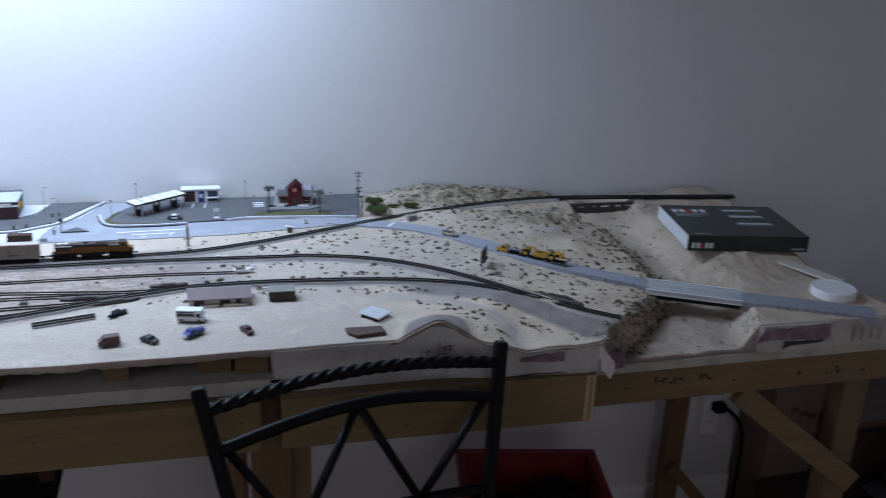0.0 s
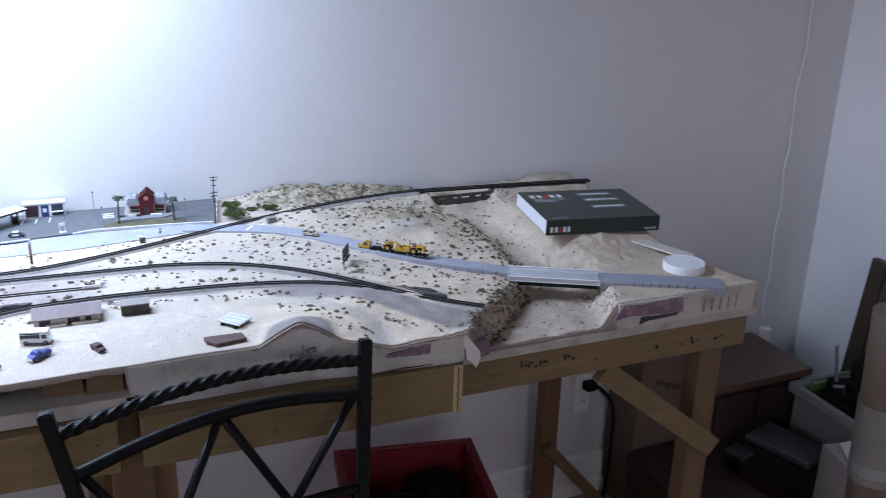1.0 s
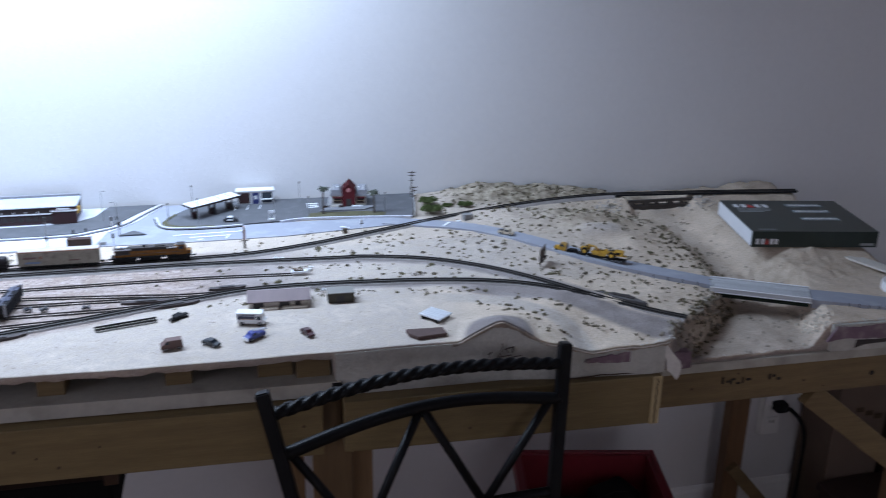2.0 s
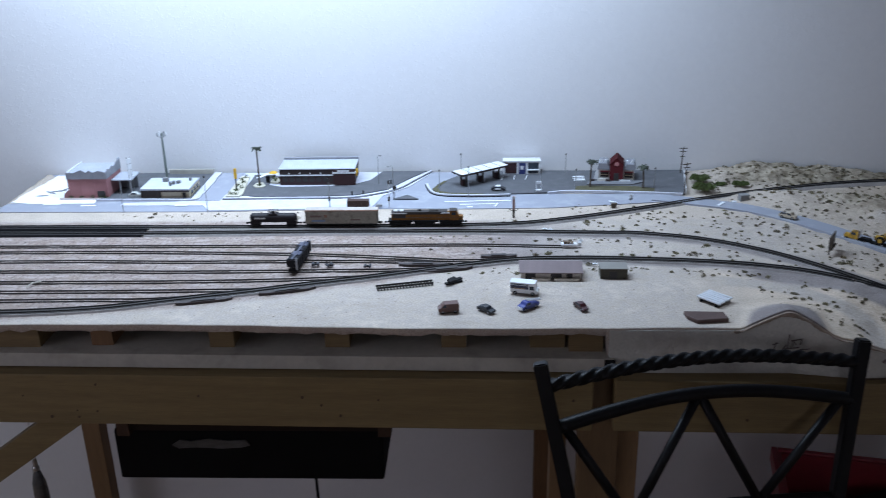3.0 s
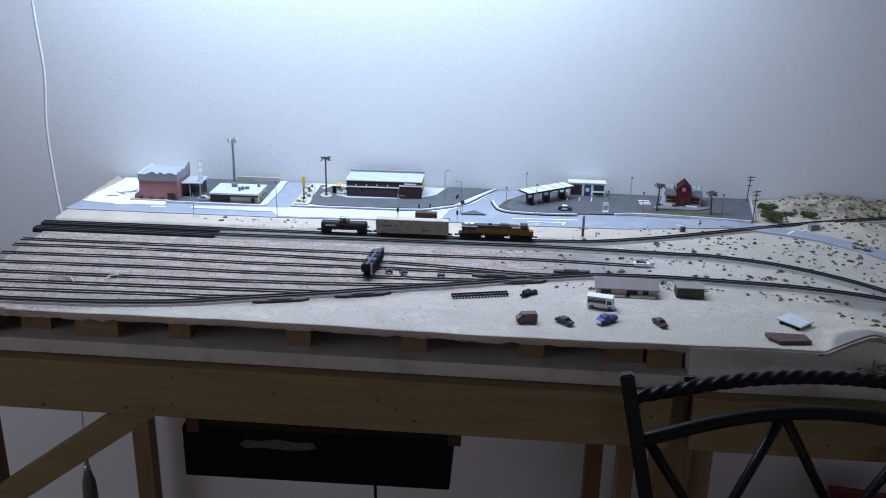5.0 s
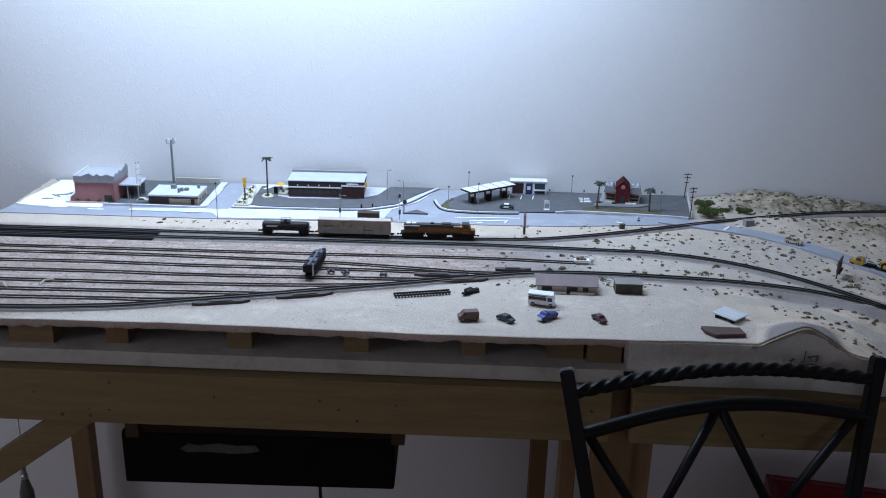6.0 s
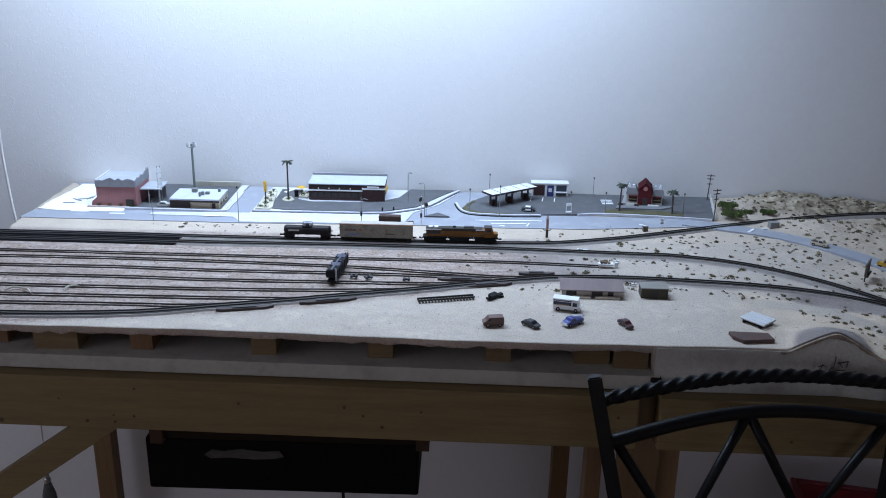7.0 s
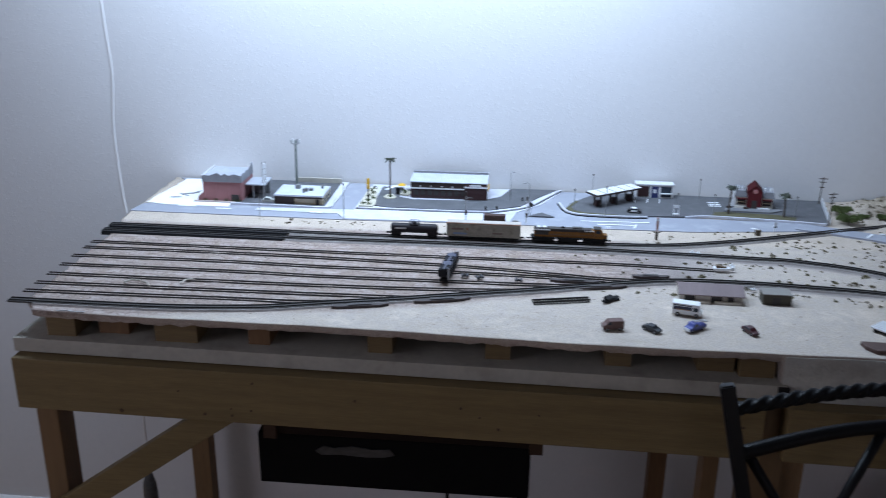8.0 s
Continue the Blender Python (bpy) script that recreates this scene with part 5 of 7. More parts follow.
part("gable_roof", side_prism([(29, 38.5), (46, 54.8), (63, 38.5), (63, 40.5), (46, 57), (29, 40.5)], -1, 53), material("dark_red_roof", (0.055, 0.009, 0.011), 0.8, spec=0.1), b, s=K)
part("gable_sign", tube([(46, -0.7, 42), (46, 0.3, 42)], 5.2, 16), material("faded_red", (0.38, 0.16, 0.16), 0.6), b, s=K)
for x in (8, 65):
    part("window", box(x, x + 20, 11, 12.3, 6, 19), BROWN, b, "dark brown window", s=K)
    part("awning", box(x - 1, x + 21, 7, 12, 19, 21), REDP, b, s=K)
    part("window_bar", box(x + 1, x + 19, 10.6, 11, 11, 13), BEIGE, b, s=K)
part("end_wall", side_prism([(-7, 0), (3.8, 0), (3.8, 30), (0.5, 41), (-2.5, 40), (-1, 26)], 10, 15), WHITE, b, "white slanted end wall", s=K)
part("ramp", box(26, 64, -15, -8.4, 0, 1.6), WHITE, b, "pale entrance ramp", s=K)
for x in (-16, 22):
    part("planter_box", box(x, x + 12, -13, -9, 0, 6, 0.6), BROWN, b, "dark brown planter", s=K)
part("door", box(40, 52, -0.7, 0.3, 0, 20), DARKDOOR, b, s=K)
for x in (8, 18, 70, 82):
    part("dormer", side_prism([(x - 3, 40), (x + 3, 40), (x, 48)], 20, 30) if x in (8, 82) else box(x - 2, x + 2, 24, 30, 36, 44), WHITE, b, s=K)
part("front_wall", box(2, 22, -6, -4, 0, 6), CREAM, b, s=K)
part("planter", box(54, 80, -8, -3, 0, 5), WHITE, b, s=K)
K = KB_
tagged(part("forecourt", prism([(0.128, 1.848), (0.22, 1.846), (0.245, 1.862), (0.245, 1.87), (0.135, 1.868)], 1.0035, 1.0058), material("grey_path", (0.17, 0.175, 0.19), 0.8, vary=0.12, grain=500, patch=30)), "grey paved path before the red-gabled restaurant", "path", kind="structure")


PALMBARK = material("palm_bark", (0.075, 0.058, 0.045), 0.9, vary=0.3, bump=0.3)


def palm(x, y, h, lean, seed):
    r = random.Random(seed)
    ob = thing("model_palm", at(x, y, 1.004), "thin model palm tree with dark drooping crown", "palm tree", "palm trees")
    pts = [(lean * (k / 6) ** 2, 0, h * k / 6) for k in range(7)]
    part("trunk", tube(pts, [2.3, 2.0, 1.8, 1.7, 1.6, 1.6, 2.2], 7), PALMBARK, ob, s=K)
    for i in range(30):
        a, droop, l = i * 2.399, r.uniform(0.1, 1.1), r.uniform(9.5, 13.5)
        bm, row = bmesh.new(), []
        for k in range(5):
            t = k / 4
            c = Vector((lean + l * t * math.cos(a), l * t * math.sin(a), h + 4 * t - droop * 9 * t * t))
            w = (0.8 + 5.0 * t * (1.08 - t)) * Vector((-math.sin(a), math.cos(a), 0))
            row.append((bm.verts.new(c - w - Vector((0, 0, 0.8 * t))), bm.verts.new(c), bm.verts.new(c + w - Vector((0, 0, 0.8 * t)))))
        for p, q in zip(row, row[1:]):
            bm.faces.new((p[0], p[1], q[1], q[0]))
            bm.faces.new((p[1], p[2], q[2], q[1]))
        part("frond", bm, PALMGREEN, ob, s=K)


palm(-0.548, 1.853, 82, 0, 1)
palm(0.133, 1.832, 56, 2, 2)
palm(0.238, 1.822, 46, -2, 3)

# street lamps and signals
def lamp_post(x, y, h, arm, head, a=0, label="thin grey model street lamp"):
    ob = thing("street_lamp", at(x, y, 1.002, a), label, "street lamp", "street lamps")
    part("pole", tube([(0, 0, 0), (0, 0, h)], [0.85, 0.6], 6), POLE, ob, s=K)
    if arm:
        part("arm", tube([(0, 0, h), (arm * 0.4, 0, h + 3), (arm, 0, h + 2)], 0.5, 6), POLE, ob, s=K)
    part("head", box(arm - head, arm + head, -1.3, 1.3, h + (0.5 if arm else 0), h + (2.4 if arm else 3.4), 0.4), DARKDOOR if not arm else POLE, ob, s=K)


lamp_post(-0.779, 1.697, 42, 0, 1.2, 0, "short dark model street lamp")
lamp_post(-0.614, 1.696, 70, 0, 1.4)
lamp_post(-0.300, 1.860, 62, 6, 2.4)
lamp_post(-0.262, 1.775, 64, -9, 2.6)
lamp_post(-0.13, 1.915, 48, 0, 1.6)
lamp_post(-0.113, 1.776, 62, 0, 1.3)
lamp_post(-0.172, 1.812, 44, 0, 1.6)
for x, y, h in ((0.092, 1.93, 42), (0.103, 1.825, 40), (0.035, 1.845, 34), (0.262, 1.83, 40)):
    lamp_post(x, y, h, 0, 1.4, 0, "dark car park lamp post")
for x, y, h, arm in ((-0.382, 1.724, 58, 12), (-0.266, 1.722, 54, 0)):
    sg = thing("traffic_signal", at(x, y, 1.0028), "model traffic signal with dark heads on a pale pole", "traffic signal", "traffic signals")
    part("pole", tube([(0, 0, 0), (0, 0, h)], 0.9, 6), WHITE if not arm else POLE, sg, s=K)
    part("signal_head", box(-2, 2, -2.6, -0.4, 12, 21, 0.5), DARKDOOR, sg, s=K)
    part("signal_head", box(-1.6, 1.6, -2.6, -0.4, h - 8, h, 0.4), DARKDOOR, sg, s=K)
    if arm:
        part("mast_arm", tube([(0, 0, h - 14), (arm * 0.5, 0, h - 12), (arm, 0, h - 13)], 0.5, 6), POLE, sg, s=K)
cs = thing("round_sign", at(-0.258, 1.758, 1.0028), "round dark sign on a grey post", "sign")
part("post", tube([(0, 0, 0), (0, 0, 30)], 0.6, 6), POLE, cs, s=K)
part("disc", tube([(0, -1.4, 27), (0, -0.4, 27)], 4.2, 16), DARKDOOR, cs, s=K)


def utility_pole(x, y, h, a, lean=0):
    ob = thing("utility_pole", pose(x, y, 1.002, 0, lean, a), "dark wooden utility pole with cross arms", "utility pole", "utility poles")
    part("pole", tube([(0, 0, 0), (0, 0, h)], [1.3, 0.9], 7), WOODPOLE, ob, s=K)
    for z, w in ((h - 4, 9), (h - 11, 7), (h - 22, 5)):
        part("cross_arm", box(-w, w, -0.8, 0.8, z, z + 1.6), WOODPOLE, ob, s=K)
        for x2 in (-w + 1, w - 1):
            part("insulator", tube([(x2, 0, z + 1.6), (x2, 0, z + 3.4)], 0.6, 6), WHITE, ob, s=K)


utility_pole(0.335, 1.93, 58, 10, 3)
utility_pole(0.314, 1.788, 66, 20)
fe = thing("model_fence", at(0.318, 1.793, 1.002, 80), "low white model fence beside the car park", "fence")
for i in range(14):
    part("slat", box(i * 11, i * 11 + 9, -0.6, 0.6, 0, 12 - (i % 3)), WHITE, fe, s=K)
ts = thing("roadside_pylon", at(-0.028, 1.663, 1.001, 0), "weathered red and white roadside pylon on a brown stub", "sign")
part("trunk", box(-2.2, 2.2, -2.2, 2.2, 0, 16, 0.5), WOODPOLE, ts, s=K)
part("board", box(-2.4, 2.4, -1.2, 1.2, 16, 42, 0.5), material("faded_board", (0.42, 0.28, 0.27), 0.8, vary=0.25), ts, s=K)
part("cap", box(-2.8, 2.8, -1.5, 1.5, 36, 41, 0.5), WHITE, ts, s=K)
for sx in (-1, 1):
    part("arm", tube([(0, 0, 15), (sx * 5, 0, 14), (sx * 8, 0, 17)], 0.9, 6), WOODPOLE, ts, s=K)
for x, y, w, h, mt, lab in ((0.165, 1.716, 9, 9, material("rust_box", (0.09, 0.072, 0.055), 0.85), "small rusty relay box beside the track"), (0.418, 1.746, 18, 15, material("weathered_grey", (0.22, 0.22, 0.22), 0.8, vary=0.25), "weathered grey trackside relay case"), (0.398, 1.738, 8, 4, WHITE, "small pale trackside case")):
    rb = thing("relay_box", at(x, y, 1.0, 12), lab, "relay box", "relay boxes")
    part("body", box(-w / 2, w / 2, -w / 3, w / 3, 0, h, 0.6), mt, rb, s=K)
    part("lid", box(-w / 2 - 0.8, w / 2 + 0.8, -w / 3 - 0.8, w / 3 + 0.8, h, h + 1.2), mt, rb, s=K)
xs = thing("crossing_sign", at(0.20, 1.736, 1.002, 20), "white crossed railway crossing sign", "sign")
part("post", tube([(0, 0, 0), (0, 0, 20)], 0.6, 6), WHITE, xs, s=K)
for a in (45, -45):
    part("blade", box(-5, 5, -1, -0.4, -0.9, 0.9, m=Matrix.Translation((0, 0, 15)) @ Matrix.Rotation(radians(a), 4, "Y")), WHITE, xs, s=K)
part("lamp_head", box(-3.4, 3.4, -1.6, -0.4, 8.4, 10.6, 0.4), DARKDOOR, xs, s=K)
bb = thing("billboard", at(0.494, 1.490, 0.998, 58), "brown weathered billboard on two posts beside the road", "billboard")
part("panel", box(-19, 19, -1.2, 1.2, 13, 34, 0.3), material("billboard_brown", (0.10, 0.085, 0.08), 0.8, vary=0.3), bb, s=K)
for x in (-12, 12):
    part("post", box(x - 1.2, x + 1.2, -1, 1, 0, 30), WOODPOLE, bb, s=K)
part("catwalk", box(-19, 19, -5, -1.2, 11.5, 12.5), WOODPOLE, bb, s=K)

# ---- trains ----
def wheels(ob, xs, r=2.6, gauge=4.6, mat=None):
    for x in xs:
        part("wheelset", tube([(x, -gauge - 0.8, r), (x, gauge + 0.8, r)], r, 12), mat or BLACK, ob, s=K)


RZ = 1.0061
ORANGE = material("loco_orange", (0.20, 0.085, 0.014), 0.5, spec=0.25, vary=0.3, grain=300, patch=50, dirt=(0.085, 0.042, 0.014), dirt_amount=0.7)
LGREY = material("loco_grey", (0.045, 0.040, 0.038), 0.6, spec=0.25, vary=0.3)
lo = thing("model_locomotive", at(-0.1895, 1.6155, RZ, 0.6), "orange-brown diesel model locomotive with grey roof", "locomotive")
part("frame", box(-68, 68, -8.5, 8.5, 7, 10, 0.5), BLACK, lo, s=K)
part("fuel_tank", box(-20, 16, -8, 8, 2.5, 7, 1), BLACK, lo, s=K)
part("hood", box(-62, 44, -6.2, 6.2, 10, 24, 0.8), ORANGE, lo, "orange-brown hood", s=K)
part("roof_cap", box(-62.4, 40, -6.6, 6.6, 20.5, 26, 0.8), LGREY, lo, s=K)
part("cab", side_prism([(44, 10), (60, 10), (60, 20), (56, 27), (44, 27)], -8, 8), ORANGE, lo, "orange cab", s=K)
part("cab_roof", box(43, 57, -8.3, 8.3, 27, 28.4, 0.4), LGREY, lo, s=K)
part("nose", box(60, 68, -5.5, 5.5, 10, 17, 0.8), ORANGE, lo, s=K)
part("window", box(47, 55, -8.3, 8.3, 20, 25), GLASS, lo, s=K)
part("grille", box(-60, -36, -6.5, 6.5, 14, 23), LGREY, lo, s=K)
for x in (-54, -44):
    part("roof_fan", tube([(x, 0, 26), (x, 0, 27.6)], 4.2, 14), WHITE, lo, "pale roof fan", s=K)
# two white strips paint the shine along the hood's upper edge
part("walkway_edge", box(-62, -34, -7.4, -6.2, 22.5, 24.4), WHITE, lo, "pale strip painted as shine along the roof", s=K)
part("walkway_edge", box(28, 44, -7.4, -6.2, 22.5, 24.4), WHITE, lo, "pale strip painted as shine along the roof", s=K)
part("exhaust", box(-14, -8, -2, 2, 26, 28.5, 0.4), BLACK, lo, s=K)
part("roof_box", box(6, 24, -4.5, 4.5, 26, 28, 0.4), LGREY, lo, s=K)
for x in (-70, -23, 24, 70):
    part("grab_iron", box(x - 0.5, x + 0.5, -9, -8.4, 5, 10), WHITE, lo, s=K)
for y in (-8.6, 8.6):
    part("handrail", tube([(-66, y, 16), (66, y, 16)], 0.3, 5), LGREY, lo, s=K)
for cx in (-46, 46):
    part("side_frame", box(cx - 20, cx + 20, -8, 8, 2, 6.5, 0.8), BLACK, lo, s=K)
    wheels(lo, (cx - 14, cx, cx + 14), 3.2)
for sx in (-1, 1):
    part("coupler", box(sx * 71.5 - 3.5, sx * 71.5 + 3.5, -1.2, 1.2, 4, 6.4), BLACK, lo, s=K)

CARD = material("boxcar_grey", (0.27, 0.25, 0.21), 0.75, vary=0.25, grain=300, patch=55, dirt=(0.12, 0.10, 0.075), dirt_amount=0.85)
RUST = material("rust_stripe", (0.27, 0.14, 0.09), 0.7, vary=0.3)
rc = thing("model_boxcar", at(-0.342, 1.6135, RZ, 0), "weathered beige refrigerator boxcar with rusty roof edge", "boxcar")
part("body", box(-66, 66, -9, 9, 5.5, 30, 0.6), CARD, rc, s=K)
part("roof", side_prism([(-66.5, 29.5), (66.5, 29.5), (66.5, 30.6), (-66.5, 30.6)], -9.4, 9.4), RUST, rc, "rusty roof edge", s=K)
part("roof_deck", box(-66, 66, -8.2, 8.2, 30.6, 31.6, 0.3), material("dusty_roof", (0.40, 0.36, 0.33), 0.8, vary=0.25), rc, "dusty pale roof", s=K)
for x in (-65, -50, -36, -22, -8, 8, 22, 36, 50, 64.2):
    part("rib", box(x, x + 0.8, -9.5, -8.9, 6, 29), CARD, rc, s=K)
part("door", box(-12, 12, -9.8, -8.9, 6.5, 28), CARD, rc, s=K)
for x0, x1, z0, z1, mt in ((-57, -36, 18, 21.5, material("print_brown", (0.15, 0.10, 0.09), 0.7)), (-31, -26, 17.5, 22.5, RUST), (-54, -30, 9.5, 13, material("print_blue", (0.16, 0.22, 0.34), 0.7)), (16, 34, 12, 14.5, MATS["print_brown"])):
    part("print_bar", box(x0, x1, -9.6, -9.4, z0, z1), mt, rc, s=K)
part("sill", box(-64, 64, -8.6, 8.6, 3.4, 5.5), BLACK, rc, s=K)
for cx in (-46, 46):
    part("side_frame", box(cx - 10, cx + 10, -7, 7, 1.6, 4.6, 0.6), BLACK, rc, s=K)
    wheels(rc, (cx - 6, cx + 6))
for sx in (-1, 1):
    part("coupler", box(sx * 69 - 3.5, sx * 69 + 3.5, -1.2, 1.2, 4, 6.4), BLACK, rc, s=K)

TANKB = material("tank_black", (0.013, 0.010, 0.012), 0.5, spec=0.25, vary=0.25)
tc = thing("model_tank_car", at(-0.4675, 1.6125, RZ, 0), "black tank car with domed platform and white print", "tank car")
part("tank", tube([(-43, 0, 15.5), (-42, 0, 15.5), (-39, 0, 15.5), (39, 0, 15.5), (42, 0, 15.5), (43, 0, 15.5)], [3, 6, 8.2, 8.2, 6, 3], 20), TANKB, tc, s=K, smooth=False)
part("dome", tube([(0, 0, 22), (0, 0, 26.5), (0, 0, 27.4)], [3.6, 3.4, 2.2], 14), TANKB, tc, s=K)
part("platform", box(-9, 9, -6, 6, 22.8, 23.6), TANKB, tc, s=K)
for x in (-8.4, 8.4):
    for y in (-5.6, 5.6):
        part("rail_post", tube([(x, y, 23.4), (x, y, 29)], 0.4, 5), TANKB, tc, s=K)
for y in (-5.6, 5.6):
    part("hand_rail", tube([(-8.4, y, 29), (8.4, y, 29)], 0.4, 5), TANKB, tc, s=K)
part("print_bar", box(-34, -14, -8.3, -7.8, 14.8, 17.4), material("print_pale", (0.48, 0.47, 0.46), 0.7), tc, s=K)
for cx in (-33, 33):
    part("saddle", box(cx - 9, cx + 9, -7.5, 7.5, 5.5, 11, 0.6), TANKB, tc, s=K)
    part("side_frame", box(cx - 9, cx + 9, -7, 7, 1.6, 5, 0.6), BLACK, tc, s=K)
    wheels(tc, (cx - 5.5, cx + 5.5))
part("centre_sill", box(-44, 44, -1.6, 1.6, 6.2, 7.6), BLACK, tc, s=K)
for sx in (-1, 1):
    part("coupler", box(sx * 47 - 4, sx * 47 + 4, -1.2, 1.2, 4, 6.4), BLACK, tc, s=K)

GONB = material("hopper_black", (0.009, 0.009, 0.012), 0.65, spec=0.2, vary=0.3)
go = thing("model_hopper_car", at(-0.390, 1.440, 1.0045, 84), "dark hopper car standing askew across the yard tracks", "hopper car")
part("body", side_prism([(-40, 9), (-28, 3), (28, 3), (40, 9), (40, 20), (-40, 20)], -9, 9), GONB, go, s=K)
BLUEG = material("hopper_blue_grey", (0.05, 0.055, 0.09), 0.35, vary=0.3, grain=200)
for x in (-30, -10, 10, 30):
    part("bay", box(x - 8, x + 8, -7, 7, 20, 21.5, 0.4), BLUEG if x in (-10, 30) else GONB, go, "blue-grey roof hatch", s=K)
part("running_board", box(-40, 40, -1.6, 1.6, 21.5, 22.6), BLUEG, go, "blue-grey running board", s=K)
for x in range(-36, 40, 12):
    part("rib", box(x, x + 1.2, -9.8, 9.8, 8, 20), GONB, go, s=K)
for x, y in ((-38, -6), (-20, 5), (0, -5), (20, 6), (38, -5)):
    part("hatch_latch", box(x - 1.4, x + 1.4, y - 1.4, y + 1.4, 21, 24, 0.4), BLUEG, go, s=K)
for x in (-40.5, 40.5):
    part("ladder", box(x - 0.6, x + 0.6, -9.5, -6.5, 4, 24), GREY, go, "grey end ladder", s=K)
for cx in (-30, 30):
    part("side_frame", box(cx - 9, cx + 9, -7, 7, 0, 4, 0.6), BLACK, go, s=K)
    wheels(go, (cx - 5.5, cx + 5.5), 2.4)
fc = thing("model_flat_car", at(0.062, 1.514, 1.003, 0), "small white flat car with dark load at the track end", "flat car")
part("deck", box(-14, 12, -6, 6, 1.5, 5, 0.6), WHITE, fc, "white deck", s=K)
for i, x in enumerate((-8, -2, 4)):
    part("load", box(x - 2.6, x + 2.6, -4, 4, 5, 9 - i, 0.8), material("load_brown", (0.12, 0.08, 0.05), 0.8), fc, s=K)
part("end_stop", box(14, 20, -3, 3, 0, 7, 1.0), material("clear_plastic", (0.60, 0.62, 0.64), 0.3), fc, s=K)
for x, y in ((0.025, 1.592), (0.035, 1.589), (0.083, 1.535), (0.095, 1.43)):
    sw = thing("switch_stand", at(x, y, 1.003), "tiny white switch stand beside the track", "switch stand", "switch stands")
    part("base", box(-4, 4, -2, 2, 0, 2.5, 0.4), WHITE, sw, s=K)
    part("lever", box(-0.8, 0.8, -0.8, 0.8, 2, 5), WHITE, sw, s=K)

# ---- depot yard ----
DEPOTW = material("depot_wall", (0.47, 0.43, 0.38), 0.8, vary=0.1)
MAUVE = material("mauve_roof", (0.195, 0.152, 0.155), 0.8, vary=0.15, stretch=(4, 1, 1))
d = thing("model_depot", at(-0.030, 1.377, 1.0, -1.5), "beige model depot with mauve shingled roof", "model building")
part("wall", box(3, 97, 4, 46, 0, 13), DEPOTW, d, s=K)
bm = bmesh.new()
for i, (y0, z0, y1, z1) in enumerate(((-2, 12, 24, 21.5), (24, 21.5, 50, 12))):
    a = [bm.verts.new(c) for c in ((0, y0, z0), (100, y0, z0), (100, y1, z1), (0, y1, z1), (0, y0, z0 + 1.4), (100, y0, z0 + 1.4), (100, y1, z1 + 1.4), (0, y1, z1 + 1.4))]
    for f in ((0, 1, 2, 3), (4, 5, 6, 7), (0, 1, 5, 4), (1, 2, 6, 5), (2, 3, 7, 6), (3, 0, 4, 7)):
        bm.faces.new([a[k] for k in f])
part("roof", bm, MAUVE, d, "mauve shingled roof", s=K)
for k, x in enumerate(range(2, 100, 7)):
    part("roof_batten", box(x, x + 0.6, 0, 27.6, 0, 0.35, m=Matrix.Translation((0, -2, 13.35)) @ Matrix.Rotation(radians(20.07), 4, "X")), MAUVE, d, s=K)
for x in (3.2, 96.8):
    part("gable", prism([(x - 0.6, 4), (x + 0.6, 4), (x + 0.6, 46), (x - 0.6, 46)], 12.5, 14), DEPOTW, d, s=K)
for x, w in ((10, 16), (50, 17), (75, 9)):
    part("door", box(x, x + w, 3.2, 4.4, 0, 9.5), DARKDOOR, d, s=K)
for x0, x1 in ((20, 48), (55, 94)):
    part("platform", box(x0, x1, -4, 1, 0, 4, 0.4), material("pale_board", (0.58, 0.54, 0.47), 0.8), d, "pale loading platform", s=K)
OLIVE = material("olive_shed", (0.055, 0.05, 0.035), 0.75, vary=0.2)
sh = thing("model_shed", at(0.098, 1.381, 1.0, -1), "dark olive model shed with flat roof", "model building")
part("wall", box(0, 42, 0, 26, 0, 16), OLIVE, sh, s=K)
part("roof", box(-1, 43, -1, 27, 16, 17.5, 0.4), material("shed_roof", (0.20, 0.19, 0.175), 0.8), sh, s=K)
part("door", box(14, 26, -0.6, 0.4, 0, 12), DARKDOOR, sh, s=K)
for x in range(2, 42, 4):
    part("board", box(x, x + 0.7, -0.5, 0.2, 0, 15.5), OLIVE, sh, s=K)


def vehicle(name, m, profile, half, mat, glass, label, category, wheel_x, r=2.6, extra=()):
    ob = thing(name, m, label, category, "model vehicles")
    body = side_prism(profile, -half, half)
    bmesh.ops.bevel(body, geom=list(body.edges), offset=0.5, segments=1, affect="EDGES")
    part("body", body, mat, ob, s=K)
    if glass:
        part("glass", side_prism(glass, -half - 0.15, half + 0.15), GLASS, ob, s=K)
    for x in wheel_x:
        for y in (-half + 0.2, half - 1.8):
            w = part("wheel", tube([(x, y - 0.4, r), (x, y + 1.8, r)], r, 12), BLACK, ob, s=K)
            part("rim", tube([(x, y - 0.6, r), (x, y + 2.0, r)], r * 0.5, 8), GREY, w, s=K)
    for nm, bm, mt in extra:
        part(nm, bm, mt, ob, s=K)
    return ob


car_p = [(-14, 2), (14, 2), (14.5, 5.5), (8, 6.6), (4, 10), (-6, 10), (-10, 6.8), (-14.2, 6)]
car_g = [(-9, 6.9), (7, 6.9), (3.4, 9.5), (-5.4, 9.5)]
vehicle("model_car", at(-0.083, 1.262, 1.0, -42), car_p, 5.6, material("car_black", (0.015, 0.018, 0.024), 0.25), car_g, "black model car parked on the sand", "model car", (-8.5, 8.5))
vehicle("model_car", at(0.056, 1.272, 1.0, -64), car_p, 5.0, material("car_dark_red", (0.045, 0.010, 0.014), 0.3), car_g, "dark red model car parked on the sand", "model car", (-8.5, 8.5))
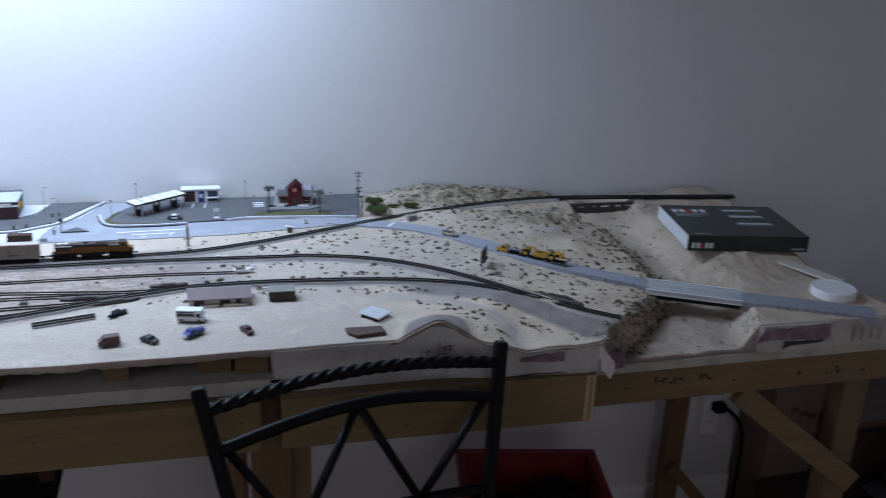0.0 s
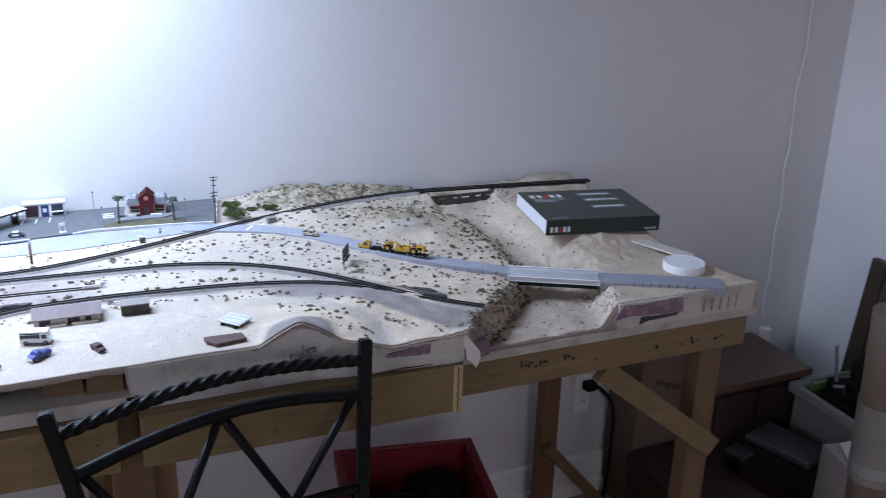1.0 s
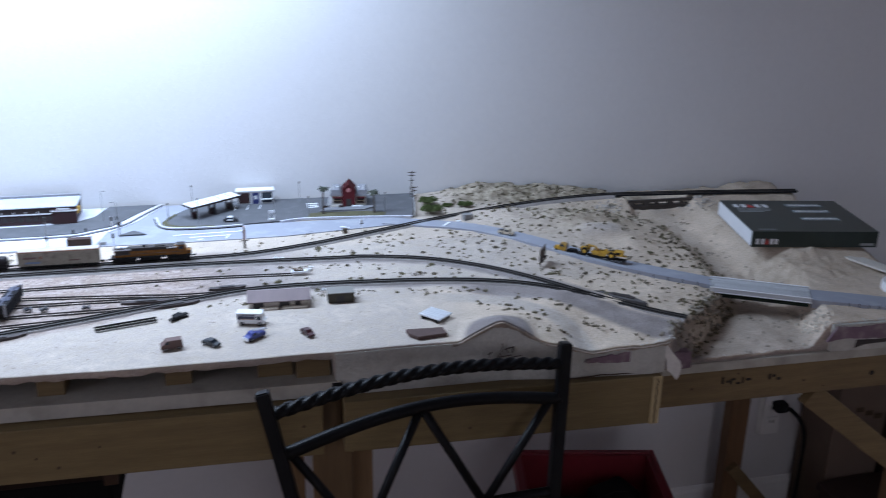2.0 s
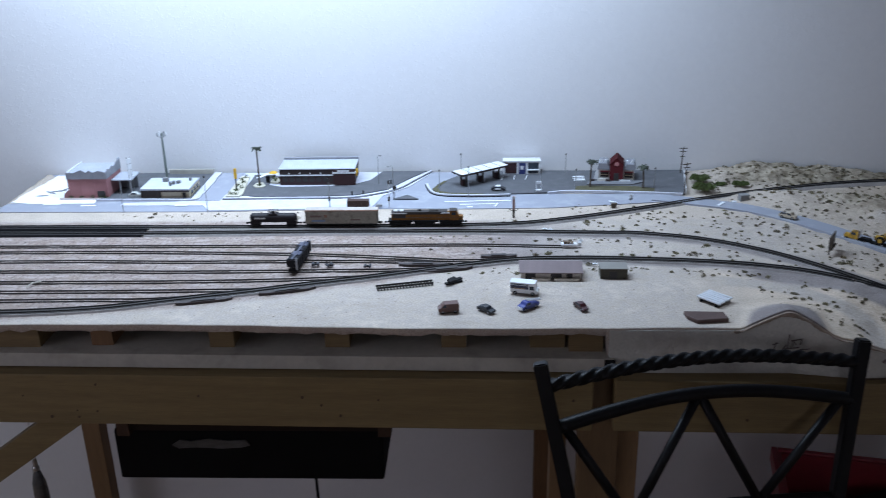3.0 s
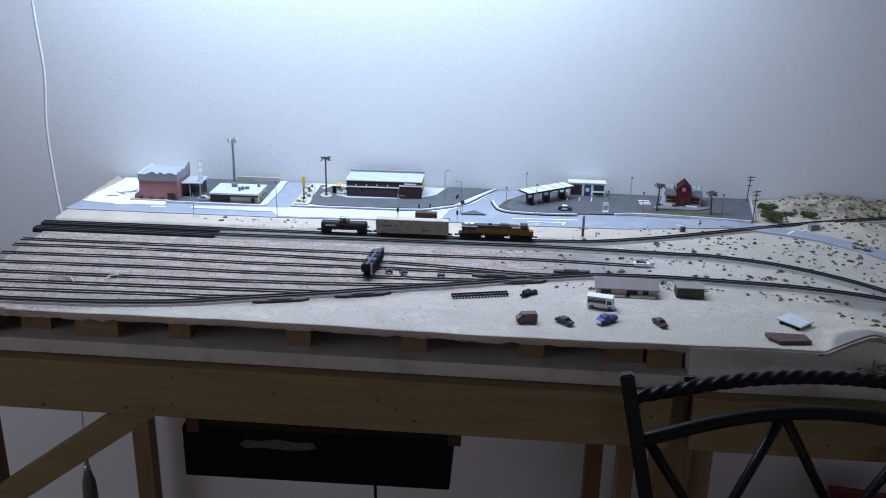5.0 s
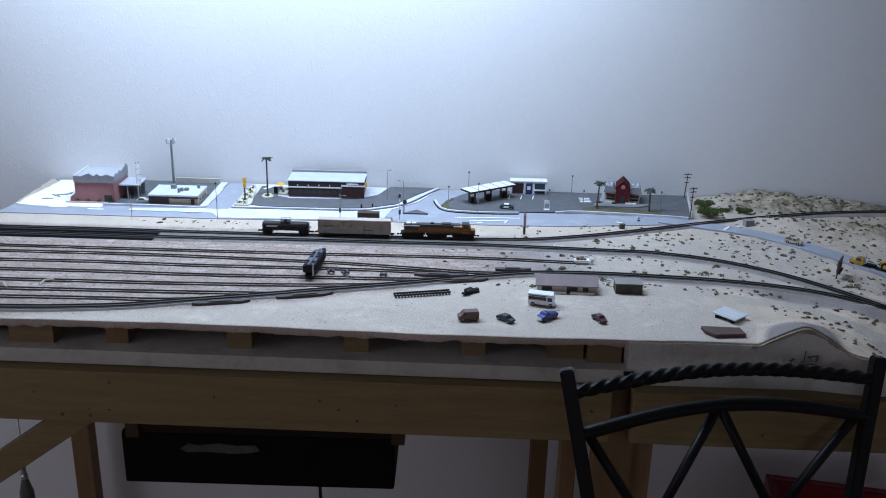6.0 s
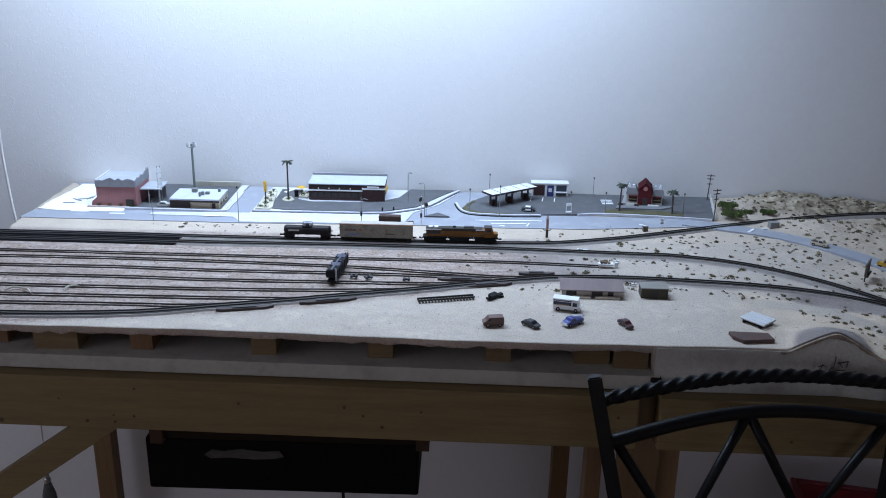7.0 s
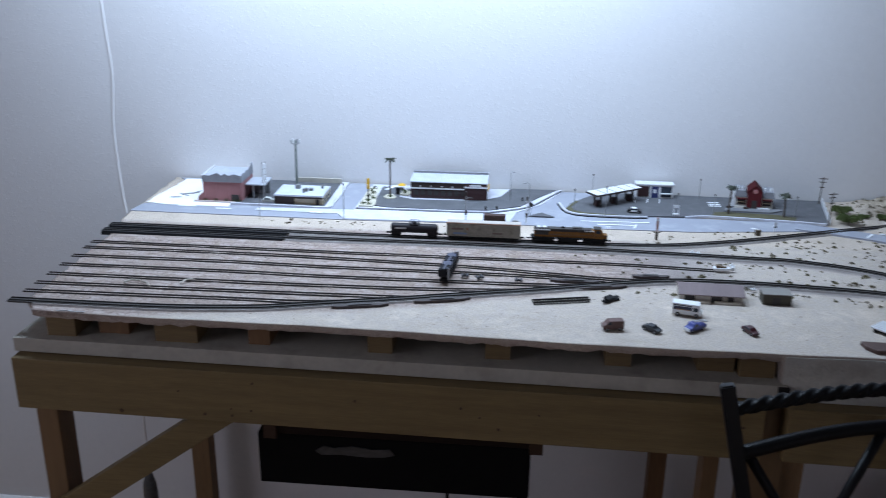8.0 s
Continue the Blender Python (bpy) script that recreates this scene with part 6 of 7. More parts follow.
vehicle("model_car", at(-0.053, 1.815, 1.004, -8), car_p, 5.4, material("car_police", (0.02, 0.02, 0.024), 0.25), car_g, "black and white model patrol car", "model car", (-8.5, 8.5), extra=(("roof_panel", box(-6, 4, -5.2, 5.2, 9.6, 10.4, 0.3), WHITE), ("door_panel", box(-6, 5, -6, 6, 3, 6.4), WHITE)))
vehicle("model_truck", at(0.472, 1.646, 1.003, -38), [(-16, 3), (15, 3), (15.5, 7), (9, 8), (6, 12.5), (-1, 12.5), (-2.5, 8), (-16, 8)], 6, material("truck_tan", (0.42, 0.36, 0.28), 0.4), [(-0.5, 8.2), (7.6, 8.2), (5.4, 11.8), (0, 11.8)], "tan model truck on the desert road", "model truck", (-9.5, 9.5), 3.0, extra=(("bed", box(-15, -3, -4.8, 4.8, 7.4, 8.4), DARKDOOR),))
van_p = [(-15, 2.5), (15, 2.5), (15.5, 8), (11, 9.5), (7, 15), (-14.5, 15), (-15, 9)]
vehicle("model_van", at(-0.138, 1.262, 1.0, 190), van_p, 6.6, material("van_brown", (0.10, 0.05, 0.042), 0.55), [(4, 9.8), (10, 9.8), (6.6, 14), (4, 14)], "brown model van parked at the board's edge", "model van", (-9, 9), 2.8)
vehicle("model_truck", at(-0.022, 1.272, 1.0, 218), [(-18, 3), (-2, 3), (14, 3), (15, 7.5), (9, 8.5), (6, 13), (-1, 13), (-2.5, 8.5), (-18, 8.5)], 6.2, material("truck_blue", (0.03, 0.045, 0.22), 0.3), [(-0.5, 8.8), (8, 8.8), (5.4, 12.3), (0, 12.3)], "blue model pickup carrying white pipes", "model truck", (-11, 9), 3.0, extra=(("load", tube([(-24, -2, 9.5), (2, -2, 15)], 1.1, 8), WHITE), ("load", tube([(-24, 2, 9.5), (2, 2, 15)], 1.1, 8), WHITE), ("grille", box(14.2, 15.6, -5, 5, 5, 7), WHITE), ("bumper", box(14.6, 16, -6, 6, 3, 5, 0.3), WHITE)))
vehicle("step_van", at(-0.024, 1.327, 1.0, -13), [(-21, 3), (21, 3), (22, 8), (18, 9), (17, 19), (-21, 19)], 8, material("van_white", (0.68, 0.69, 0.70), 0.45, vary=0.05), [(9, 9.5), (16.2, 9.5), (15.6, 15.5), (9, 15.5)], "white model step van with dark side panel", "model van", (-13, 14), 3.2, extra=(("roof", box(-21.5, 17.5, -8.4, 8.4, 19, 20.2, 0.4), WHITE), ("side_panel", box(-20, 7, -8.4, 8.4, 10, 18), material("panel_navy", (0.02, 0.022, 0.05), 0.4)), ("stripe", box(-16, 4, -8.6, 8.6, 10.2, 11.4), material("stripe_brown", (0.35, 0.22, 0.12), 0.5)), ("awning_rail", tube([(-21, -9, 16.5), (8, -9, 16.5)], 0.4, 5), WHITE)))

# low loader with a yellow scraper
CAT = material("machine_yellow", (0.46, 0.26, 0.022), 0.55, vary=0.4, dirt=(0.06, 0.035, 0.012), dirt_amount=0.9, grain=300, patch=60)
K = 0.00086
tr = thing("low_loader_truck", at(0.598, 1.514, 0.9975, -40), "yellow model truck with black low-loader trailer", "model truck")
part("cab", side_prism([(-73, 5), (-57, 5), (-57, 18.5), (-59, 20), (-70, 20), (-73, 13)], -6.5, 6.5), CAT, tr, "yellow cab", s=K)
hood = box(-84, -73, -5.5, 5.5, 5, 12.5, 1.6)
part("hood", hood, CAT, tr, s=K)
part("radiator", box(-85, -83.8, -4, 4, 5.5, 11.5), GREY, tr, "bright radiator", s=K)
part("window", side_prism([(-71.5, 13.6), (-61, 13.6), (-61, 18.2), (-69.5, 18.2)], -6.7, 6.7), GLASS, tr, s=K)
part("bumper", box(-87, -85, -6.5, 6.5, 2.4, 4.6, 0.4), WHITE, tr, s=K)
part("chassis", box(-84, -36, -3.4, 3.4, 3.5, 6), BLACK, tr, s=K)
part("fifth_wheel", box(-54, -40, -4.5, 4.5, 6, 7.4), BLACK, tr, s=K)
part("gooseneck", side_prism([(-52, 7.4), (-36, 7.4), (-33, 3.2), (-28, 3.2), (-34, 10), (-52, 10)], -5.5, 5.5), BLACK, tr, s=K)
part("trailer_deck", box(-30, 76, -7.5, 7.5, 3.2, 5.2, 0.4), BLACK, tr, s=K)
for x in (-78, -53, -45, 48, 57, 66):
    for y in (-7.8, 5.4):
        w = part("wheel", tube([(x, y, 3.4), (x, y + 2.4, 3.4)], 3.4, 14), BLACK, tr, s=K)
        part("rim", tube([(x, y - 0.3, 3.4), (x, y + 2.7, 3.4)], 1.6, 8), GREY, w, "grey rim", s=K)
for y in (-6, 6):
    part("exhaust", tube([(-55.5, y, 8), (-55.5, y, 24)], 0.7, 6), GREY, tr, s=K)
for x in (-10, 30):
    part("reflector", box(x, x + 3, -7.8, -7.4, 3.4, 5), WHITE, tr, s=K)
sc = thing("model_scraper", at(0.598, 1.514, 1.002, -40), "yellow model earth scraper riding on the trailer", "earth mover")
for y in (-6.6, 5.4):
    part("bowl_side", side_prism([(4, 3), (32, 3), (36, 13), (32, 17), (16, 11), (6, 14), (0, 9)], y, y + 1.2), CAT, sc, s=K)
part("bowl_floor", box(4, 32, -5.4, 5.4, 3, 5), CAT, sc, s=K)
part("ejector", side_prism([(26, 5), (30, 5), (35, 16), (32, 16)], -5.4, 5.4), CAT, sc, s=K)
part("gooseneck", tube([(-10, 0, 12), (-4, 0, 19), (4, 0, 20.5), (12, 0, 16)], [2.2, 2.0, 1.8, 1.6], 8), CAT, sc, s=K)
part("draft_yoke", tube([(12, -6, 14), (12, 6, 14)], 1.3, 8), CAT, sc, s=K)
for y in (-6.8, 6.8):
    part("draft_arm", tube([(12, y, 14), (18, y, 9), (24, y, 6)], 0.9, 6), CAT, sc, s=K)
    part("hydraulic_ram", tube([(4, y * 0.6, 18), (14, y * 0.6, 10)], 0.6, 6), GREY, sc, s=K)
part("tractor", box(-25, -8, -5.4, 5.4, 6, 15, 1.6), CAT, sc, s=K)
part("tractor_grille", box(-26, -24.8, -4, 4, 7, 13), BLACK, sc, s=K)
part("roll_cage", box(-11, -4, -4.4, 4.4, 20.6, 21.8, 0.4), CAT, sc, s=K)
for x in (-10.4, -4.6):
    for y in (-4, 4):
        part("cage_post", tube([(x, y, 12), (x, y, 20.8)], 0.5, 5), CAT, sc, s=K)
part("seat", box(-10, -7, -2, 2, 12, 16, 0.5), BLACK, sc, s=K)
part("rear_engine", box(50, 70, -6, 6, 8, 20, 2.0), CAT, sc, s=K)
part("engine_grille", box(54, 64, -6.3, 6.3, 11, 17), BLACK, sc, s=K)
part("stack", tube([(58, 2, 20), (58, 2, 26)], 0.8, 6), BLACK, sc, s=K)
part("rear_frame", box(32, 52, -3.6, 3.6, 8, 14, 1), CAT, sc, s=K)
part("push_bar", box(70, 77, -3, 3, 8, 11, 0.6), CAT, sc, s=K)
for x in (-14, 46):
    for y in (-9, 5):
        w = part("wheel", tube([(x, y, 8), (x, y + 0.6, 8), (x, y + 3.4, 8), (x, y + 4, 8)], [7.0, 8.2, 8.2, 7.0], 18), BLACK, sc, s=K)
        part("rim", tube([(x, y - 0.3, 8), (x, y + 4.3, 8)], 4.2, 12), CAT, w, "yellow rim", s=K)
K = KB_

SILVER = material("galvanised_pipe", (0.55, 0.57, 0.60), 0.5, metal=0.0, vary=0.08)
pp = thing("pipe_stack", at(0.256, 1.297, 1.0005, -48), "stack of pale galvanised model pipes on a low rack", "pipe stack")
for i in range(6):
    part("pipe", tube([(-20, -14.5 + 5.8 * i, 6), (20, -14.5 + 5.8 * i, 6 + 0.5 * (i % 2))], 2.0, 10), SILVER, pp, s=K)
for x in (-13, 13):
    part("rack", box(x - 1.6, x + 1.6, -17, 17, 0, 4.0), BLACK, pp, s=K)
part("rack_bed", box(-16, 16, -16, 16, 2.4, 3.4), BLACK, pp, s=K)
hp = thing("rusty_plate", at(0.231, 1.237, 1.0, 0), "dark rust-brown plate lying at the board's edge", "steel plate")
bm = prism([(-30, 15), (-28, -1), (-16, -15), (29, -9), (26, 13)], 0, 6)
bmesh.ops.bevel(bm, geom=list(bm.edges), offset=0.8, segments=1, affect="EDGES")
part("plate", bm, material("plate_rust", (0.075, 0.042, 0.036), 0.75, vary=0.25, grain=300, patch=60), hp, s=K)

# ---- shrubs, scrub and stones ----
def leaf_clump(bm, c, r, n, rg, size, tall=0.8):
    for k in range(n):
        d = Vector((rg.gauss(0, 1), rg.gauss(0, 1), abs(rg.gauss(0, 0.8)))).normalized() * r * rg.uniform(0.45, 1.0)
        q = Euler((rg.uniform(0, 6.3), rg.uniform(0, 6.3), rg.uniform(0, 6.3))).to_matrix()
        p = Vector(c) + Vector((d.x, d.y, d.z * tall))
        s = size * rg.uniform(0.6, 1.3)
        bm.faces.new([bm.verts.new(p + q @ Vector(v)) for v in ((-s, -s * 0.4, 0), (s, -s * 0.4, 0), (s * 0.2, s, s * 0.3))])


def scrub_material(name, *tones):
    """Leaf by leaf, a tone between the given ones."""
    m = material(name, (0.1, 0.1, 0.1), 0.95, bump=0)
    N, L = m.node_tree.nodes, m.node_tree.links
    geo = N.new("ShaderNodeNewGeometry")
    ramp = N.new("ShaderNodeValToRGB")
    ramp.color_ramp.elements[0].color = (*tones[0], 1)
    ramp.color_ramp.elements[1].color = (*tones[-1], 1)
    for k, c in enumerate(tones[1:-1]):
        ramp.color_ramp.elements.new((k + 1) / (len(tones) - 1)).color = (*c, 1)
    L.new(geo.outputs["Random Per Island"], ramp.inputs["Fac"])
    L.new(ramp.outputs["Color"], N["Principled BSDF"].inputs["Base Color"])
    return m


rg = random.Random(11)
for x, y, w, h in ((0.362, 1.868, 0.022, 0.023), (0.357, 1.806, 0.026, 0.026), (0.438, 1.842, 0.022, 0.014), (0.400, 1.850, 0.012, 0.010)):
    sb = thing("green_shrub", pose(x, y, height(x, y) - 0.001), "dense dark green model shrub beside the track", "shrub", "green shrubs")
    for k in range(7):
        a = k * 2.4
        cx, cy = w * 0.5 * math.cos(a) * (k > 0), w * 0.45 * math.sin(a) * (k > 0)
        bm = bmesh.new()
        leaf_clump(bm, (cx, cy, h * (0.28 + 0.25 * (k % 3) / 2)), h * 0.5, 420, rg, 0.0014)
        part("leaf_clump", bm, SHRUBLEAF, sb)
    part("stem", tube([(0, 0, 0), (0.001, 0, h * 0.7)], [0.001, 0.0005], 6), BARK, sb)

lines = np.concatenate([glide(v, 0.006)[:, :2] for v in TRACKS.values()] + [rp[:, :2], rp2[:, :2]])
wide = np.concatenate([np.full(sum(len(glide(v, 0.006)) for v in TRACKS.values()), 0.0165), np.full(len(rp) + len(rp2), 0.027)])


def clear(x, y, extra=0.0):
    return bool(np.all(np.hypot(lines[:, 0] - x, lines[:, 1] - y) > wide + extra))


TUFTS = {
    "olive": (bmesh.new(), scrub_material("olive_scrub", (0.105, 0.092, 0.058), (0.165, 0.145, 0.085), (0.25, 0.215, 0.13)), "scattered olive-green desert scrub tufts on the sand"),
    "tan": (bmesh.new(), scrub_material("tan_scrub", (0.11, 0.088, 0.055), (0.19, 0.155, 0.10), (0.31, 0.26, 0.17)), "scattered tan dry scrub tufts on the sand"),
    "brown": (bmesh.new(), scrub_material("brown_scrub", (0.085, 0.068, 0.048), (0.13, 0.105, 0.072), (0.20, 0.165, 0.115)), "scattered dark brown scrub tufts on the sand"),
}


def tuft(x, y, r, n, tall):
    """One low, uneven clump of small leaves, made of two or three overlapping heaps."""
    bm_ = TUFTS[rg.choices(("olive", "tan", "brown"), (0.42, 0.28, 0.30))[0]][0]
    turn = rg.uniform(0, 3.1)
    for k in range(rg.choice((1, 1, 2, 2))):
        d = rg.uniform(-0.8, 0.8) * r * (k > 0)
        x2, y2 = x + d * math.cos(turn), y + d * math.sin(turn)
        q = r * rg.uniform(0.65, 1.0)
        leaf_clump(bm_, (x2, y2, height(x2, y2)), q, int(n * 1.6), rg, q * 0.27, tall)


placed = []
tries = 0
while len(placed) < 800 and tries < 30000:
    tries += 1
    x, y = rg.uniform(-0.75, 0.93), rg.uniform(1.19, 1.945)
    l = wash_left(y)
    thick = 0.5 + 0.9 * noise.noise(Vector((x * 13, y * 13, 6.1)))
    if x < 0.08:
        ok = 1.638 < y < 1.70 and rg.random() < (0.30 if x < -0.1 else 0.45) or (-0.2 < x and 1.475 < y < 1.57 and rg.random() < 0.45) or (-0.20 < x < -0.02 and 1.40 < y < 1.44 and rg.random() < 0.5)
    elif x < 0.30:
        ok = (1.41 < y < 1.735 or (0.13 < x and 1.385 < y < 1.43)) and rg.random() < 0.35 + thick
    elif x < l + 0.02:
        ok = (y > 1.30 or x > 0.37) and (y < 1.70 or x > 0.35) and not (0.40 < x < 0.60 and 1.235 < y < 1.30 and rg.random() < 0.9) and not (x < 0.35 and y > 1.74)
        ok = ok and not (math.hypot((x - 0.70) / 0.045, (y - 1.60) / 0.03) < 1) and y > front_edge(x) + 0.006 and rg.random() < 0.35 + thick
    else:
        ok = False
    if 0.10 < x < 0.62 and y < pick(x, [0.08, 0.27, 0.36, 0.45, 0.52, 0.60], [1.45, 1.437, 1.415, 1.38, 1.34, 1.28]):
        ok = False
    r = min(0.0072, max(0.0017, 0.0036 * math.exp(rg.gauss(0, 0.38))))
    if not ok or not clear(x, y, r - 0.004) or any((x - a) ** 2 + (y - b) ** 2 < (0.004 + r) ** 2 for a, b in placed[-400:]):
        continue
    placed.append((x, y))
    tuft(x, y, r, rg.randint(16, 28), rg.uniform(0.45, 0.8))
for k in range(330):
    if k % 2:
        x, y = rg.uniform(0.40, 0.85), rg.uniform(1.86, 1.945)
    else:
        x, y = rg.gauss(0.66, 0.09), rg.gauss(1.72, 0.045)
    if x < wash_left(y) + 0.02 and clear(x, y) and math.hypot((x - 0.668) / 0.05, (y - 1.638) / 0.022) > 1:
        tuft(x, y, rg.uniform(0.0022, 0.0052), 20, 0.75)
# two bands of scrub beside the sandy path, and clumps in the wash
for band, count, spread in (([(0.13, 1.425), (0.202, 1.418), (0.281, 1.404), (0.368, 1.383), (0.459, 1.322), (0.498, 1.262), (0.562, 1.205)], 62, 0.008), ([(0.335, 1.338), (0.39, 1.307), (0.424, 1.253), (0.446, 1.212)], 34, 0.011)):
    run = glide(band, 0.004)
    for k in range(count):
        p = run[rg.randrange(len(run))]
        x, y = p[0] + rg.gauss(0, spread), p[1] + rg.gauss(0, spread)
        if y > front_edge(x) + 0.005 and clear(x, y):
            tuft(x, y, rg.uniform(0.0022, 0.0050), 20, 0.75)
for k in range(150):
    y = rg.uniform(1.21, 1.40)
    x = wash_left(y) + rg.uniform(-0.004, 0.045)
    if clear(x, y):
        tuft(x, y, rg.uniform(0.0030, 0.0062), 20, 0.8)
for k in range(26):
    tuft(rg.uniform(-0.80, -0.40), 1.680 + rg.gauss(0.004, 0.006), rg.uniform(0.0013, 0.0028), 16, 0.6)
for x, y in ((0.890, 1.721), (0.896, 1.715), (0.885, 1.727), (0.848, 1.568), (0.852, 1.571), (0.885, 1.765), (0.91, 1.463), (0.875, 1.69)):
    tuft(x, y, rg.uniform(0.003, 0.0052), 20, 0.6)
for k in range(240):
    y = rg.uniform(1.21, 1.72)
    x = wash_left(y) + rg.gauss(0.008, 0.021)
    if clear(x, y):
        tuft(x, y, rg.uniform(0.0024, 0.0058), 22, 0.8)
for bm_, mat_, label_ in TUFTS.values():
    tagged(part("desert_scrub", bm_, mat_), label_, "scrub", kind="stuff")

STONE = material("grey_brown_stone", (0.29, 0.255, 0.21), 0.95, vary=0.3, grain=300, patch=40, bump=0.3)
bm = bmesh.new()
def stone(x, y, r):
    res = bmesh.ops.create_icosphere(bm, subdivisions=1, radius=r, matrix=Matrix.Translation((x, y, height(x, y) + r * 0.2)))
    for v in res["verts"]:
        v.co += Vector((rg.uniform(-1, 1), rg.uniform(-1, 1), rg.uniform(-1, 0.6))) * r * 0.35


for k in range(130):
    y = rg.uniform(1.21, 1.78)
    l = pick(y, [1.20, 1.356, 1.45, 1.60, 1.80], [0.70, 0.80, 0.85, 0.86, 0.86])
    stone(l + rg.uniform(0, 0.13), y, rg.uniform(0.0008, 0.0028) * (1.5 if rg.random() < 0.1 else 1))
for k in range(110):
    y = rg.uniform(1.19, 1.40)
    l = wash_left(y)
    stone(l + rg.gauss(0.012, 0.012), y, rg.uniform(0.002, 0.0055))
tagged(part("stones", bm, STONE), "small grey-brown stones in the dry wash", "stones", kind="stuff")

# pale chunks on the broken bank beyond the bridge
bm = bmesh.new()
for k in range(150):
    y = rg.uniform(1.208, 1.345)
    x = pick(y, [1.20, 1.31, 1.35], [0.868, 0.915, 0.925]) + rg.gauss(0.008, 0.012)
    stone(x, y, rg.uniform(0.001, 0.0038))
tagged(part("rubble", bm, material("sandy_rubble", (0.50, 0.45, 0.38), 0.95, vary=0.35, grain=300, patch=60, bump=0.4)), "pale sandy rubble on the broken bank of the wash", "rubble", kind="stuff")

# torn scraps on the bare card sheet
for x, y, a, l in ((-0.965, 1.83, 20, 0.018), (-0.955, 1.838, 70, 0.014), (-0.975, 1.82, -35, 0.016), (-0.985, 1.80, 5, 0.012)):
    sp_ = part("paper_scrap", prism([(-l, -0.001), (-l * 0.2, -0.003), (l, 0.0), (l * 0.3, 0.0025), (-l * 0.5, 0.0018)], 0, 0.0012), material("scrap_grey", (0.26, 0.27, 0.29), 0.85, vary=0.2))
    sp_.matrix_basis = pose(x, y, 1.0023, 0, 0, a)
    tagged(sp_, "small torn grey scrap on the white card", "scrap", "torn scraps")

# loose grit over the yard and the depot sand
bm = bmesh.new()
for k in range(420):
    x, y = rg.uniform(-1.02, 0.45), rg.uniform(1.235, 1.57)
    if y < front_edge(x) + 0.01:
        continue
    r = rg.uniform(0.0004, 0.0010) * (1.7 if rg.random() < 0.08 else 1)
    stone(x, y, r)
tagged(part("grit", bm, material("dark_grit", (0.15, 0.125, 0.11), 0.95, vary=0.5, grain=200, patch=30)), "loose dark grit on the yard ballast and sand", "grit", kind="stuff")

# white crumbs of plaster along the broken edges
bm = bmesh.new()
for k in range(210):
    u = rg.random()
    if u < 0.45:
        x = rg.uniform(0.90, 1.19)
        y = 1.203 + abs(rg.gauss(0, 0.004))
    elif u < 0.65:
        x = rg.uniform(0.69, 0.88)
        y = 1.203 + abs(rg.gauss(0, 0.003))
    elif u < 0.8:
        y = rg.uniform(1.21, 1.33)
        x = pick(y, [1.20, 1.31], [0.893, 0.938]) + rg.gauss(0, 0.008)
    else:
        x = rg.uniform(0.55, 0.61)
        y = front_edge(x) + abs(rg.gauss(0, 0.004))
    stone(x, y, rg.uniform(0.0005, 0.0019))
tagged(part("plaster_crumbs", bm, material("white_crumb", (0.54, 0.51, 0.47), 0.95, vary=0.15)), "white plaster crumbs along the broken board edge", "crumbs", kind="stuff")

# pale rubble at both ends of the trestle
bm = bmesh.new()
for k in range(170):
    a = k % 2
    stone((0.748, 0.957)[a] + rg.gauss(0, 0.018), (1.795, 1.785)[a] + rg.gauss(0, 0.012), rg.uniform(0.0008, 0.0032))
tagged(part("rubble", bm, material("pale_rubble", (0.40, 0.37, 0.34), 0.95, vary=0.3, grain=300, patch=60, bump=0.3)), "pale grey rubble heaped beside the trestle", "rubble", kind="stuff")

# torn plaster flap at the end of the front panel
edge = [(0.578, 0.981), (0.590, 0.982), (0.601, 0.968), (0.614, 0.951), (0.616, 0.938), (0.610, 0.921), (0.604, 0.931), (0.596, 0.936), (0.593, 0.955), (0.584, 0.966)]
edge = [(x + 0.0011 * noise.noise(Vector((x * 400, z * 400, 3))), z + 0.0011 * noise.noise(Vector((x * 400, z * 400, 8)))) for x, z in glide(edge + edge[:1], 0.004)[:-1]]
bm = side_prism(edge, 1.1755, 1.1795)
for v in bm.verts:
    v.co.y -= 0.012 * (v.co.x - 0.58) / 0.04 - 0.006
flap = part("plaster_flap", bm, material("clean_plaster", (0.56, 0.54, 0.51), 0.85, vary=0.15, grain=200, patch=30, bump=0.6), None)
tagged(flap, "torn white plaster flap hanging at the edge of the wash", "plaster flap", kind="structure")

# ---- black iron chair ----
ch = thing("iron_chair", pose(0, 0, 0), "black iron chair with twisted top rail before the table", "chair")
LT, RT = Vector((-0.017, 1.070, 1.022)), Vector((0.422, 1.165, 1.006))
LS, RS = Vector((0.215, -0.20, -1)), Vector((-0.09, -0.20, -1))


def on_left(z):
    return LT + LS * (LT.z - z)


def on_right(z):
    return RT + RS * (RT.z - z)


def square_bar(p, q, w, bm=None):
    bm = bm or bmesh.new()
    p, q = Vector(p), Vector(q)
    d = (q - p).normalized()
    s = d.cross(Vector((0, 1, 0.2))).normalized()
    u = s.cross(d).normalized()
    a = [bm.verts.new(p + w * (i * s + j * u)) for i, j in ((-1, -1), (1, -1), (1, 1), (-1, 1))]
    b = [bm.verts.new(q + w * (i * s + j * u)) for i, j in ((-1, -1), (1, -1), (1, 1), (-1, 1))]
    bm.faces.new(a[::-1])
    bm.faces.new(b)
    for k in range(4):
        bm.faces.new((a[k], a[(k + 1) % 4], b[(k + 1) % 4], b[k]))
    bmesh.ops.bevel(bm, geom=list(bm.edges), offset=w * 0.22, segments=2, affect="EDGES")
    return bm


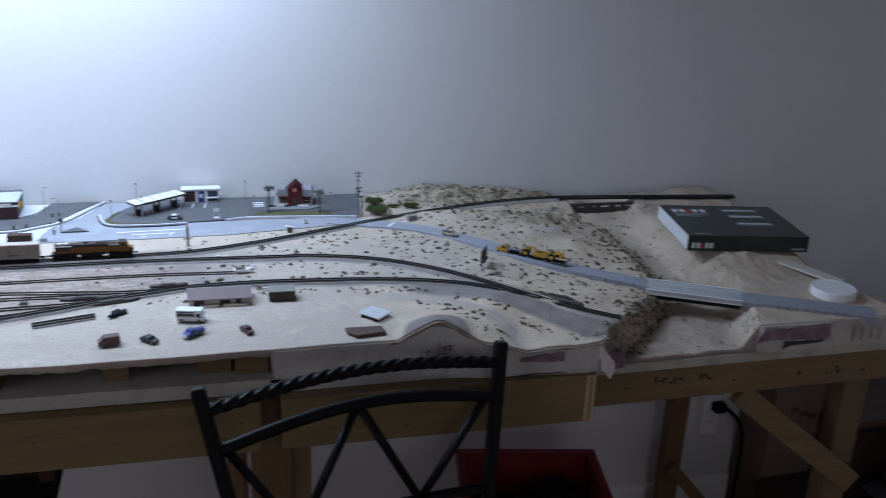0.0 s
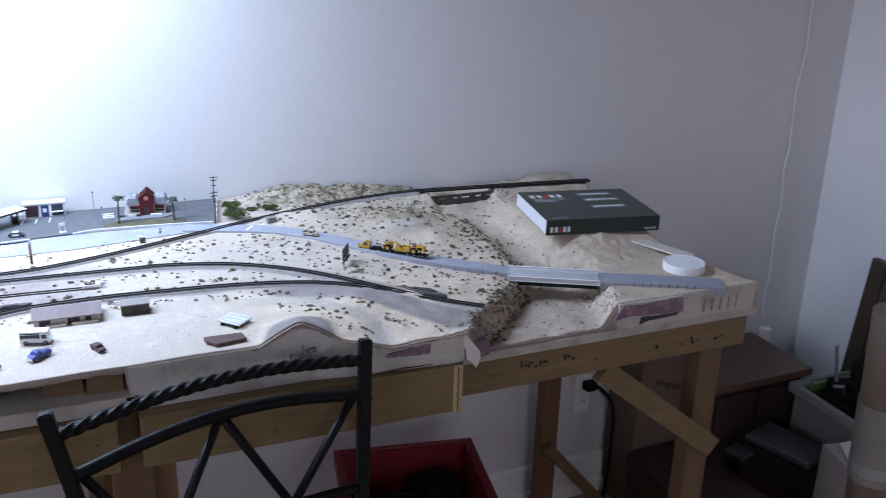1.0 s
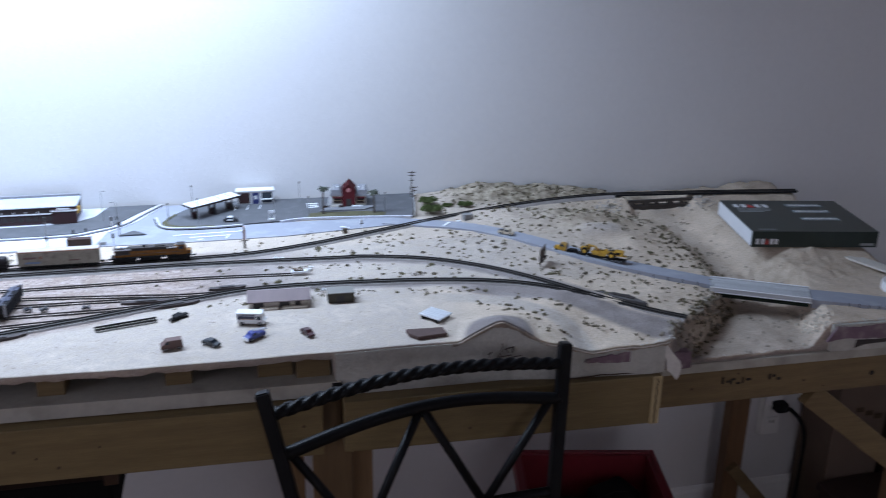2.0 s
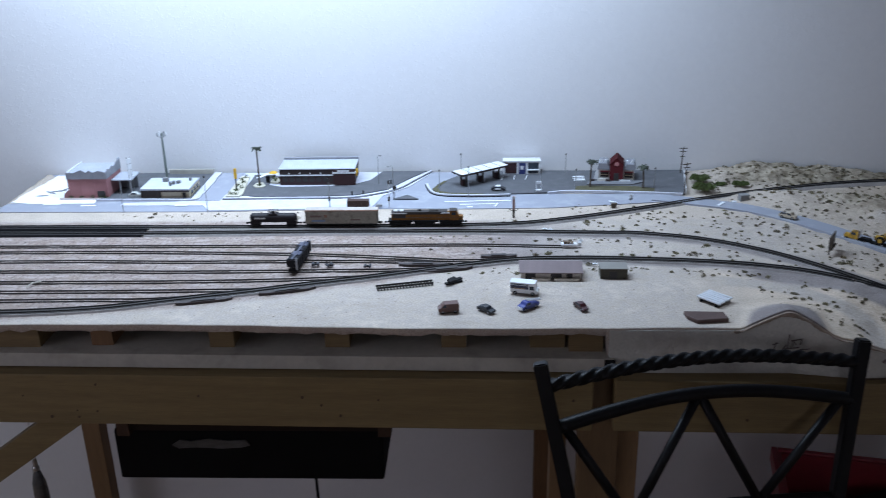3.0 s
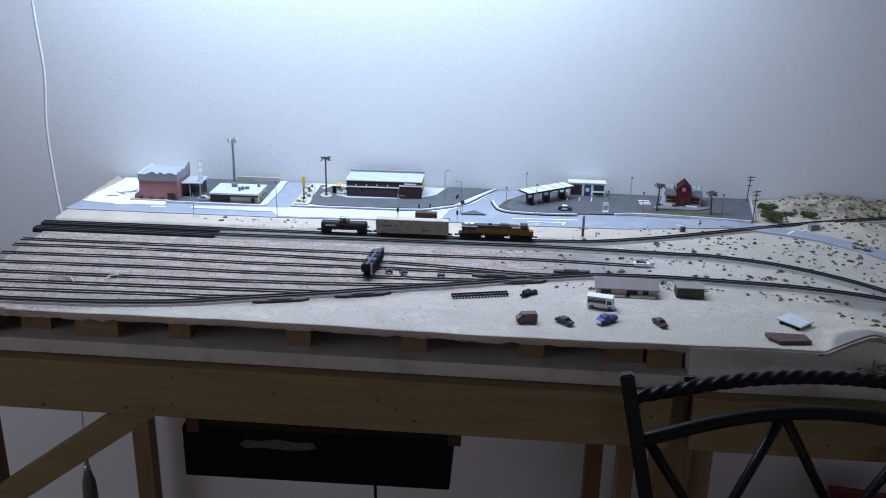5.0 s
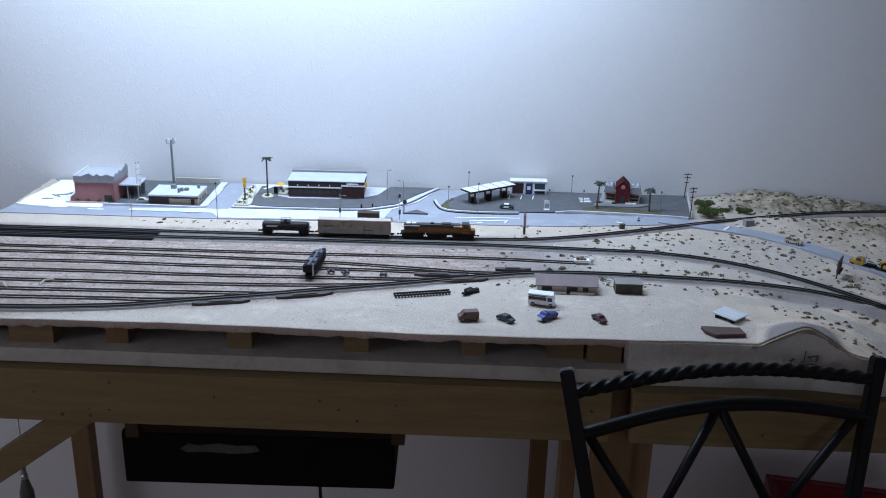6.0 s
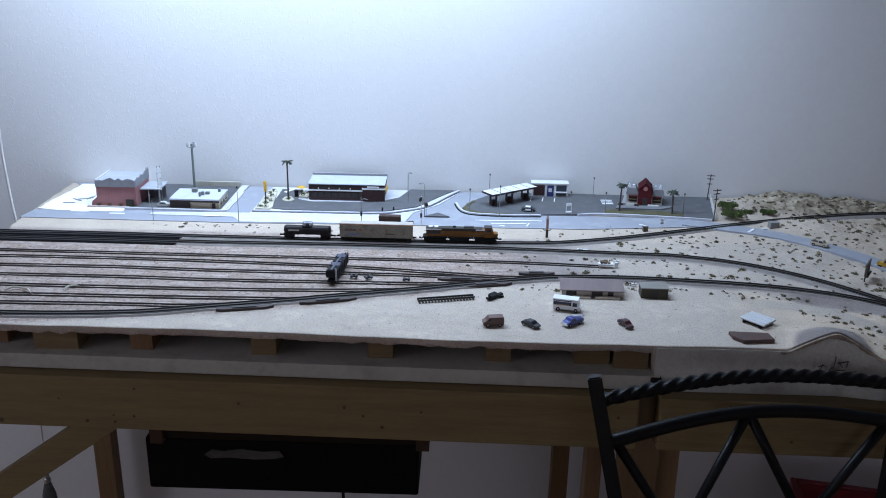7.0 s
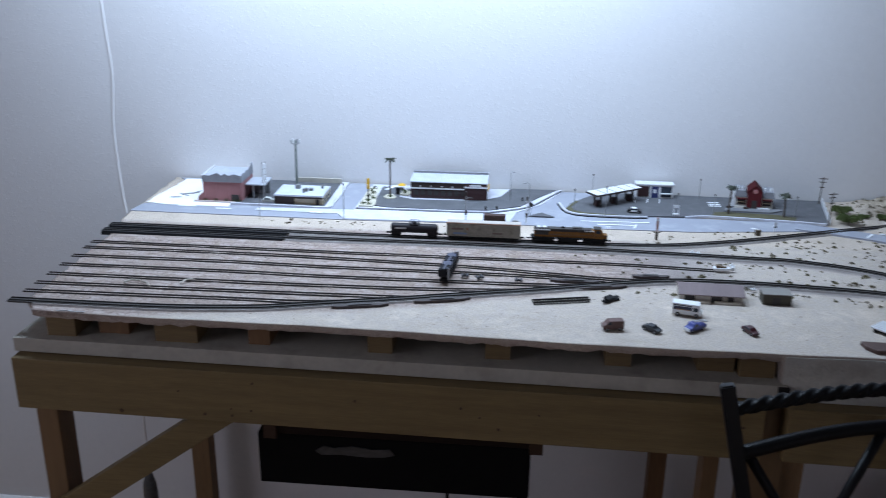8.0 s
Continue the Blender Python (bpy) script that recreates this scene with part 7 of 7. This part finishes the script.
SEAT = 0.47
for top, f in ((LT, on_left), (RT, on_right)):
    lo_ = f(SEAT)
    part("back_post", square_bar(top, lo_, 0.0090), IRON, ch)
    part("leg", square_bar(lo_, (lo_.x, lo_.y + 0.04, 0.0), 0.0115), IRON, ch)
    part("leg", square_bar((lo_.x, lo_.y - 0.40, SEAT - 0.02), (lo_.x, lo_.y - 0.42, 0.0), 0.0115), IRON, ch)


def on_rail(z, bow, drop, u):
    """A point of a bowed rail, u running from the left post to the right one."""
    arc = math.sin(math.pi * u)
    return on_left(z).lerp(on_right(z - drop), u) + Vector((0, 0.018 * arc, bow * arc))


def rail_points(z, bow, n, drop=0.0):
    return [on_rail(z, bow, drop, k / n) for k in range(n + 1)]


# twisted rail: a lobed section that turns along the bar
bm = bmesh.new()
pts = rail_points(0.991, 0.0145, 300, 0.016)
rings = []
for i, p in enumerate(pts):
    d = (pts[min(i + 1, 300)] - pts[max(i - 1, 0)]).normalized()
    s = d.cross(Vector((0, 0, 1))).normalized()
    u = s.cross(d)
    ring = []
    for k in range(16):
        a = 2 * math.pi * k / 16
        r = 0.0095 * (0.86 + 0.17 * math.cos(4 * (a - i * 2 * math.pi / 48 * 0.86)))
        ring.append(bm.verts.new(p + r * (math.cos(a) * s + math.sin(a) * u)))
    rings.append(ring)
for a, c in zip(rings, rings[1:]):
    for k in range(16):
        bm.faces.new((a[k], a[(k + 1) % 16], c[(k + 1) % 16], c[k]))
part("twisted_rail", bm, IRON, ch, "twisted iron rail", smooth=True)
ARCH, LOW = (0.936, 0.021, 0.013), (0.795, 0.0, 0.012)
part("arched_rail", tube(rail_points(ARCH[0], ARCH[1], 24, ARCH[2]), 0.0092, 10), IRON, ch, smooth=True)
part("lower_rail", tube(rail_points(LOW[0], LOW[1], 12, LOW[2]), 0.008, 10), IRON, ch, smooth=True)
for a, c in ((0.03, 0.205), (0.475, 0.205), (0.475, 0.70), (0.96, 0.70)):
    part("strut", tube([on_rail(*ARCH, a), on_rail(*LOW, c)], 0.0066, 10), IRON, ch, smooth=True)
sp = [on_left(SEAT), on_right(SEAT)]
part("seat", prism([(sp[0].x - 0.01, sp[0].y), (sp[1].x + 0.01, sp[1].y), (sp[1].x + 0.02, sp[1].y - 0.42), (sp[0].x - 0.02, sp[0].y - 0.42)], SEAT - 0.03, SEAT + 0.02), material("black_vinyl", (0.02, 0.018, 0.018), 0.5, bump=0.2), ch, "black padded seat")

for x, z, r in ((0.99, 0.877, 0.0042), (1.047, 0.873, 0.0028), (1.066, 0.882, 0.0034), (1.069, 0.874, 0.0040), (1.082, 0.874, 0.0022), (1.122, 0.872, 0.0034), (1.135, 0.876, 0.0022), (0.862, 0.876, 0.0022), (0.90, 0.862, 0.0016), (0.74, 0.900, 0.0016), (0.66, 0.88, 0.0022)):
    k = part("knot", tube([(x, 1.2080, z), (x, 1.211, z)], r, 9), INK if r > 0.003 else KNOT, bench2)
part("crack", skewed(tube([(1.593 + 0.0012 * math.sin(k * 2.1), -0.0022, 0.852 + 0.0055 * k) for k in range(15)], 0.0009, 5)), KNOT, bench2, "dark crack in the end grain")

part("dark_crack", tube(glide([(0.44, 1.1825, 0.9345), (0.465, 1.1815, 0.9355), (0.49, 1.181, 0.9372), (0.504, 1.1808, 0.9362), (0.53, 1.1802, 0.9365), (0.552, 1.1796, 0.9352), (0.583, 1.179, 0.936)], 0.005).tolist(), 0.0011, 5), KNOT, bench)

# ---- under the layout table ----
un = thing("under_table_drawer", pose(0, 0, 0), "black drawer box hung under the table with a painted glint", "drawer")
DWOOD = material("dark_stained_wood", (0.016, 0.010, 0.008), 0.7, spec=0.1, vary=0.25, stretch=(1, 8, 8), grain=80)
part("upper_board", box(-0.648, -0.231, 1.242, 1.62, 0.806, 0.8495, 0.002), DWOOD, un, "dark wooden board")
part("case", box(-0.672, -0.245, 1.268, 1.60, 0.699, 0.790, 0.004), material("drawer_black", (0.005, 0.005, 0.0055), 0.7, spec=0.06, vary=0.2), un)
part("case_top", box(-0.64, -0.25, 1.272, 1.60, 0.790, 0.806), DWOOD, un)
for x in (-0.652, -0.248):
    part("runner", box(x, x + 0.020, 1.236, 1.60, 0.800, 0.8490, 0.001), material("runner_brown", (0.045, 0.025, 0.016), 0.7, spec=0.2, vary=0.25), un, "red-brown wooden runner")
# an uneven grey sheet stands for the glint on the drawer front
part("wrapping", side_prism([(-0.580, 0.764), (-0.566, 0.774), (-0.55, 0.771), (-0.52, 0.776), (-0.49, 0.772), (-0.462, 0.774), (-0.455, 0.764), (-0.47, 0.760), (-0.50, 0.758), (-0.54, 0.760), (-0.57, 0.758)], 1.2655, 1.2675), material("glint_grey", (0.045, 0.045, 0.048), 0.4, vary=0.5, grain=200, patch=50, bump=0.8, stretch=(0.3, 1, 1)), un, "uneven grey sheet painted as a glint")
part("cable", tube([(-0.385, 1.40, 0.70), (-0.380, 1.39, 0.55), (-0.37, 1.40, 0.35), (-0.39, 1.45, 0.05)], 0.003, 6), BLACK, un)

TUBRED = material("red_plastic", (0.17, 0.012, 0.02), 0.45, vary=0.12, grain=60, patch=8, bump=0.05)
tb = thing("storage_tub", pose(0.682, 1.565, 0, 0, 0, -11), "open dark red plastic storage tub full of black gear", "storage tub")
RIM = 0.40
for nm, (x0, x1, y0, y1) in (("wall", (-0.155, -0.148, -0.20, 0.20)), ("wall", (0.148, 0.155, -0.20, 0.20)), ("wall", (-0.148, 0.148, -0.20, -0.193)), ("wall", (-0.148, 0.148, 0.193, 0.20))):
    part(nm, box(x0, x1, y0, y1, 0.0, RIM), TUBRED, tb)
part("bottom", box(-0.148, 0.148, -0.193, 0.193, 0.0, 0.008), TUBRED, tb)
for x0, x1, y0, y1 in ((-0.168, -0.155, -0.213, 0.213), (0.155, 0.168, -0.213, 0.213), (-0.155, 0.155, -0.213, -0.2), (-0.155, 0.155, 0.2, 0.213)):
    part("rim", box(x0, x1, y0, y1, RIM - 0.03, RIM + 0.004, 0.003), TUBRED, tb)
for i, (x, y, w, l, h, a) in enumerate(((-0.06, 0.05, 0.10, 0.14, 0.33, 20), (0.07, 0.02, 0.09, 0.2, 0.30, -10), (0.0, -0.1, 0.2, 0.1, 0.31, 5), (0.06, 0.12, 0.1, 0.08, 0.35, 30))):
    g = thing("black_gadget", pose(0.682, 1.565, 0, 0, 0, -11) @ pose(x, y, 0.008, 0, 0, a), "black gadget lying in the red tub", "gadget", "gadgets in the tub")
    part("body", box(-w / 2, w / 2, -l / 2, l / 2, 0, h, 0.01), BLACK, g)
cg = thing("coiled_cable", pose(0.682, 1.565, 0.345, 0, 0, 0), "black cable looped over the gear in the tub", "cable")
part("cord", tube([(0.08 * math.cos(a) + 0.02, 0.09 * math.sin(a), 0.02 + 0.02 * math.sin(3 * a)) for a in (k * 0.3 for k in range(30))], 0.004, 6), BLACK, cg)

# wall outlet with a black plug, and cords
ol = thing("wall_outlet", pose(1.335, WY, 0.33), "white wall outlet with a black plug in it", "outlet")
bm = prism([(-0.036, 0.0), (-0.025, -0.015), (0.025, -0.015), (0.036, 0.0)], -0.060, 0.057)
bmesh.ops.bevel(bm, geom=list(bm.edges), offset=0.0015, segments=2, affect="EDGES")
part("plate", bm, TRIM, ol, "raised white cover plate")
for z in (-0.02, 0.02):
    part("socket", box(-0.015, 0.015, -0.018, -0.015, z - 0.014, z + 0.014, 0.002), TRIM, ol)
    for x in (-0.005, 0.005):
        part("slot", box(x - 0.001, x + 0.001, -0.0186, -0.018, z - 0.004, z + 0.005), BLACK, ol)
pk = thing("black_power_cord", pose(0, 0, 0), "black power cord hanging from the wall outlet", "power cord")
part("plug", box(1.330, 1.366, 1.916, 1.95, 0.348, 0.374, 0.007), BLACK, pk)
part("cord", tube(glide([(1.365, 1.915, 0.362), (1.40, 1.91, 0.325), (1.420, 1.91, 0.27), (1.424, 1.91, 0.16), (1.409, 1.90, 0.012), (1.34, 1.82, 0.006)], 0.02).tolist(), 0.0055, 8), BLACK, pk, smooth=True)
CORD = material("white_cord", (0.72, 0.72, 0.73), 0.5, vary=0.04, bump=0)
wc = thing("white_wall_cord", pose(0, 0, 0), "thin white cord hanging down the wall to a plug", "cord")
zz = [2.42, 2.0, 1.7, 1.41, 1.27, 1.16, 1.0, 0.93, 0.84, 0.74, 0.62, 0.53, 0.44]
xx = [1.97, 1.962, 1.97, 1.964, 1.970, 1.957, 1.965, 1.957, 1.968, 1.960, 1.968, 1.960, 1.972]
part("cord", tube(glide(list(zip(xx, [WY - 0.008] * 13, zz)), 0.03).tolist(), 0.0032, 6), CORD, wc, smooth=True)
part("plug", box(1.962, 1.990, WY - 0.035, WY - 0.002, 0.375, 0.44, 0.006), TRIM, wc)
wl = thing("white_wall_cord", pose(0, 0, 0), "thin white cord hanging down beside the end of the layout", "cord")
zz = [2.42, 2.0, 1.6, 1.379, 1.27, 1.164, 1.038, 0.95, 0.917, 0.70, 0.55, 0.43]
xx = [-1.06, -1.05, -1.056, -1.052, -1.047, -1.056, -1.052, -1.044, -1.047, -1.056, -1.060, -1.063]
part("cord", tube(glide(list(zip(xx, [1.70] * 12, zz)), 0.03).tolist(), 0.0025, 6), CORD, wl, smooth=True)
STEEL = material("dull_steel", (0.34, 0.34, 0.35), 0.3, metal=0.8, vary=0.3, grain=200, patch=40)
part("collar", lathe([(0.0001, 0.435), (0.0045, 0.434), (0.0055, 0.415), (0.0075, 0.412), (0.0075, 0.404), (0.0001, 0.404)], 16), STEEL, wl, "dull steel collar").location = (-1.0635, 1.70, 0)
part("handle", lathe([(0.0001, 0.404), (0.0065, 0.4035), (0.010, 0.39), (0.0145, 0.372), (0.016, 0.345), (0.0155, 0.30), (0.012, 0.285), (0.0001, 0.284)], 20), material("grey_handle", (0.07, 0.07, 0.072), 0.25, vary=0.4, grain=120, patch=40), wl, "glossy grey handle").location = (-1.0635, 1.70, 0)

# ---- corner of the room ----
CHEST = material("dark_chest_wood", (0.10, 0.058, 0.038), 0.4, vary=0.25, stretch=(1, 8, 8), grain=60, patch=6)
cb = thing("low_chest", pose(0, 0, 0), "low dark brown wooden chest against the wall", "chest")
part("top", box(1.58, 1.926, 1.692, 1.945, 0.408, 0.43, 0.003), CHEST, cb)
part("body", box(1.60, 1.91, 1.715, 1.94, 0.0, 0.408, 0.003), material("chest_dark", (0.035, 0.02, 0.014), 0.5), cb)
for x in (1.612, 1.758):
    part("drawer_front", box(x, x + 0.138, 1.706, 1.715, 0.06, 0.385, 0.003), MATS["chest_dark"], cb)
tk = thing("dark_trunk", pose(1.395, 1.785, 0, 0, 0, 4), "dark red-brown wooden trunk on the floor", "trunk")
part("body", box(0, 0.20, -0.34, 0.0, 0, 0.19, 0.003), MATS["chest_dark"], tk)
part("lid", box(-0.006, 0.206, -0.346, 0.006, 0.192, 0.212, 0.003), material("trunk_lid", (0.028, 0.014, 0.011), 0.5, vary=0.25), tk)
cbx = thing("cardboard_box", pose(1.53, 1.885, 0, 0, 0, 0), "brown cardboard box standing against the wall", "cardboard box")
part("body", box(-0.105, 0.045, -0.075, 0.06, 0.0, 0.475, 0.002), material("cardboard", (0.135, 0.095, 0.072), 0.85, vary=0.12, patch=12), cbx)
part("flap", box(-0.105, 0.045, -0.079, -0.076, 0.395, 0.474), MATS["cardboard"], cbx)
for k in range(3):
    part("print_bar", box(-0.05 + 0.028 * k, -0.03 + 0.028 * k, -0.0815, -0.0795, 0.402 - 0.012 * k, 0.415 - 0.012 * k), KNOT, cbx)
BIN = material("grey_bin_plastic", (0.22, 0.24, 0.23), 0.5, vary=0.1)
bn = thing("storage_bin", pose(1.985, 1.452, 0, 0, 0, -2), "grey plastic storage bin heaped with black equipment", "storage bin")
for x0, x1, y0, y1 in ((-0.135, -0.128, -0.22, 0.22), (0.128, 0.135, -0.22, 0.22), (-0.128, 0.128, -0.22, -0.213), (-0.128, 0.128, 0.213, 0.22)):
    part("wall", box(x0, x1, y0, y1, 0, 0.40), BIN, bn)
part("bottom", box(-0.128, 0.128, -0.213, 0.213, 0, 0.008), BIN, bn)
for x0, x1, y0, y1 in ((-0.150, -0.135, -0.235, 0.235), (0.135, 0.150, -0.235, 0.235), (-0.135, 0.135, -0.235, -0.22), (-0.135, 0.135, 0.22, 0.235)):
    part("rim", box(x0, x1, y0, y1, 0.375, 0.404, 0.003), BIN, bn)
part("green_liner", box(-0.10, 0.10, 0.192, 0.206, 0.30, 0.408), material("green_liner", (0.10, 0.20, 0.07), 0.6), bn, "green folder edge")
for i, (x, y, w, l, z0, z1, a) in enumerate(((-0.01, 0.05, 0.19, 0.24, 0.008, 0.40, 6), (-0.02, 0.03, 0.15, 0.14, 0.40, 0.46, -14), (0.0, -0.15, 0.18, 0.09, 0.008, 0.395, 4), (0.0, 0.09, 0.09, 0.10, 0.46, 0.51, 20), (-0.04, -0.07, 0.10, 0.07, 0.40, 0.43, 30), (-0.06, 0.14, 0.06, 0.06, 0.40, 0.435, -25))):
    e = thing("black_equipment", pose(1.985, 1.452, 0, 0, 0, -2) @ pose(x, y, z0, 0, 0, a), "black electronic equipment piled in the bin", "equipment", "equipment in the bin")
    part("body", box(-w / 2, w / 2, -l / 2, l / 2, 0, z1 - z0, 0.008), BLACK, e)
    part("lens", tube([(0, -l / 2 - 0.012, (z1 - z0) * 0.55), (0, -l / 2 + 0.002, (z1 - z0) * 0.55)], min(0.016, (z1 - z0) * 0.35), 14), GLASS, e)
    part("trim", box(-w / 2 - 0.001, w / 2 + 0.001, -l / 2 - 0.001, -l / 2 + 0.006, (z1 - z0) * 0.9, (z1 - z0) * 0.9 + 0.006), GREY, e, "grey trim line")
an = thing("grey_ruler", pose(1.925, 1.60, 0.40, 0, -12, 0), "thin grey metal strip sticking up from the bin", "strip")
part("strip", box(-0.006, 0.006, -0.001, 0.001, 0, 0.15), GREY, an)
pr = thing("black_printer", pose(1.745, 1.567, 0.0, 0, 0, 15), "black flatbed printer with glossy grey top on a box", "printer")
part("body", box(-0.066, 0.066, -0.105, 0.105, 0.19, 0.285, 0.012), BLACK, pr)
part("lid", box(-0.058, 0.058, -0.096, 0.096, 0.285, 0.303, 0.006), material("smoke_grey", (0.05, 0.055, 0.06), 0.25), pr, "smoke-grey lid")
part("stand", box(-0.06, 0.06, -0.10, 0.10, 0.0, 0.19), material("dark_red_box", (0.05, 0.008, 0.01), 0.6), pr, "dark red box beneath")
part("paper_tray", box(-0.118, -0.066, 0.05, 0.11, 0.256, 0.272, 0.004), material("tray_grey", (0.022, 0.023, 0.025), 0.5), pr)
wb = thing("white_box", pose(1.80, 1.385, 0, 0, 0, -12), "white cardboard box with a crumpled sheet on top", "box")
part("body", box(-0.07, 0.07, -0.06, 0.06, 0, 0.36, 0.002), material("white_card", (0.36, 0.345, 0.33), 0.7), wb)
part("sheet", prism([(-0.06, -0.05), (0.07, -0.055), (0.05, 0.06), (-0.03, 0.05)], 0.361, 0.366), WHITE, wb, "pale sheet of paper")
rt = thing("paper_roll", pose(1.648, 1.20, 0, 0, -4, 0), "upright brown cardboard tube wrapped in pale paper bands", "paper roll")
part("tube", tube([(0, 0, 0), (0, 0, 0.86)], 0.052, 28), material("tube_card", (0.15, 0.115, 0.085), 0.8), rt)
for z0, z1 in ((0.462, 0.652),):
    part("wrap", tube([(0, 0, z0), (0, 0, z1)], 0.0545, 28), material("pale_wrap", (0.23, 0.225, 0.205), 0.6), rt, "pale paper wrap")
part("tape_band", tube([(0, 0, 0.483), (0, 0, 0.51)], 0.0552, 28), GREY, rt)
pf = thing("picture_frame", pose(2.022, 1.60, 0.0, 0, 6.5, 0), "dark ornate picture frame leaning on the wall", "picture frame")
FR = material("dark_gilt_frame", (0.045, 0.03, 0.02), 0.45, vary=0.3, grain=120, bump=0.4)
for y0, y1, z0, z1 in ((0.06, 0.11, 0.02, 0.74), (-0.50, -0.45, 0.02, 0.74), (-0.45, 0.06, 0.02, 0.07), (-0.45, 0.06, 0.69, 0.74)):
    part("frame_side", box(-0.015, 0.012, y0, y1, z0, z1, 0.006), FR, pf)
part("picture", box(-0.004, 0.002, -0.45, 0.06, 0.07, 0.69), material("murky_green_picture", (0.05, 0.065, 0.02), 0.6, vary=0.5, grain=30, patch=5), pf, "murky green picture")

# ---- assumed windows of the unseen far walls ----
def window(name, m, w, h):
    ob = thing(name, m, "unseen white framed window, assumed for the daylight", "window", kind="structure")
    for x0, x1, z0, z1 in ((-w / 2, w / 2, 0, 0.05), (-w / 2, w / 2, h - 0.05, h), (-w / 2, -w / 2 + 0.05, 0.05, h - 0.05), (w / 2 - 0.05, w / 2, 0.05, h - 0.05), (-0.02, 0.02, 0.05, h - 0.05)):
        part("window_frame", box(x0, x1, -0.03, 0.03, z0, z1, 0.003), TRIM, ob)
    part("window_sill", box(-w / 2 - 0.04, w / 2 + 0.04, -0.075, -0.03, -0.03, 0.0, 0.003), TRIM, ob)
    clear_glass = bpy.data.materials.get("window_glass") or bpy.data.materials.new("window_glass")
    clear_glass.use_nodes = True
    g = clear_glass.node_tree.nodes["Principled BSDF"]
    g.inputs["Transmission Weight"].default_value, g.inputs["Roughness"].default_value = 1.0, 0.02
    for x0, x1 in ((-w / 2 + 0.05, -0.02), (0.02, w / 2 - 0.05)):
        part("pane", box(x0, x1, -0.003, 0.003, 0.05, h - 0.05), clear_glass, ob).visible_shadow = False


window("unseen_window_1", pose(-2.66, -0.1, 0.9, 0, 0, 90), 1.398, 1.348)
window("unseen_window_2", pose(0.5, -2.26, 0.85, 0, 0, 180), 1.298, 1.298)

# ---- floor planks near the layout ----
pm = box(-0.6, 0.6, -0.043, 0.043, -0.0078, 0.0)
bmesh.ops.recalc_face_normals(pm, faces=pm.faces)
plank_mesh = bpy.data.meshes.new("plank")
pm.to_mesh(plank_mesh)
pm.free()
plank_mesh.materials.append(FLOORWOOD)
row = 0
y = 1.915
while y > -2.15:
    off = 0.37 * (row % 3)
    for c in range(-4, 4):
        x0, x1 = max(-2.6, c * 1.204 + off - 0.6), min(2.12, c * 1.204 + off + 0.6)
        if x1 - x0 > 0.05:
            pk_ = new("plank", plank_mesh)
            pk_.parent = floor
            pk_.location = ((x0 + x1) / 2, y, 0)
            pk_.scale = ((x1 - x0) / 1.2, 1, 1)
    y -= 0.089
    row += 1
